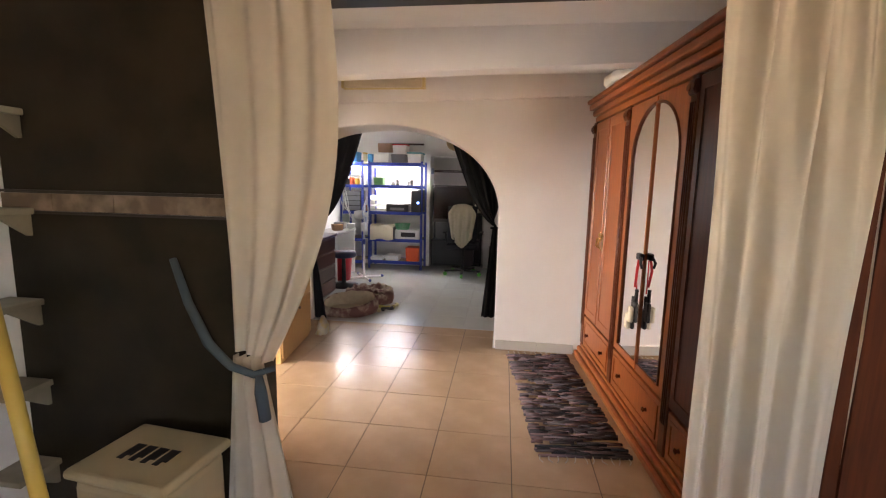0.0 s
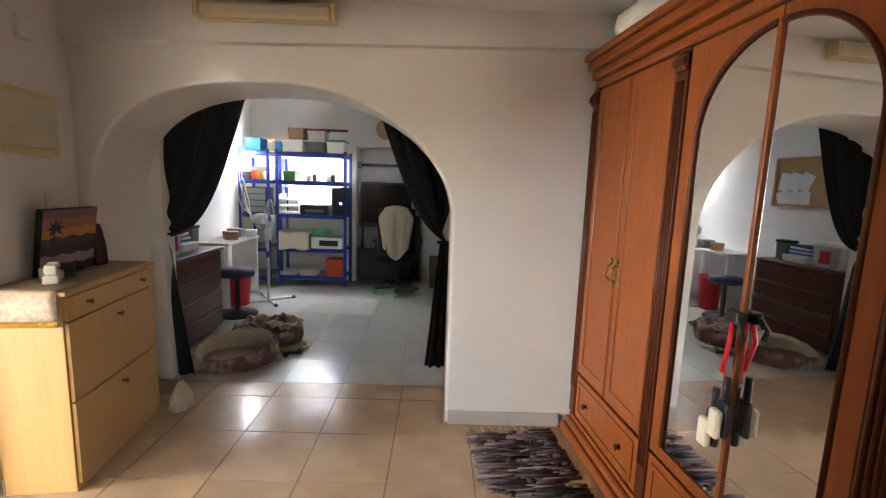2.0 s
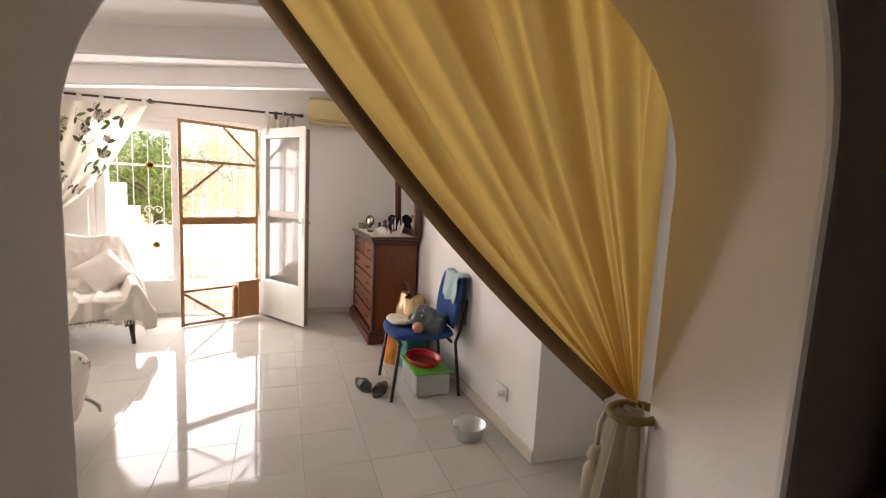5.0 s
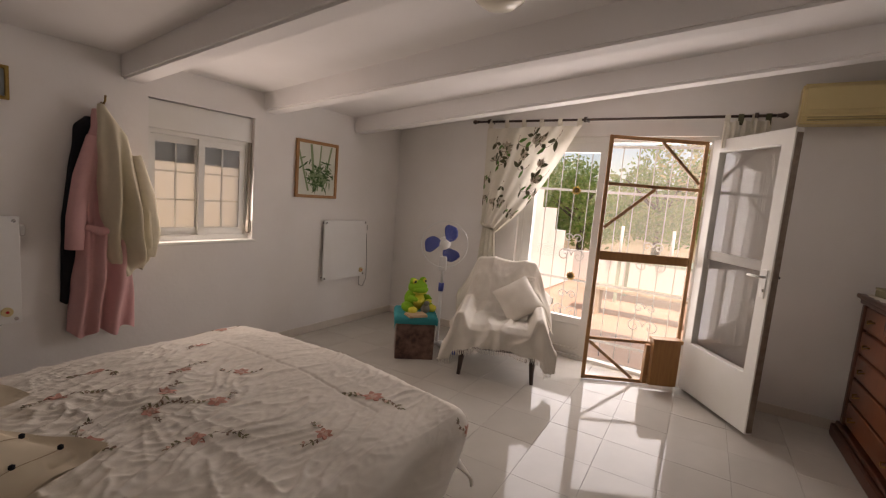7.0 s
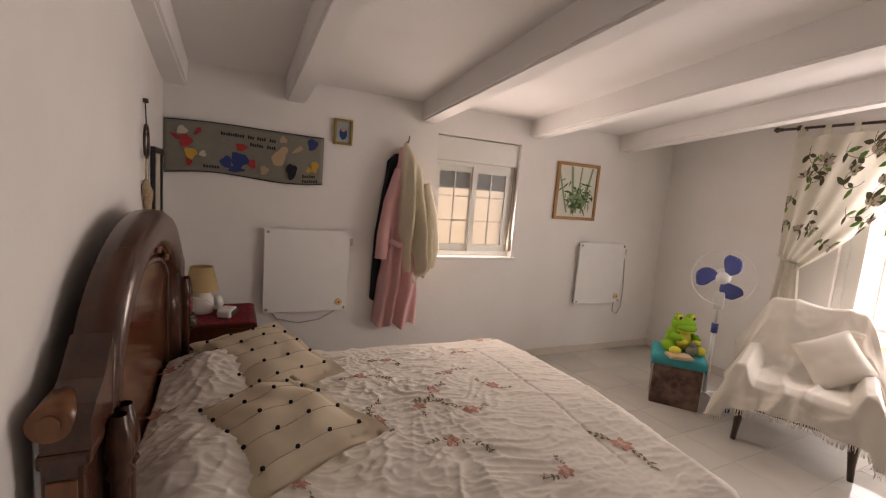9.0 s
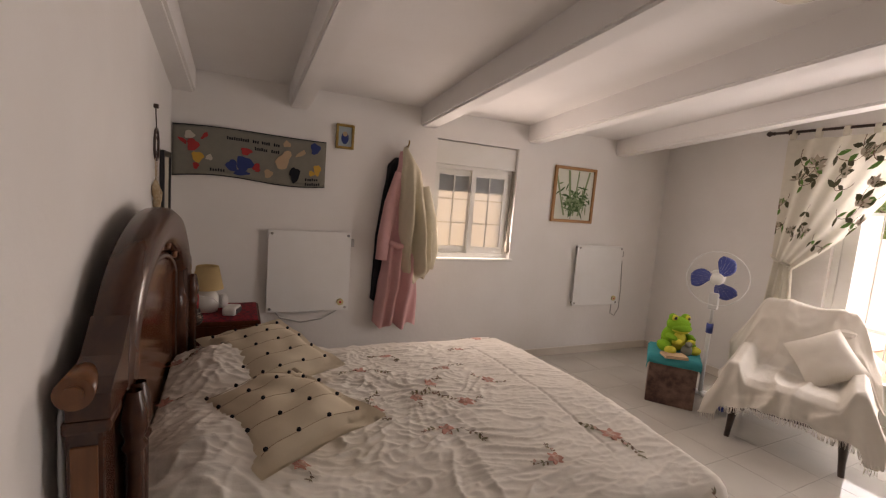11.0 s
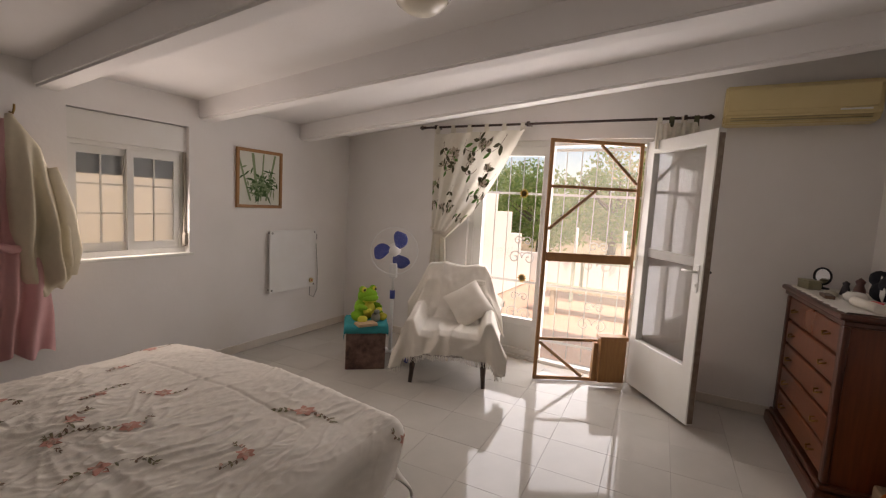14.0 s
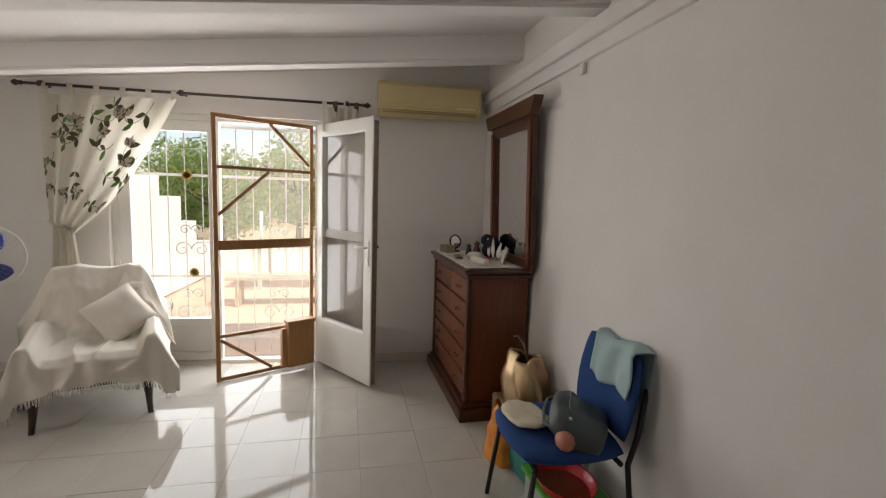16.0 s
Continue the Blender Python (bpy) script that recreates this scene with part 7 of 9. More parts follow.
# yellow cloth on the floor by the cabinet
bm = bmesh.new()
def rag(u, v):
    a = u * 2 * math.pi
    p = Vector((math.cos(a), math.sin(a), v * 2 + 4))
    r = (1 - v ** 2 * 0.8) * (1 + 0.35 * noise.noise(p * 1.8))
    return (0.055 * r * math.cos(a), 0.09 * r * math.sin(a), 0.17 * v)
sheet(bm, 28, 10, rag, wrap=True)
tagged(part("cleaning_bag", bm, material("yellow_print_bag", (0.60, 0.46, 0.10), 0.5, second=(0.5, 0.48, 0.38), scale=20, mix=0.8), m=pose(-0.72, 4.80, 0), smooth=True), "crumpled yellow plastic bag on the floor", "bag")
# electric panel, switch, junction box
ep = thing("electric_panel", pose(hall_x(4.30) - 0.004, 4.30, 1.53, 0, 0, 9.6), "flat cream electric panel cover on the wall", "electric panel")
bm = bmesh.new()
rects(bm, -0.225, 0.225, -0.01, 0.29, [(-0.19, 0.19, 0.02, 0.265)], 0, 0.022, "x")
part("frame", bm, CREAM_PLASTIC, ep)
bm = bmesh.new()
box(bm, 0.002, 0.036, -0.187, 0.20, 0.022, 0.262, 0.004)
part("cover", bm, plain("pale_cream_cover", (0.66, 0.60, 0.45), 0.5), ep)
sw = thing("light_switch", pose(hall_x(4.44) - 0.004, 4.44, 1.26, 0, 0, 9.6), "white light switch above the cabinet", "switch")
bm = bmesh.new()
box(bm, 0, 0.010, -0.04, 0.04, 0, 0.08, 0.003)
part("plate", bm, WHITE_PLASTIC, sw)
bm = bmesh.new()
box(bm, 0.010, 0.016, -0.022, 0.022, 0.018, 0.062, 0.003)
part("rocker", bm, WHITE_PLASTIC, sw)
bm = bmesh.new()
box(bm, 0, 0.03, -0.05, 0.05, 0, 0.10, 0.005)
tagged(part("junction_box", bm, PLASTER, m=pose(hall_x(4.35) - 0.004, 4.35, 2.05, 0, 0, 9.6)), "painted junction box high on the wall", "box")
# strip lamp on the lintel
sl = thing("strip_lamp", pose(-0.05, 4.615, 2.235), "aged cream strip lamp above the arch, switched off", "lamp")
bm = bmesh.new()
box(bm, -0.355, 0.355, -0.03, 0.0, 0.01, 0.10, 0.004)
part("back_plate", bm, CREAM_PLASTIC, sl)
bm = bmesh.new()
box(bm, -0.335, 0.335, -0.075, -0.031, 0.015, 0.09, 0.02, 3)
part("diffuser", bm, plain("aged_diffuser", (0.68, 0.58, 0.42), 0.3), sl, "yellowed plastic diffuser")
for x in (-0.347, 0.347):
    bm = bmesh.new()
    box(bm, x - 0.011, x + 0.011, -0.078, -0.03, 0.012, 0.094, 0.006)
    part("end_cap", bm, CREAM_PLASTIC, sl)
# skirting
for k, x0 in enumerate((0.96, 1.33)):
    bm = bmesh.new()
    box(bm, x0, min(x0 + 0.368, 1.64), 4.668, 4.68, 0, 0.085, 0.003)
    structure("baseboard", bm, WHITE_TILE, "cream marbled tile skirting", "baseboard")
bm = bmesh.new()
box(bm, 0.938, 0.95, 4.68, 5.18, 0, 0.085, 0.003)
structure("baseboard", bm, WHITE_TILE, "cream marbled tile skirting", "baseboard")
bm = bmesh.new()
box(bm, 0, 0.012, 0.02, 0.74, 0, 0.08, 0.003)
o = structure("baseboard", bm, WHITE_TILE, "cream marbled tile skirting", "baseboard")
o.matrix_world = pose(hall_x(3.94), 3.94, 0, 0, 0, 9.6)

# ---- black curtains behind the arch ----
def arch_curtain(label, tops, tie, tail_w, mirror, z_end):
    t_ = thing("black_curtain", pose(0, 5.20, 0), label, "curtain", "black curtains in the arch")
    (a0, z0), (a1, z1) = tops
    def fn(u, v):
        a, o, z = swag(u, v, (a0, z0), (a1, z1), tie, 0.42, 0.022, 5, 2.0, 0.10)
        z += 0.10 * math.sin(math.pi * u) * (1 - v)
        return (a, 0.03 + o, z)
    bm = bmesh.new()
    sheet(bm, 60, 34, fn)
    part("cloth", bm, BLACK_CURTAIN, t_)
    bm = bmesh.new()
    sheet(bm, 30, 20, lambda u, v: (tie[0] + (u - 0.5) * (0.09 + tail_w * v) + mirror * 0.05 * v, 0.04 + 0.022 * math.sin(u * 17), tie[1] - (tie[1] - z_end) * v))
    part("tail", bm, BLACK_CURTAIN, t_)
    bm = bmesh.new()
    tube(bm, [(tie[0] + 0.06 * math.cos(a), 0.045 + 0.04 * math.sin(a), tie[1]) for a in [k * 0.5 for k in range(13)]], 0.010, 6, True)
    part("tie_band", bm, BLACK_CURTAIN, t_)
arch_curtain("black curtain tied back at one side of the arch", ((-1.15, 1.58), (-0.45, 1.97)), (-1.05, 1.04), 0.2, 1, 0.01)
arch_curtain("black curtain tied back beside the bare wall", ((0.99, 1.45), (0.46, 1.88)), (0.93, 1.04), 0.07, -1, 0.12)

# ---- start room: curtains, wood, hamper, shelves ----
def door_curtain(name, tops, tie, tail, label, straight=False):
    t_ = thing(name, pose(0, 2.15, 0), label, "curtain", "cream doorway curtains")
    bm = bmesh.new()
    if straight:
        (a0, a1), z0 = tops, 2.05
        sheet(bm, 140, 40, lambda u, v: (a0 + (a1 - a0) * u + 0.02 * v, 0.012 + 0.034 * math.sin(u * 21 + 5 * noise.noise(Vector((u * 3, v * 0.7, 2)))) + 0.016 * noise.noise(Vector((u * 16, v * 1.3, 5))) + 0.010 * math.sin(u * 47 + 3 * noise.noise(Vector((u * 2, v * 1.5, 8)))), z0 - 2.0 * v))
        part("cloth", bm, CREAM_CURTAIN, t_)
    else:
        (a0, z0), (a1, z1) = tops
        def fn(u, v):
            a, o, z = swag(u, v, (a0, z0), (a1, z1), tie, 0.0, 0.03, 4, 0.4, 0.10)
            a += 0.13 * math.sin(math.pi * min(1, v * 0.92)) * u
            return (a, 0.0 + o, z)
        sheet(bm, 80, 50, fn)
        part("cloth", bm, CREAM_CURTAIN, t_)
        bm = bmesh.new()
        sheet(bm, 36, 20, lambda u, v: (tie[0] + (u - 0.5) * (0.10 + 0.26 * v) + 0.05 * v, 0.012 + 0.025 * math.sin(u * 22 + v), tie[1] - (tie[1] - 0.03) * v))
        part("tail", bm, CREAM_CURTAIN, t_)
        bm = bmesh.new()
        tube(bm, [(-0.11, -0.02, 1.20), (-0.04, -0.05, 1.06), (0.04, -0.07, 0.93), (0.12, -0.075, 0.86), (0.19, -0.06, 0.83), (0.24, -0.02, 0.84)], [0.012, 0.014, 0.016, 0.014, 0.013, 0.01], 8)
        tube(bm, [(0.21, -0.065, 0.83), (0.22, -0.075, 0.78), (0.23, -0.07, 0.68)], [0.012, 0.02, 0.02], 8)
        part("tie_band", bm, plain("dark_blue_grey_tie", (0.05, 0.07, 0.08), 0.8), t_, "dark grey-blue tie band")
    return t_
door_curtain("doorway_curtain", ((0.02, 2.05), (0.44, 2.05)), (0.12, 0.86), None, "cream curtain tied back with a dark band")
door_curtain("doorway_curtain", (1.56, 2.02), None, None, "long cream curtain hanging straight in the doorway", True)
bm = bmesh.new()
tube(bm, [(-0.05, 2.15, 2.07), (2.15, 2.15, 2.07)], 0.012, 8)
tagged(part("curtain_pole", bm, WHITE_PAINT), "thin white pole over the doorway", "curtain rod")
# tall wooden cupboard past the doorway with a coat on its side
tc = thing("wooden_cupboard", pose(-0.16, 2.86, 0), "plain reddish-brown wooden cupboard by the hall wall", "cupboard")
bm = bmesh.new()
box(bm, -0.70, 0.0, -0.48, -0.0, 0.05, 1.40, 0.006)
part("body", bm, WARD_DARK_SHADE, tc)
bm = bmesh.new()
box(bm, -0.71, 0.015, -0.49, 0.015, 1.401, 1.425, 0.006)
part("top", bm, WARD_DARK_SHADE, tc)
bm = bmesh.new()
box(bm, -0.69, -0.01, -0.46, -0.02, 0.0, 0.05)
part("plinth", bm, WARD_DARK_SHADE, tc)
for k in (0, 1):
    bm = bmesh.new()
    box(bm, -0.69 + 0.345 * k, -0.355 + 0.345 * k, 0.001, 0.018, 0.08, 1.38, 0.004)
    part("door", bm, WARD_DARK_SHADE, tc)
bm = bmesh.new()
def coat(u, v):
    a = u * 2 * math.pi
    return (0.025 + 0.022 * math.sin(a) * (0.6 + 0.4 * v), -0.10 + (0.05 + 0.06 * v) * math.cos(a) + 0.012 * math.sin(a * 3 + v * 5), 1.36 - 0.60 * v)
sheet(bm, 24, 20, coat, wrap=True)
tagged(part("coat", bm, BLACK_CLOTH, m=pose(-0.16, 2.86, 0)), "dark coat hung on the cupboard's side", "coat")
# wooden door leaf folded back beside the straight curtain
dl = tagged(thing("door_3", pose(1.99, 2.21, 0), "reddish-brown wooden door leaf folded back beside the doorway", "door"), kind="structure")
bm = bmesh.new()
box(bm, 0, 0.31, -0.03, 0.005, 0.01, 2.05, 0.004)
part("leaf", bm, WARD_DARK_SHADE, dl)
bm = bmesh.new()
rects(bm, 0.04, 0.29, 0.2, 1.9, [(0.06, 0.27, 0.22, 1.88)], -0.040, -0.03, "y")
part("leaf_moulding", bm, WARD_DARK_SHADE, dl)
# tile border on the dark wall
bo = tagged(thing("trim_border", pose(0, 2.215, 1.33), "patterned tile border on the dark wall", "trim"), kind="structure")
BORD = material("fruit_border_tile", (0.30, 0.22, 0.16), 0.3, second=(0.12, 0.08, 0.05), scale=12, detail=6, mix=0.9, rand=0.1)
for k in range(5):
    bm = bmesh.new()
    box(bm, -1.14 + 0.25 * k, -0.892 + 0.25 * k, -0.008, 0.004, 0.012, 0.075, 0.001)
    part("tile", bm, BORD, bo)
for z in (0.0, 0.077):
    bm = bmesh.new()
    box(bm, -1.14, 0.11, -0.010, 0.004, z, z + 0.010)
    part("edging", bm, plain("dark_edging", (0.03, 0.02, 0.015), 0.4), bo)
hp = thing("hamper", pose(-0.10, 1.97, 0, 0, 0, -6), "beige plastic laundry hamper with slots in the lid", "hamper")
bm = bmesh.new()
box(bm, -0.17, 0.17, -0.13, 0.13, 0.0, 0.56, 0.03, 3)
part("basket", bm, plain("beige_plastic", (0.38, 0.30, 0.18), 0.5), hp)
bm = bmesh.new()
box(bm, -0.185, 0.185, -0.145, 0.145, 0.561, 0.595, 0.015, 3)
lid = part("lid", bm, plain("beige_plastic_lid", (0.40, 0.32, 0.19), 0.5), hp)
bm = bmesh.new()
for k in range(4):
    box(bm, -0.085 + 0.045 * k, -0.05 + 0.045 * k, -0.03, 0.03, 0.594, 0.5965)
    box(bm, -0.085 + 0.045 * k, -0.065 + 0.045 * k, -0.05, 0.01, 0.5945, 0.5968)
part("slots", bm, BLACK, lid)
# pale boards in an unlit corner: the shade is mixed into their colour
SHELF_BOARD = material("shaded_cream_board", (0.30, 0.26, 0.19), 0.6, second=(0.20, 0.17, 0.12), scale=7, mix=0.7)
sh = thing("corner_shelf", pose(-0.88, 2.02, 0), "white corner shelf unit with thin boards", "shelf")
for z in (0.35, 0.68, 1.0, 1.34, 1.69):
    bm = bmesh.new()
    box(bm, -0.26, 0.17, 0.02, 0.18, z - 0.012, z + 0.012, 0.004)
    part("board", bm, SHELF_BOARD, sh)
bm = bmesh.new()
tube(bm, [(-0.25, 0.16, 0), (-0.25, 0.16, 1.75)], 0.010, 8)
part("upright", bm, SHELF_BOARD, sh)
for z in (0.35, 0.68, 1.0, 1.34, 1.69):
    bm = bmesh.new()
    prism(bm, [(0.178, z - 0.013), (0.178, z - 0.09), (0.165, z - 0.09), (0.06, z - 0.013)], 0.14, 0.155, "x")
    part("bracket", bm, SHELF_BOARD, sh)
bt2 = thing("broom", pose(-0.42, 1.75, 0), "yellow broom leaning by the hamper", "broom")
bm = bmesh.new()
tube(bm, [(0.23, 0, 0.10), (0.0, 0.05, 1.22)], 0.020, 10)
part("handle", bm, plain("yellow_handle", (0.55, 0.38, 0.08), 0.5), bt2)
bm = bmesh.new()
prism(bm, [(0.12, 0.0), (0.34, 0.0), (0.25, 0.14), (0.17, 0.14)], -0.03, 0.03)
part("bristles", bm, plain("straw_bristle", (0.50, 0.36, 0.13), 0.9), bt2)

# ---- work room: blue racks ----
def rack(x0, x1, y0, y1, shelves, label):
    r = thing("metal_rack", pose(0, 0, 0), label, "rack", "blue metal racks")
    for x in (x0, x1):
        for y in (y0, y1):
            bm = bmesh.new()
            box(bm, x - 0.02, x + 0.02, y - 0.002, y + 0.002, 0, shelves[-1] + 0.03)
            box(bm, x - 0.002, x + 0.002, y - 0.02, y + 0.02, 0, shelves[-1] + 0.03)
            part("post", bm, BLUE_STEEL, r)
    for z in shelves:
        bm = bmesh.new()
        box(bm, x0 + 0.004, x1 - 0.004, y0 + 0.004, y1 - 0.004, z - 0.006, z)
        s = part("board", bm, plain("chipboard", (0.34, 0.28, 0.2), 0.8), r)
        for y in (y0, y1):
            bm = bmesh.new()
            box(bm, x0 + 0.02, x1 - 0.02, y - 0.006, y + 0.006, z - 0.05, z + 0.004, 0.002)
            part("beam", bm, BLUE_STEEL, s)
    return r
SH = [0.14, 0.52, 0.98, 1.42, 1.79]
rack(-1.27, -0.37, 8.12, 8.50, SH, "blue steel rack crowded with boxes, a printer and lit shelves")
rack(-1.73, -1.36, 8.05, 8.50, SH, "narrow blue steel rack in the corner, half hidden by the fan")
LED = emitter("led_strip", (0.75, 0.87, 1.0), 4)
for nm, x0, x1, y, z in (("led_strip", -1.18, -0.46, 8.20, 1.725), ("led_strip", -1.68, -1.45, 8.2, 1.725), ("led_strip", -1.18, -0.46, 8.22, 1.355)):
    bm = bmesh.new()
    box(bm, x0, x1, y - 0.008, y + 0.008, z - 0.008, z)
    tagged(part(nm, bm, LED), "thin white LED strip under a rack shelf", "lamp")
area("rack_light", (-0.82, 8.20, 1.71), (-0.82, 8.30, 1.0), 0.7, 0.03, 0.26, (0.78, 0.88, 1))
area("rack_light_low", (-0.82, 8.22, 1.34), (-0.82, 8.32, 0.7), 0.7, 0.03, 0.20, (0.78, 0.88, 1))
bm = bmesh.new()
bmesh.ops.create_icosphere(bm, subdivisions=2, radius=0.022, matrix=pose(-1.62, 7.98, 1.74))
tagged(part("clip_lamp", bm, emitter("lamp_bulb", (0.85, 0.93, 1.0), 25)), "small bright clip-on lamp on the rack", "lamp")
bulb("clip_lamp_light", (-1.62, 7.93, 1.74), 0.11, (0.82, 0.92, 1))


def crate(name, x, y, z, sx, sy, sz, mat_, label, lidm=None, cat="box", rz=0):
    t_ = thing(name, pose(x, y, z + 0.001, 0, 0, rz), label, cat)
    bm = bmesh.new()
    h = sz * (0.86 if lidm else 1)
    vs = box(bm, -sx / 2, sx / 2, -sy / 2, sy / 2, 0, h, min(0.012, sz * 0.1))
    for v in vs:
        k = 0.90 + 0.10 * v.co.z / h
        v.co.x *= k
        v.co.y *= k
    part("body", bm, mat_, t_)
    if lidm:
        bm = bmesh.new()
        box(bm, -sx / 2 - 0.005, sx / 2 + 0.005, -sy / 2 - 0.005, sy / 2 + 0.005, h + 0.001, sz, 0.005)
        part("lid", bm, lidm, t_)
    return t_
GREY_P, ORANGE_P, TEAL_P = plain("grey_plastic", (0.16, 0.16, 0.17), 0.4), plain("orange_plastic", (0.75, 0.10, 0.03), 0.4), plain("teal_lid", (0.02, 0.28, 0.30), 0.4)
CYAN, CARD, DKGREEN = plain("bright_blue_bag", (0.02, 0.25, 0.60), 0.5), plain("brown_card_box", (0.36, 0.20, 0.12), 0.8), plain("dark_green_plastic", (0.05, 0.18, 0.05), 0.4)
PALE_GREEN = plain("mint_plastic", (0.15, 0.55, 0.30), 0.4)
T = 1.795
crate("storage_box", -1.06, 8.27, T, 0.27, 0.30, 0.16, WHITE_PLASTIC, "white lidded storage box on the rack", WHITE_PLASTIC)
crate("storage_box", -0.77, 8.27, T, 0.26, 0.30, 0.16, GREY_P, "smoky grey storage box on the rack", WHITE_PLASTIC)
crate("storage_box", -0.50, 8.27, T, 0.24, 0.30, 0.17, WHITE_PLASTIC, "white storage box with a teal lid", TEAL_P)
crate("organiser_box", -1.02, 8.27, T + 0.163, 0.22, 0.25, 0.15, CARD, "reddish brown parts organiser box")
crate("carton", -0.76, 8.27, T + 0.163, 0.24, 0.22, 0.14, WHITE_PLASTIC, "white carton with a red rim on top of the rack", DARK_RED)
crate("tool_bag", -1.58, 8.24, T, 0.22, 0.25, 0.17, CYAN, "bright blue cool bag on the corner rack", None, "bag")
crate("spray_bottle", -1.36, 8.20, T, 0.06, 0.06, 0.16, plain("cream_bottle", (0.55, 0.52, 0.35), 0.5), "cream bottle on the rack", YELLOW, "bottle")
crate("spray_bottle", -1.27, 8.22, T, 0.09, 0.08, 0.14, CYAN, "blue bottle on the rack", None, "bottle")
bm = bmesh.new()
box(bm, -0.33, 0.33, -0.02, 0.02, 0, 0.03, 0.004)
tagged(part("wood_batten", bm, DARK_WOOD, m=pose(-0.72, 8.40, T + 0.305)), "dark wooden batten lying across the boxes", "batten")
# shelf two
z = SH[3]
crate("parts_box", -1.13, 8.28, z, 0.17, 0.2, 0.13, DKGREEN, "dark green parts box")
for k in range(9):
    crate("small_part", -0.95 + 0.065 * k, 8.24 + 0.03 * (k % 3), z, 0.05, 0.06, 0.05 + 0.022 * ((k * 5) % 4), (WHITE_PLASTIC, GREY_P, BLACK, WHITE_PLASTIC)[k % 4], "small workshop part on the lit shelf", None, "part")
bm = bmesh.new()
tube(bm, [(0, 0, 0), (0.03, 0, 0.12), (-0.05, -0.04, 0.22), (0.05, -0.06, 0.26)], 0.006, 6)
tube(bm, [(0.08, 0, 0), (0.0, 0, 0.10), (0.05, -0.02, 0.2)], 0.005, 6)
lathe(bm, [(0, 0.03), (0.05, 0.0), (0.045, 0.0), (0, 0.02)], (0.05, -0.06, 0.25), 14)
tagged(part("work_lamp_arm", bm, GREY_P, m=pose(-0.93, 8.3, z)), "jointed grey work lamp on the shelf", "lamp")
for k, (mt, w_) in enumerate(((BLACK, 0.12), (ORANGE_P, 0.06), (YELLOW, 0.05), (WHITE_PLASTIC, 0.07))):
    crate("tool_box", -1.66 + 0.09 * k, 8.16, z, w_, 0.14, 0.10 + 0.02 * (k % 2), mt, "small tool box on the corner rack")
crate("small_carton", -1.55, 8.30, z + 0.001, 0.22, 0.1, 0.17, GREY_P, "grey carton behind the tools")
# shelf three: drawers, printer, tower
z = SH[2]
dx = thing("drawer_tower", pose(-1.55, 8.22, z + 0.001), "black tower of clear plastic drawers", "drawers")
bm = bmesh.new()
box(bm, -0.15, 0.15, -0.13, 0.13, 0, 0.34, 0.006)
part("frame", bm, BLACK, dx)
for k in range(4):
    bm = bmesh.new()
    box(bm, -0.135, 0.135, -0.14, -0.128, 0.012 + 0.082 * k, 0.082 + 0.082 * k, 0.004)
    part("drawer", bm, plain("smoky_drawer", (0.20, 0.21, 0.22), 0.3), dx)
lt = thing("letter_tray", pose(-1.12, 8.26, z + 0.001), "stack of white letter trays", "trays")
for k in range(3):
    bm = bmesh.new()
    box(bm, -0.13, 0.13, -0.14, 0.14, 0.09 * k, 0.09 * k + 0.022, 0.004)
    box(bm, -0.13, -0.12, -0.14, 0.14, 0.09 * k + 0.022, 0.09 * k + 0.08)
    box(bm, 0.12, 0.13, -0.14, 0.14, 0.09 * k + 0.022, 0.09 * k + 0.08)
    part("tray", bm, WHITE_PLASTIC, lt)
pr = thing("printer", pose(-0.78, 8.26, z + 0.001), "black inkjet printer with a sheet of white paper", "printer")
bm = bmesh.new()
box(bm, -0.19, 0.19, -0.15, 0.15, 0, 0.13, 0.012)
part("body", bm, BLACK, pr)
bm = bmesh.new()
box(bm, -0.10, 0.10, 0, 0.004, 0, 0.17, 0.001, m=pose(-0.02, 0.05, 0.12, -18))
part("paper", bm, plain("white_paper", (0.85, 0.86, 0.88), 0.8), pr)
bm = bmesh.new()
box(bm, -0.12, 0.12, -0.156, -0.149, 0.03, 0.07, 0.003)
part("tray", bm, GREY_P, pr)
pt = thing("computer_tower", pose(-0.46, 8.28, z + 0.001), "black computer tower with a blue light", "computer")
bm = bmesh.new()
box(bm, -0.085, 0.085, -0.17, 0.17, 0, 0.37, 0.008)
part("case", bm, BLACK, pt)
bm = bmesh.new()
tube(bm, [(0.03, -0.172, 0.16), (0.03, -0.176, 0.16)], 0.007, 8)
part("light", bm, emitter("blue_led", (0.05, 0.2, 1.0), 15), pt)
crate("orange_tin", -1.36, 8.2, z, 0.11, 0.12, 0.10, plain("rust_tin", (0.35, 0.10, 0.03), 0.5), "rust coloured tin on the rack")
# shelf four
z = SH[1]
bm = bmesh.new()
def twl(u, v):
    s = v * 0.5
    y = 8.36 - min(s, 0.27)
    zz = z + 0.22 - max(0, s - 0.27)
    return (-1.24 + 0.40 * u, y - (0.02 if s > 0.27 else 0), zz + 0.012 * math.sin(u * 9 + v * 4))
sheet(bm, 20, 20, twl)
tagged(solid(part("towel", bm, CREAM_TOWEL), 0.012, 0), "cream towel spread over a box on the rack", "towel")
crate("covered_box", -1.04, 8.30, z, 0.38, 0.28, 0.20, GREY_P, "grey box beneath a towel")
bk_ = thing("basket", pose(-0.70, 8.18, z + 0.162), "mint green plastic basket with slots", "basket")
bm = bmesh.new()
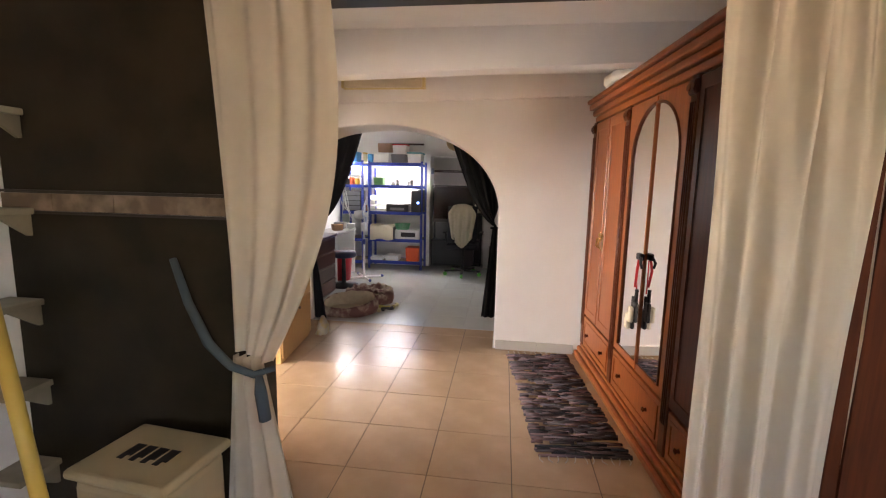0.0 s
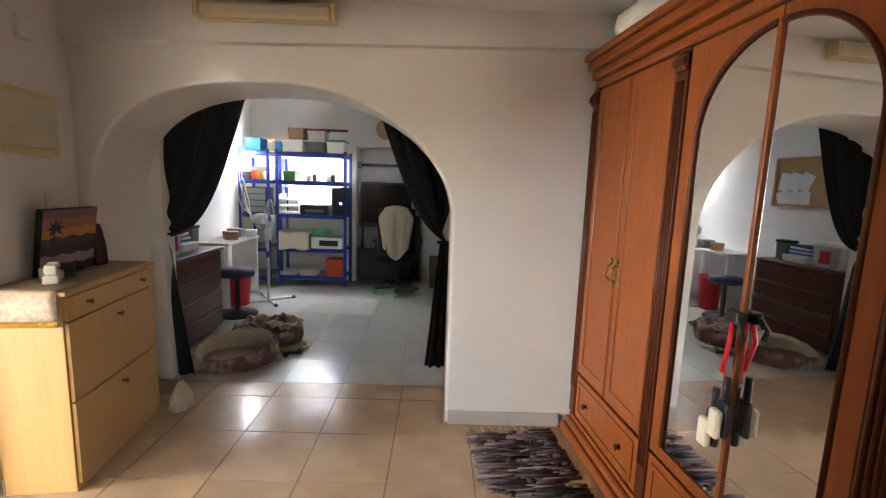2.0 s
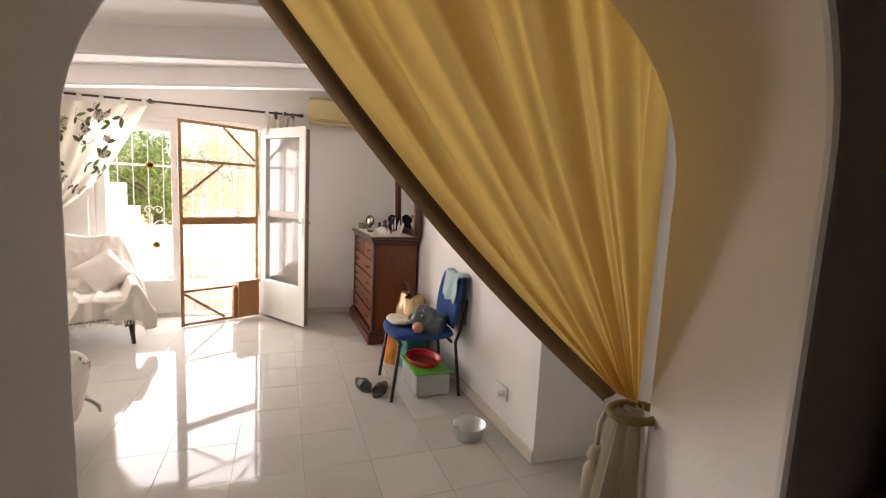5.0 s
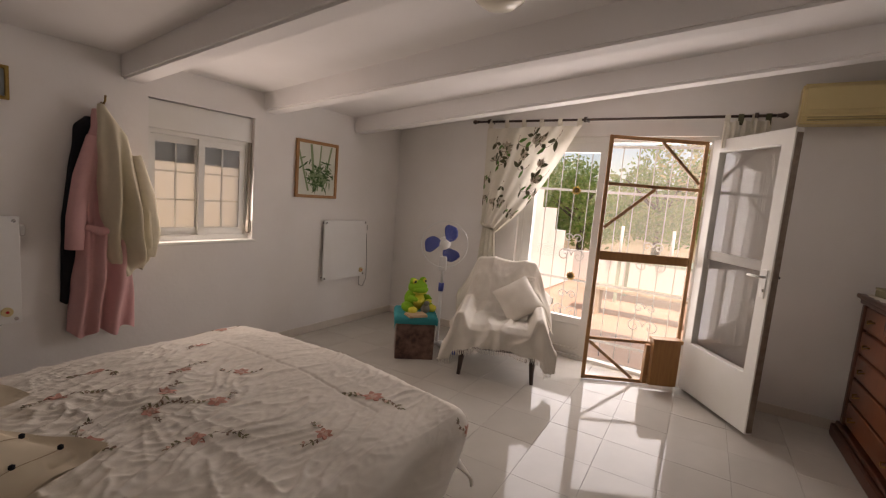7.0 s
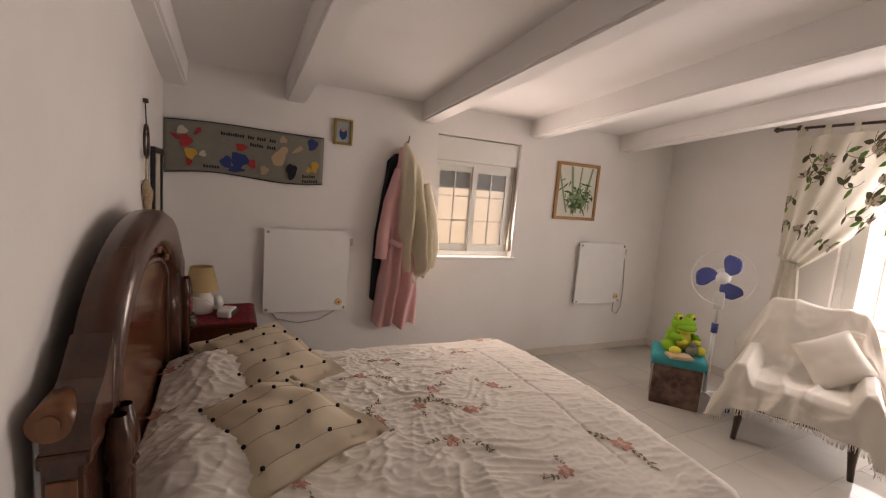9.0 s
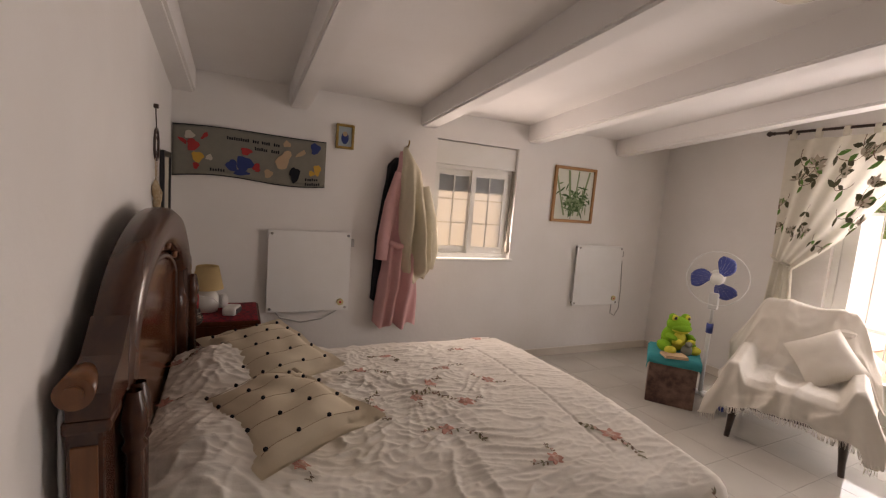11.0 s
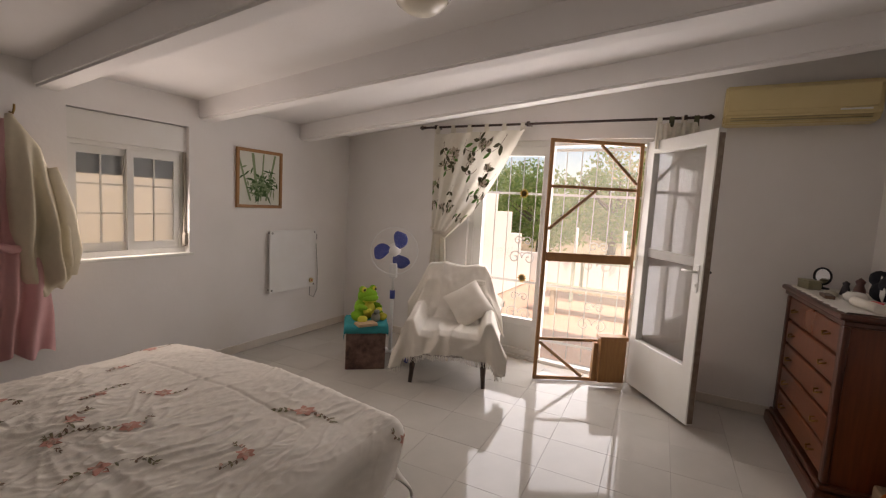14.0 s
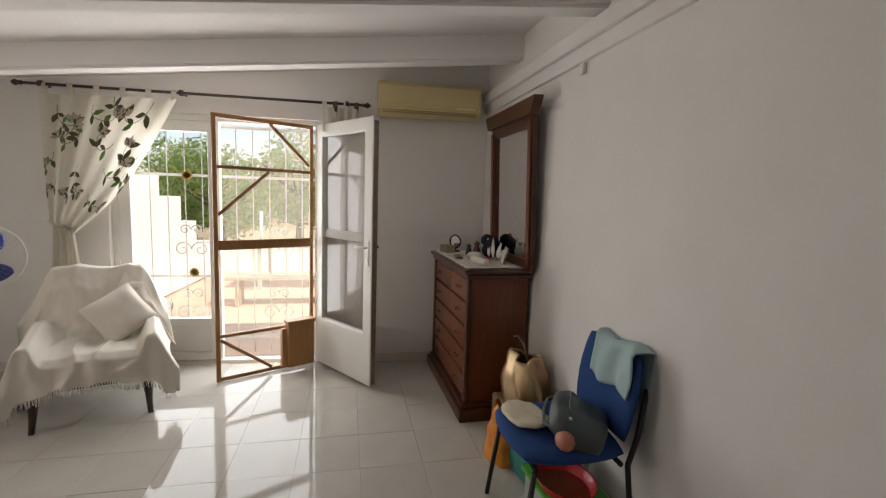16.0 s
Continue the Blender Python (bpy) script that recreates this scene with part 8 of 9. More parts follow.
for j in range(4):
    rx, ry = 0.10 + 0.008 * j, 0.07 + 0.006 * j
    tube(bm, [(rx * math.copysign(abs(math.cos(a)) ** 0.5, math.cos(a)), ry * math.copysign(abs(math.sin(a)) ** 0.5, math.sin(a)), 0.008 + 0.03 * j) for a in [k * math.pi / 14 for k in range(28)]], 0.006, 5, True)
for k in range(28):
    a = k * math.pi / 14
    c, s = math.copysign(abs(math.cos(a)) ** 0.5, math.cos(a)), math.copysign(abs(math.sin(a)) ** 0.5, math.sin(a))
    tube(bm, [(0.10 * c, 0.07 * s, 0.005), (0.124 * c, 0.088 * s, 0.10)], 0.005, 4)
box(bm, -0.09, 0.09, -0.06, 0.06, 0.0, 0.006)
part("weave", bm, PALE_GREEN, bk_)
mw = thing("grey_console", pose(-0.62, 8.28, z + 0.001), "white device with a dark window on the rack", "device")
bm = bmesh.new()
box(bm, -0.21, 0.21, -0.15, 0.15, 0, 0.155, 0.008)
part("case", bm, WHITE_PLASTIC, mw)
bm = bmesh.new()
box(bm, -0.10, 0.15, -0.156, -0.149, 0.04, 0.115, 0.003)
part("window", bm, BLACK, mw)
# bottom shelf
z = SH[0]
for x, w_, h_ in ((-1.15, 0.22, 0.05), (-0.88, 0.24, 0.09)):
    crate("flat_box", x, 8.26, z, w_, 0.25, h_, WHITE_PLASTIC, "flat white box on the bottom shelf")
crate("red_tub", -0.52, 8.24, z, 0.24, 0.24, 0.24, ORANGE_P, "orange-red plastic tub on the bottom shelf", None, "tub")
bm = bmesh.new()
for k, (dx_, dz_) in enumerate(((0.0, 0.0), (0.05, 0.03), (-0.06, -0.02), (0.03, -0.05))):
    tube(bm, [(-1.72, 8.02 + 0.01 * k, 1.7 - 0.3 * k), (-1.70 + dx_, 7.98, 1.4 + dz_), (-1.64 + dx_, 7.99, 1.1 + dz_), (-1.58, 8.0, 0.95 - dz_), (-1.5 + dx_, 7.99, 0.8)], 0.005, 5)
tagged(part("loose_cables", bm, WHITE_PLASTIC), "loose white cables hanging from the rack", "cable")

# desk, stool, red bin, standing fan
dk = thing("desk", pose(-1.50, 7.35, 0), "small white desk against the side wall", "desk")
bm = bmesh.new()
box(bm, -0.24, 0.12, -0.42, 0.42, 0.70, 0.73, 0.004)
part("top", bm, plain("grey_white_laminate", (0.5, 0.49, 0.46), 0.5), dk)
for y in (-0.40, 0.39):
    bm = bmesh.new()
    box(bm, -0.22, 0.10, y, y + 0.02, 0, 0.699)
    part("side", bm, WHITE_PAINT, dk)
for k, (x, y, s) in enumerate(((-1.55, 7.5, 0.13), (-1.42, 7.62, 0.10), (-1.5, 7.25, 0.12))):
    crate("desk_clutter", x, y, 0.731, s * 1.3, s, s * 0.8, (GREY_P, WHITE_PLASTIC, CARD)[k], "small thing on the white desk", None, "clutter", 20 * k)
stl = thing("stool", pose(-1.22, 6.75, 0), "round dark blue stool on a single column", "stool")
bm = bmesh.new()
lathe(bm, [(0, 0.42), (0.17, 0.42), (0.18, 0.45), (0.17, 0.49), (0, 0.50)], seg=24)
part("seat", bm, plain("dark_blue_vinyl", (0.02, 0.025, 0.07), 0.5), stl)
bm = bmesh.new()
lathe(bm, [(0, 0.0), (0.20, 0.0), (0.20, 0.02), (0.03, 0.05), (0.025, 0.42)], seg=20)
part("column", bm, BLACK, stl)
bin_ = thing("waste_bin", pose(-1.38, 7.15, 0), "red waste bin lined with a bag", "bin")
bm = bmesh.new()
lathe(bm, [(0, 0), (0.11, 0), (0.14, 0.40), (0.146, 0.42), (0.138, 0.41), (0.11, 0.01), (0, 0.01)], seg=22)
part("bucket", bm, RED_PLASTIC, bin_)
pedestal_fan(pose(-1.10, 7.3, 0, 0, 0, -10), "white standing fan turned aside before the racks", 20, plain("pale_blue_plastic", (0.35, 0.42, 0.60), 0.3), 0.98)

# chest of drawers
CHEST_WOOD = material("polished_brown_wood", (0.11, 0.035, 0.022), 0.28, second=(0.07, 0.022, 0.015), scale=8, mix=0.6, stretch=(5, 0.6, 5))
cs = thing("chest_of_drawers", pose(-1.72, 5.92, 0), "dark brown chest of four wide drawers", "chest of drawers")
bm = bmesh.new()
box(bm, 0, 0.52, -0.42, 0.42, 0.03, 0.76, 0.005)
part("body", bm, CHEST_WOOD, cs)
bm = bmesh.new()
box(bm, 0, 0.56, -0.44, 0.44, 0.761, 0.79, 0.010)
part("top", bm, CHEST_WOOD, cs)
for k in range(4):
    bm = bmesh.new()
    z0 = 0.05 + 0.178 * k
    box(bm, 0.521, 0.541, -0.41, 0.41, z0, z0 + 0.168, 0.006)
    d = part("drawer", bm, CHEST_WOOD, cs)
    bm = bmesh.new()
    box(bm, 0.541, 0.549, -0.40, 0.40, z0 + 0.150, z0 + 0.160, 0.002)
    part("grip", bm, plain("bronze_strip", (0.22, 0.15, 0.10), 0.3, 0.8), d)
crate("clear_box", -1.36, 5.68, 0.791, 0.24, 0.26, 0.24, plain("frosted_box", (0.55, 0.56, 0.55), 0.4), "frosted plastic box with a red label", WHITE_PLASTIC)
bm = bmesh.new()
box(bm, 0, 0.003, -0.05, 0.05, 0, 0.12)
tagged(part("red_label", bm, DARK_RED, m=pose(-1.232, 5.68, 0.84)), "red label stuck on the plastic box", "label")
crate("white_tray", -1.42, 6.02, 0.791, 0.30, 0.26, 0.07, WHITE_PLASTIC, "low white tray on the chest")
for k in range(5):
    bm = bmesh.new()
    box(bm, -0.09, 0.09, -0.12, 0.12, 0, 0.018, 0.003)
    tagged(part("folder", bm, (CYAN, WHITE_PLASTIC, GREY_P, WHITE_PLASTIC, NAVY)[k], m=pose(-1.44, 6.02, 0.866 + 0.019 * k, 0, 0, 7 * k - 12)), "folder in a loose pile on the chest", "folder")
crate("kettle", -1.42, 6.24, 0.791, 0.13, 0.13, 0.20, GREY_P, "dark grey jug on the chest", BLACK, "jug")
# cork board above
cb = thing("cork_board", pose(-1.75, 6.35, 1.35), "framed cork board with pinned papers", "board")
bm = bmesh.new()
box(bm, 0.0, 0.012, -0.42, 0.42, 0, 0.50)
part("cork", bm, plain("cork", (0.42, 0.26, 0.13), 0.9), cb)
bm = bmesh.new()
rects(bm, -0.44, 0.44, -0.02, 0.52, [(-0.41, 0.41, 0.01, 0.49)], 0.0, 0.022, "x")
part("frame", bm, OAK, cb)
for k in range(6):
    bm = bmesh.new()
    box(bm, 0.013, 0.015, -0.07, 0.07, -0.10, 0.10, m=pose(0, 0.30 - 0.12 * (k % 3), 0.05 + 0.2 * (k // 3), 9 * k - 20))
    part("paper", bm, plain("pinned_paper", (0.70, 0.70, 0.68), 0.8), cb)

# dog beds and toys
DOG = cloth("floral_dog_bed", (0.50, 0.42, 0.32), second=(0.16, 0.08, 0.07), scale=11, mix=0.9, through_light=0)
FLEECE = cloth("tan_fleece", (0.40, 0.32, 0.22), second=(0.32, 0.25, 0.17), scale=20, mix=0.6, through_light=0, bump=0.6, bump_scale=200)
def dog_bed(m, rx, ry, h, label, seed):
    t_ = thing("dog_bed", m, label, "dog bed", "dog beds")
    def rim(u, v):
        a = u * 2 * math.pi
        hh = h * (0.75 + 0.25 * math.sin(a + 0.6)) * (1 + 0.1 * noise.noise(Vector((math.cos(a) * 2, math.sin(a) * 2, seed))))
        prof = [(1.0, 0.0), (1.06, 0.35), (1.04, 0.8), (0.95, 1.0), (0.84, 0.85), (0.78, 0.4), (0.76, 0.15)]
        k = v * (len(prof) - 1)
        i = min(int(k), len(prof) - 2)
        f = k - i
        r = prof[i][0] * (1 - f) + prof[i + 1][0] * f
        zz = prof[i][1] * (1 - f) + prof[i + 1][1] * f
        wob = 1 + 0.03 * math.sin(a * 5 + seed)
        return (rx * r * wob * math.cos(a), ry * r * wob * math.sin(a), hh * zz + 0.004)
    bm = bmesh.new()
    sheet(bm, 48, 18, rim, wrap=True)
    for f in bm.faces:
        f.material_index = 1 if math.hypot(f.calc_center_median().x / rx, f.calc_center_median().y / ry) < 0.93 else 0
    part("rim", bm, [DOG, FLEECE], t_, smooth=True)
    bm = bmesh.new()
    sheet(bm, 32, 6, lambda u, v: (rx * 0.82 * v * math.cos(u * 2 * math.pi), ry * 0.82 * v * math.sin(u * 2 * math.pi), 0.05 + 0.02 * noise.noise(Vector((u * 6, v * 4, seed)))), wrap=True)
    part("cushion", bm, FLEECE, t_, smooth=True)
dog_bed(pose(-0.70, 5.52, 0, 0, 0, 20), 0.30, 0.24, 0.20, "round dog bed with a pale floral rim and tan fleece", 2)
dog_bed(pose(-0.62, 6.06, 0, 0, 0, -30), 0.30, 0.24, 0.17, "floral dog bed with a rumpled blanket", 6)
bm = bmesh.new()
def blk(u, v):
    p = Vector((u * 3, v * 3, 7))
    return (-0.26 + 0.5 * u, -0.22 + 0.42 * v, 0.12 + 0.07 * noise.noise(p * 1.5) + 0.04 * noise.noise(p * 4))
sheet(bm, 24, 24, blk)
tagged(solid(part("dog_blanket", bm, DOG, m=pose(-0.62, 6.06, 0.02)), 0.012, 0), "rumpled patterned blanket in the dog bed", "blanket")
for k, (x, y, c) in enumerate(((-0.36, 5.72, (0.45, 0.40, 0.10)), (-0.30, 5.66, (0.03, 0.03, 0.03)), (-0.24, 5.80, (0.55, 0.50, 0.25)), (-0.40, 5.62, (0.40, 0.33, 0.2)))):
    bm = bmesh.new()
    tube(bm, [(-0.06, 0, 0.022), (-0.02, 0.015, 0.028), (0.03, -0.01, 0.025), (0.07, 0.01, 0.02)], [0.028, 0.014, 0.016, 0.026], 8)
    tagged(part("dog_toy", bm, plain("toy_cloth_%s" % "abcd"[k], c, 0.8), m=pose(x, y, 0, 0, 0, 40 * k)), "small chewed dog toy on the floor", "toy", "dog toys")

# television on its stand
tv = thing("television", pose(0.12, 8.62, 0), "large black television on a dark stand in the niche", "television")
bm = bmesh.new()
box(bm, -0.37, 0.37, -0.20, 0.16, 0.06, 0.50, 0.008)
part("stand", bm, BLACK, tv)
bm = bmesh.new()
box(bm, -0.30, 0.30, -0.12, 0.12, 0.501, 0.80, 0.008)
part("lower_case", bm, GREY_P, tv)
bm = bmesh.new()
box(bm, -0.37, 0.37, -0.12, 0.02, 0.80, 1.44, 0.012)
part("case", bm, BLACK, tv)
bm = bmesh.new()
box(bm, -0.34, 0.34, -0.127, -0.121, 0.86, 1.41, 0.002)
part("screen", bm, plain("dark_screen_glass", (0.012, 0.012, 0.014), 0.15), tv)
# office chair with a towel
oc = thing("office_chair", pose(0.36, 7.92, 0, 0, 0, 180), "black swivel office chair with green-tipped castors", "office chair")
for k in range(5):
    a = k * 72
    bm = bmesh.new()
    box(bm, 0.02, 0.30, -0.022, 0.022, 0.06, 0.09, 0.008)
    lg = part("spoke", bm, BLACK, oc, m=pose(0, 0, 0, 0, 0, a + 20))
    bm = bmesh.new()
    tube(bm, [(0.29, -0.02, 0.03), (0.29, 0.02, 0.03)], 0.03, 12)
    cst = part("castor", bm, GREEN_PLASTIC, lg, "green castor")
bm = bmesh.new()
tube(bm, [(0, 0, 0.07), (0, 0, 0.44)], 0.025, 12)
part("column", bm, BLACK, oc)
bm = bmesh.new()
box(bm, -0.25, 0.25, -0.24, 0.24, 0.44, 0.53, 0.03, 3)
part("seat", bm, BLACK_CLOTH, oc)
bm = bmesh.new()
box(bm, -0.23, 0.23, 0.20, 0.27, 0.55, 1.13, 0.03, 3, m=pose(0, 0, 0))
part("backrest", bm, BLACK_CLOTH, oc)
for s in (-1, 1):
    bm = bmesh.new()
    tube(bm, [(s * 0.27, 0.0, 0.50), (s * 0.29, 0.0, 0.68)], 0.014, 8)
    box(bm, s * 0.29 - 0.03, s * 0.29 + 0.03, -0.13, 0.13, 0.68, 0.71, 0.01)
    part("armrest", bm, BLACK, oc)
bm = bmesh.new()
def tow(u, v):
    s = v * 0.95
    wid = 0.30
    if s < 0.25:
        return (0.36 + (u - 0.5) * wid, 7.70 - 0.0 + 0.10 - 0.10, 0.95 + s * 0.8)
    k = s - 0.25
    c_ = 2 * u - 1
    wid = 0.27 + 0.16 * min(1, k / 0.12) - 0.20 * max(0, k - 0.12)
    return (0.36 + (u - 0.5) * wid, 7.615 - 0.028 * math.sin(u * 19 + v * 2) * min(1, k * 5) + 0.05 * c_ * c_ * k, 1.165 - 0.09 * c_ * c_ * min(1, 0.3 + k * 4) - k * (0.98 - 0.35 * abs(c_) ** 1.5))
sheet(bm, 26, 30, tow)
tagged(solid(part("towel", bm, CREAM_TOWEL), 0.012, 0), "cream towel hung over the office chair", "towel")
# wall clock, bar on the wall, ceiling fan
wc_ = thing("wall_clock", pose(0.12, 8.55, 2.17), "round tan wall clock above the niche", "clock")
bm = bmesh.new()
lathe(bm, [(0, 0), (0.14, 0.0), (0.145, 0.02), (0.125, 0.03), (0.12, 0.022), (0, 0.022)], (0, 0, 0), 28, pose(0, 0, 0, 90))
part("face", bm, plain("tan_wood_face", (0.50, 0.38, 0.22), 0.5), wc_)
for a, ln in ((40, 0.06), (150, 0.09)):
    bm = bmesh.new()
    box(bm, -0.004, 0.004, -0.028, -0.024, 0, ln)
    part("pointer", bm, BLACK, wc_, m=pose(0, 0, 0, 0, a))
wr = thing("wall_bar", pose(0.10, 8.64, 1.68), "long dark wooden bar with metal ends across the niche", "bar")
bm = bmesh.new()
box(bm, -0.36, 0.42, -0.02, 0.02, -0.02, 0.02, 0.006)
part("bar", bm, DARK_WOOD, wr)
bm = bmesh.new()
box(bm, -0.40, -0.34, -0.03, 0.03, -0.05, 0.05, 0.006)
box(bm, -0.20, 0.36, -0.028, -0.021, -0.006, 0.006)
part("fitting", bm, CHROME, wr)
cfan = thing("ceiling_fan", pose(0.21, 7.4, 2.62), "five-bladed ceiling fan with a glass lamp", "ceiling fan")
bm = bmesh.new()
lathe(bm, [(0, 0.10), (0.06, 0.10), (0.05, 0.06), (0.015, 0.05), (0.015, -0.05), (0.015, -0.14), (0.09, -0.16), (0.10, -0.22), (0.06, -0.25), (0, -0.25)], seg=22)
part("motor", bm, BRASS, cfan)
for k in range(5):
    bm = bmesh.new()
    box(bm, 0.16, 0.56, -0.06, 0.06, -0.203, -0.195, 0.003, m=pose(0, 0, 0, 8))
    box(bm, 0.08, 0.18, -0.015, 0.015, -0.205, -0.195)
    part("blade", bm, DARK_WOOD, cfan, m=pose(0, 0, 0, 0, 0, 72 * k + 15))
bm = bmesh.new()
lathe(bm, [(0.05, -0.25), (0.10, -0.29), (0.11, -0.35), (0.07, -0.39), (0, -0.40)], seg=22)
part("lamp_bowl", bm, plain("opal_bowl", (0.72, 0.70, 0.66), 0.25), cfan, smooth=True)
# grey box, drums and a dark cupboard by the far side
crate("speaker_box", 0.92, 8.35, 0, 0.30, 0.28, 0.42, plain("brown_grey_board", (0.13, 0.10, 0.08), 0.6), "brown-grey speaker box on the floor", None, "speaker")
dcab = thing("dark_cupboard", pose(1.62, 8.10, 0), "tall dark brown cupboard in the corner", "cupboard")
bm = bmesh.new()
box(bm, -0.30, 0.34, -0.40, 0.40, 0, 1.05, 0.006)
part("body", bm, DARK_WOOD, dcab)
bm = bmesh.new()
box(bm, -0.318, -0.301, -0.38, 0.38, 0.06, 1.0, 0.005)
part("door", bm, DARK_WOOD, dcab)
for k, z0 in enumerate((0.0, 0.33)):
    dr2 = thing("drum", pose(1.30, 7.2, z0), "round container stacked beside the cupboard", "container", "stacked containers")
    bm = bmesh.new()
    lathe(bm, [(0, 0), (0.15, 0), (0.16, 0.02), (0.16, 0.29), (0.165, 0.31), (0, 0.325)], seg=24)
    part("shell", bm, (plain("grey_green_drum", (0.16, 0.17, 0.15), 0.5), plain("terracotta_drum", (0.28, 0.11, 0.06), 0.6))[k], dr2)

tvc = thing("media_cabinet", pose(0.18, 8.82, 0), "black open-fronted cabinet standing in the niche", "cabinet")
for nm, x0, x1, z0, z1, y0, y1 in (("side", -0.43, -0.40, 0, 0.92, -0.11, 0.11), ("side", 0.40, 0.43, 0, 0.92, -0.11, 0.11), ("top", -0.43, 0.43, 0.921, 0.95, -0.115, 0.11), ("back", -0.398, 0.398, 0.03, 0.92, 0.09, 0.105), ("shelf", -0.398, 0.398, 0.45, 0.475, -0.1, 0.088), ("bottom", -0.398, 0.398, 0.0, 0.03, -0.1, 0.11)):
    bm = bmesh.new()
    box(bm, x0, x1, y0, y1, z0, z1, 0.003)
    part(nm, bm, BLACK, tvc)

# ---- terrace seen through the door ----
TERR = material("terracotta_paving", (0.60, 0.38, 0.28), 0.7, second=(0.66, 0.47, 0.36), scale=3, mix=0.6, bump=0.2)
WHITEWASH = material("whitewashed_wall", (0.82, 0.80, 0.76), 0.9, second=(0.74, 0.71, 0.66), scale=2, mix=0.4, bump=0.4, bump_scale=20)
GRAVEL = material("dry_ground", (0.48, 0.38, 0.26), 0.95, second=(0.38, 0.30, 0.19), scale=2, mix=0.7, bump=0.5)
bpy.data.objects["ground"].data.materials[0] = GRAVEL
bm = bmesh.new()
box(bm, -11.0, -6.15, -3.2, 7.0, -0.12, -0.03)
structure("pavement", bm, TERR, "terracotta paved terrace outside the door", "pavement")
bm = bmesh.new()
prism(bm, [(-6.3, 0), (-10.6, 0), (-10.6, 0.55), (-9.9, 0.55), (-9.9, 1.0), (-9.3, 1.0), (-9.3, 1.4), (-8.6, 1.4), (-8.6, 1.68), (-7.9, 1.68), (-7.9, 2.05), (-6.3, 2.05)], 0.2, 0.4)
structure("wall_terrace", bm, WHITEWASH, "stepped whitewashed terrace wall", "wall")
bm = bmesh.new()
box(bm, -11.2, -11.0, -3.2, 7.0, -0.1, 0.55, 0.01)
structure("wall_terrace_low", bm, WHITEWASH, "low whitewashed wall at the terrace edge", "wall")
bm = bmesh.new()
box(bm, -7.5, 1.0, -3.2, -3.0, -0.1, 2.6)
structure("wall_neighbour", bm, plain("cream_render", (0.70, 0.60, 0.44), 0.9), "sunlit cream wall beyond the window", "wall")
# iron grille just outside
IRON = plain("white_painted_iron", (0.62, 0.60, 0.56), 0.5)
gr = thing("iron_grille", pose(-6.32, 0, 0), "white painted wrought-iron grille with scrolls", "grille")
for z in (0.12, 0.70, 1.62, 2.06):
    bm = bmesh.new()
    box(bm, -0.006, 0.006, 1.1, 2.9, z - 0.012, z + 0.012)
    part("rail", bm, IRON, gr)
for k in range(13):
    y = 1.14 + k * 0.145
    bm = bmesh.new()
    tube(bm, [(0, y, -0.03), (0, y, 2.08)], 0.005, 6)
    part("bar", bm, IRON, gr)
def scroll(y, z, s, r):
    bm = bmesh.new()
    pts = []
    for k in range(26):
        a = k * 0.33
        rr = r * (1 - k / 30)
        pts.append((0.012, y + s * (r - rr * math.cos(a)), z + rr * math.sin(a)))
    tube(bm, pts, 0.006, 6)
    part("scroll", bm, IRON, gr)
for y in (1.62, 2.38):
    for z0 in (0.36, 0.95):
        for s in (-1, 1):
            scroll(y, z0, s, 0.075)
            scroll(y, z0 + 0.18, s, 0.05)
for y, z in ((1.60, 1.62), (1.64, 0.74)):
    bm = bmesh.new()
    for k in range(10):
        leaf(bm, (0.02, y, z), 0.05, 0.03, k * 0.63, 0, "x")
    part("sunflower", bm, YELLOW, gr, "small yellow metal sunflower")
# table, benches, posts with chain
tb = thing("terrace_table", pose(-9.6, 2.2, -0.03), "pale green garden table on the terrace", "table")
bm = bmesh.new()
box(bm, -0.45, 0.45, -0.75, 0.75, 0.68, 0.72, 0.006)
part("tabletop", bm, plain("pale_green_paint", (0.42, 0.52, 0.42), 0.5), tb)
for x in (-0.38, 0.38):
    for y in (-0.66, 0.66):
        bm = bmesh.new()
        box(bm, x - 0.025, x + 0.025, y - 0.025, y + 0.025, 0, 0.679)
        part("leg", bm, plain("pale_green_leg", (0.42, 0.52, 0.42), 0.5), tb)
bn2 = thing("terrace_bench", pose(-8.3, 2.1, -0.03, 0, 0, 4), "low pale wooden bench on the terrace", "bench")
bm = bmesh.new()
box(bm, -0.18, 0.18, -0.75, 0.75, 0.36, 0.40, 0.006)
part("seat", bm, plain("bleached_wood", (0.52, 0.42, 0.30), 0.8), bn2)
for y in (-0.6, 0.6):
    bm = bmesh.new()
    box(bm, -0.15, 0.15, y - 0.03, y + 0.03, 0, 0.359)
    part("leg", bm, plain("bleached_leg", (0.45, 0.36, 0.26), 0.8), bn2)
for k in range(5):
    bm = bmesh.new()
    tube(bm, [(-10.9, 1.2 + 0.9 * k, 0.55), (-10.9, 1.2 + 0.9 * k, 1.15)], 0.03, 8)
    tagged(part("fence_post", bm, WHITEWASH), "white post on the terrace wall", "post", "terrace posts")


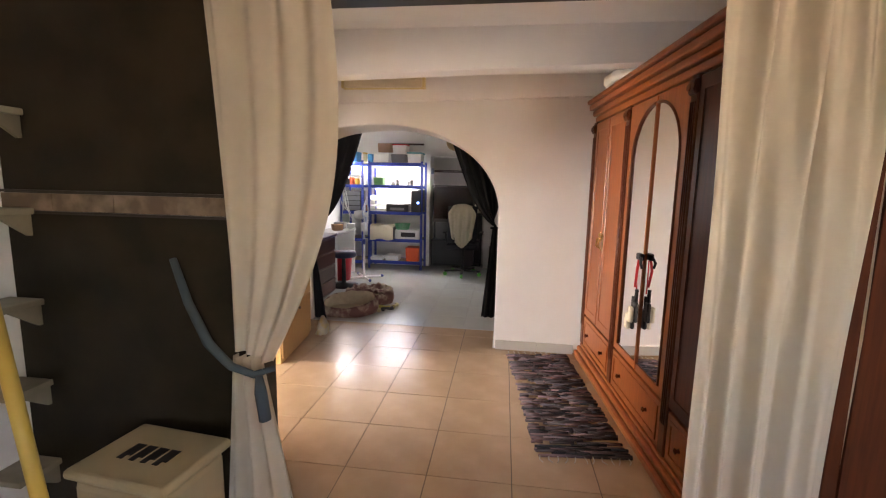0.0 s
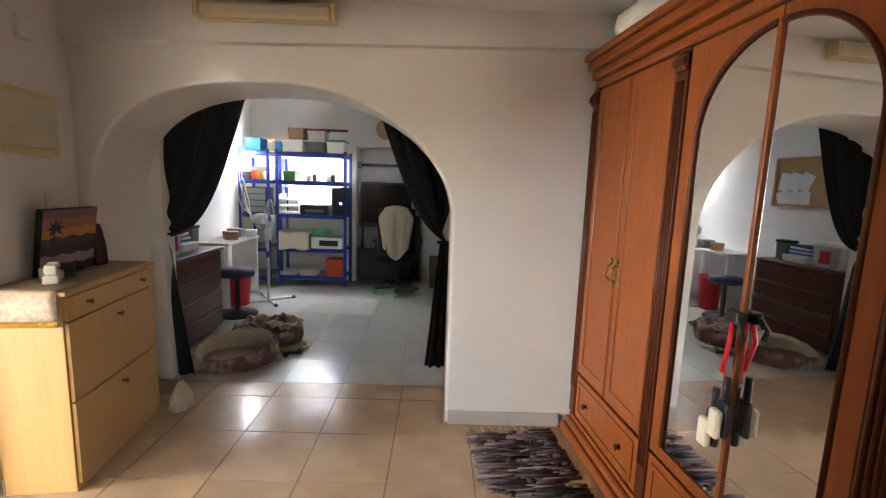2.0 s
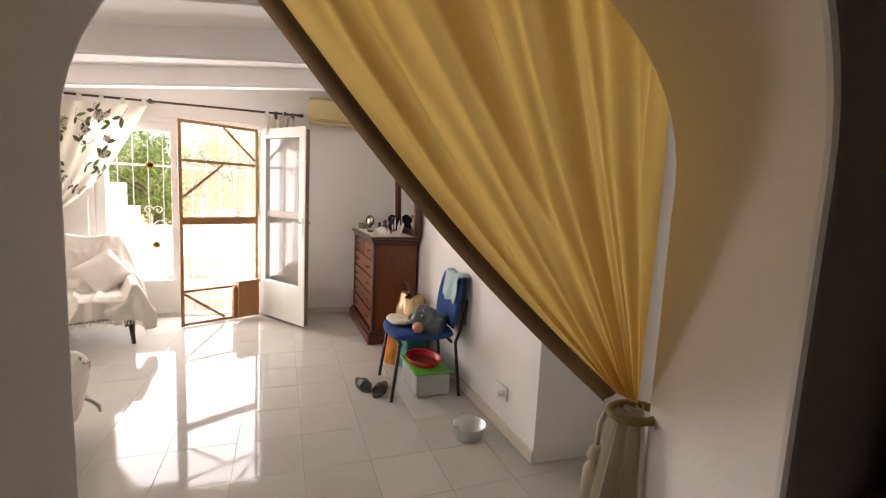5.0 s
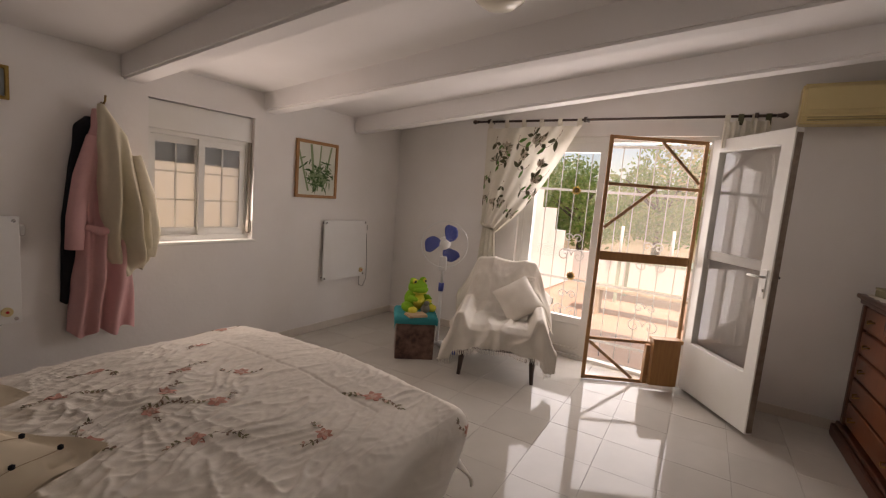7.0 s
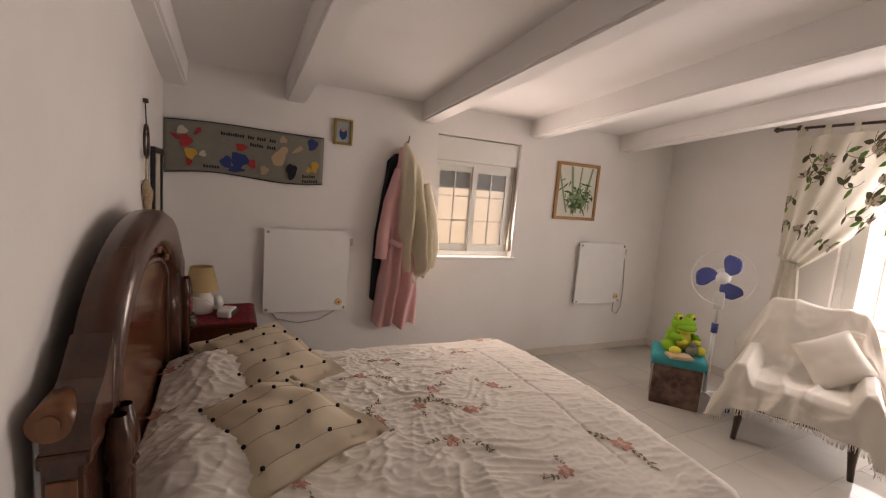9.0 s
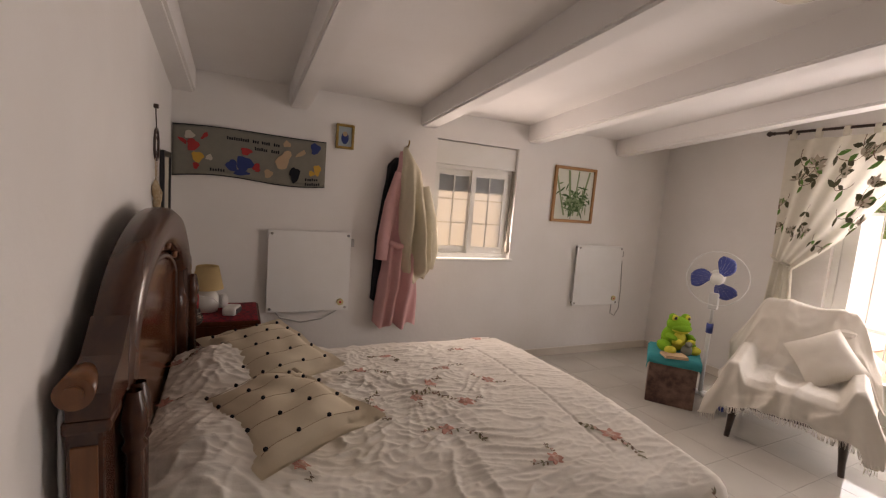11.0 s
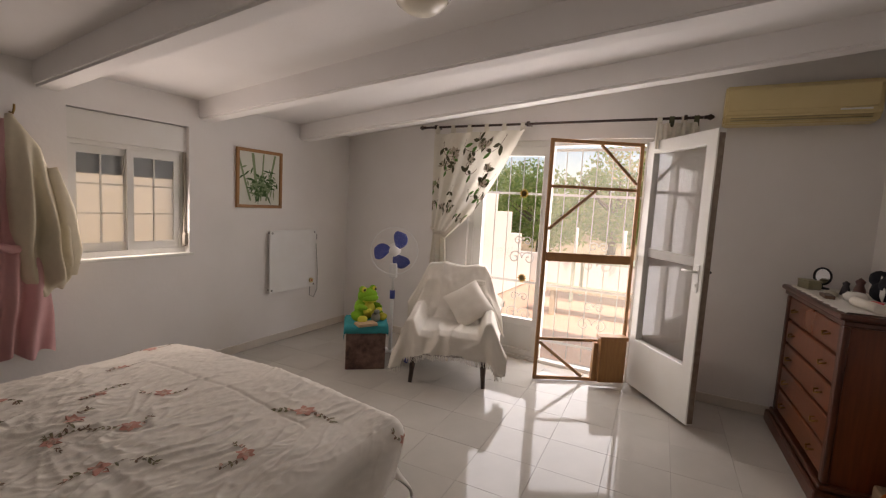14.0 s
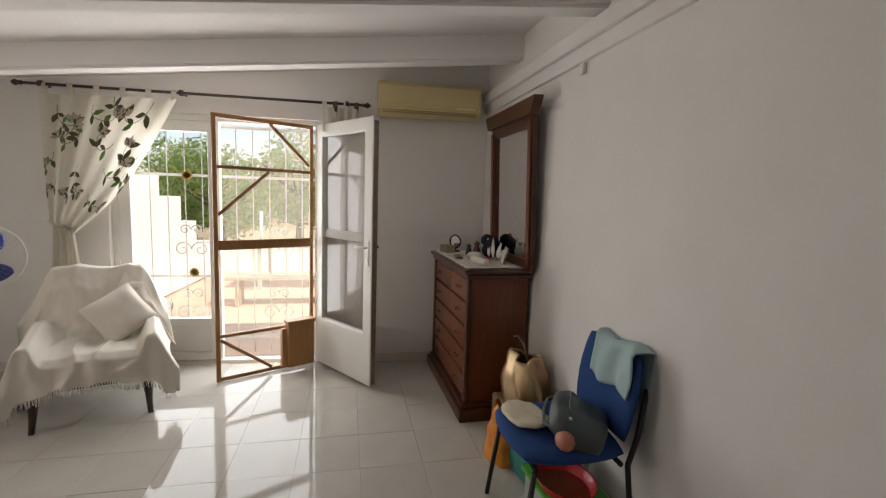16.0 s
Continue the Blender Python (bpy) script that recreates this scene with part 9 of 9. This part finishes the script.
def tree(x, y, h, r, n, seed, mats, label):
    rs = random.Random(seed)
    t_ = thing("tree", pose(x, y, -0.12), label, "tree", "trees beyond the terrace")
    bm = bmesh.new()
    tube(bm, [(0, 0, 0), (0.05, 0.03, h * 0.3), (0.0, 0.1, h * 0.55), (0.1, 0.1, h * 0.8)], [0.13, 0.10, 0.07, 0.03], 8)
    for k in range(7):
        a = k * 0.9 + rs.random()
        z0 = h * rs.uniform(0.3, 0.6)
        tube(bm, [(0, 0.05, z0), (r * 0.35 * math.cos(a), r * 0.35 * math.sin(a), z0 + h * 0.15), (r * 0.7 * math.cos(a), r * 0.7 * math.sin(a), z0 + h * 0.28)], [0.05, 0.035, 0.012], 6)
    part("trunk", bm, plain("grey_bark", (0.14, 0.11, 0.08), 0.9), t_)
    blobs = [(rs.uniform(-0.75, 0.75) * r, rs.uniform(-0.75, 0.75) * r, h * rs.uniform(0.38, 0.95), r * rs.uniform(0.25, 0.5)) for _ in range(16)]
    vs, fs, mi = [], [], []
    for k in range(n):
        bx_, by_, bz_, br_ = rs.choice(blobs)
        v = Vector((rs.gauss(0, 1), rs.gauss(0, 1), rs.gauss(0, 1))).normalized() * br_ * rs.uniform(0.5, 1.05)
        c = Vector((bx_, by_, bz_)) + v
        a1 = Vector((rs.gauss(0, 1), rs.gauss(0, 1), rs.gauss(0, 1))).normalized() * rs.uniform(0.05, 0.10)
        b1 = a1.orthogonal().normalized() * a1.length * 0.45
        i = len(vs)
        vs += [c - a1, c + b1, c + a1, c - b1]
        fs.append((i, i + 1, i + 2, i + 3))
        mi.append(rs.randrange(len(mats)))
    me = bpy.data.meshes.new("crown")
    me.from_pydata([tuple(v) for v in vs], [], fs)
    for m in mats:
        me.materials.append(m)
    me.polygons.foreach_set("material_index", mi)
    o = new("crown", me)
    o.parent = t_
LEAVES = [cloth("leaf_green", (0.32, 0.46, 0.15), through_light=0.55, bump=0), cloth("leaf_olive", (0.40, 0.46, 0.19), through_light=0.55, bump=0), cloth("leaf_deep", (0.20, 0.33, 0.10), through_light=0.55, bump=0)]
DRYLEAVES = [cloth("leaf_straw", (0.64, 0.56, 0.30), through_light=0.55, bump=0), cloth("leaf_khaki", (0.52, 0.48, 0.24), through_light=0.55, bump=0), cloth("leaf_sage", (0.40, 0.43, 0.20), through_light=0.55, bump=0)]
for k, (x, y, h, r) in enumerate(((-14.5, -0.6, 2.35, 1.5), (-15.0, 1.3, 3.1, 1.5), (-14.0, 3.6, 3.6, 2.0), (-14.5, 5.8, 3.4, 1.9), (-16.0, 8.2, 3.6, 2.2), (-17.0, -2.2, 3.0, 1.8))):
    tree(x, y, h, r, 5200, 40 + k, LEAVES if k < 2 or k == 5 else DRYLEAVES, "leafy garden tree in full sun" if k < 2 else "dry olive-green garden tree in full sun")
rs = random.Random(77)
vs, fs = [], []
for k in range(9000):
    an = rs.uniform(1.75, 4.4)
    d = rs.uniform(24, 42)
    c = Vector((d * math.cos(an), d * math.sin(an) + 2, abs(rs.gauss(0, 1.1)) + 0.2))
    a1 = Vector((rs.gauss(0, 1), rs.gauss(0, 1), rs.gauss(0, 1))).normalized() * rs.uniform(0.25, 0.5)
    b1 = a1.orthogonal().normalized() * a1.length * 0.6
    i = len(vs)
    vs += [tuple(c - a1), tuple(c + b1), tuple(c + a1), tuple(c - b1)]
    fs.append((i, i + 1, i + 2, i + 3))
me = bpy.data.meshes.new("far_hedge")
me.from_pydata(vs, [], fs)
me.materials.append(LEAVES[1])
tagged(new("far_hedge", me), "distant scrub and trees", "scrub", kind="stuff")

# ---- floor tiles ----
def tile_mesh(name, sx, sy, mat_, g=0.001):
    bm = bmesh.new()
    box(bm, g, sx - g, g, sy - g, -0.006, 0.0, 0.0007, 1)
    return mesh_of(name, bm, mat_)


def lay(floor, mat_, x0, x1, y0, y1, ox, oy, sx, sy, gap=0.001, turned=None):
    me = tile_mesh("tile", sx, sy, mat_, gap)
    cut = {}
    i0, i1 = math.floor((x0 - ox) / sx), math.ceil((x1 - ox) / sx)
    j0, j1 = math.floor((y0 - oy) / sy), math.ceil((y1 - oy) / sy)
    for i in range(i0, i1):
        for j in range(j0, j1):
            ax, bx_ = max(x0, ox + i * sx), min(x1, ox + (i + 1) * sx)
            ay, by_ = max(y0, oy + j * sy), min(y1, oy + (j + 1) * sy)
            if bx_ - ax < 0.02 or by_ - ay < 0.02:
                continue
            key = (round(bx_ - ax, 3), round(by_ - ay, 3))
            if key not in cut:
                cut[key] = me if key == (round(sx, 3), round(sy, 3)) else tile_mesh("tile", key[0], key[1], mat_, gap)
            o = new("tile", cut[key])
            o.parent = floor
            lie = pose(ax, ay, random.uniform(-0.0004, 0.0004), random.uniform(-0.06, 0.06), random.uniform(-0.06, 0.06))
            o.matrix_basis = turned @ lie if turned else lie


F = bpy.data.objects
lay(F["floor_hall"], BEIGE_TILE, -1.10, 2.30, 1.2, 5.18, 0.222, 4.535, 0.43, 0.425, 0.0025)
lay(F["floor_bedroom"], WHITE_TILE, -1.42, 3.32, -3.32, 2.35, 0, 0, 0.357, 0.347, 0.0007, pose(-4.61, 2.815, 0, 0, 0, 2.6))
lay(F["floor_back"], GREY_TILE, -1.75, 2.30, 5.18, 8.95, 0.2, 5.18, 0.42, 0.42)
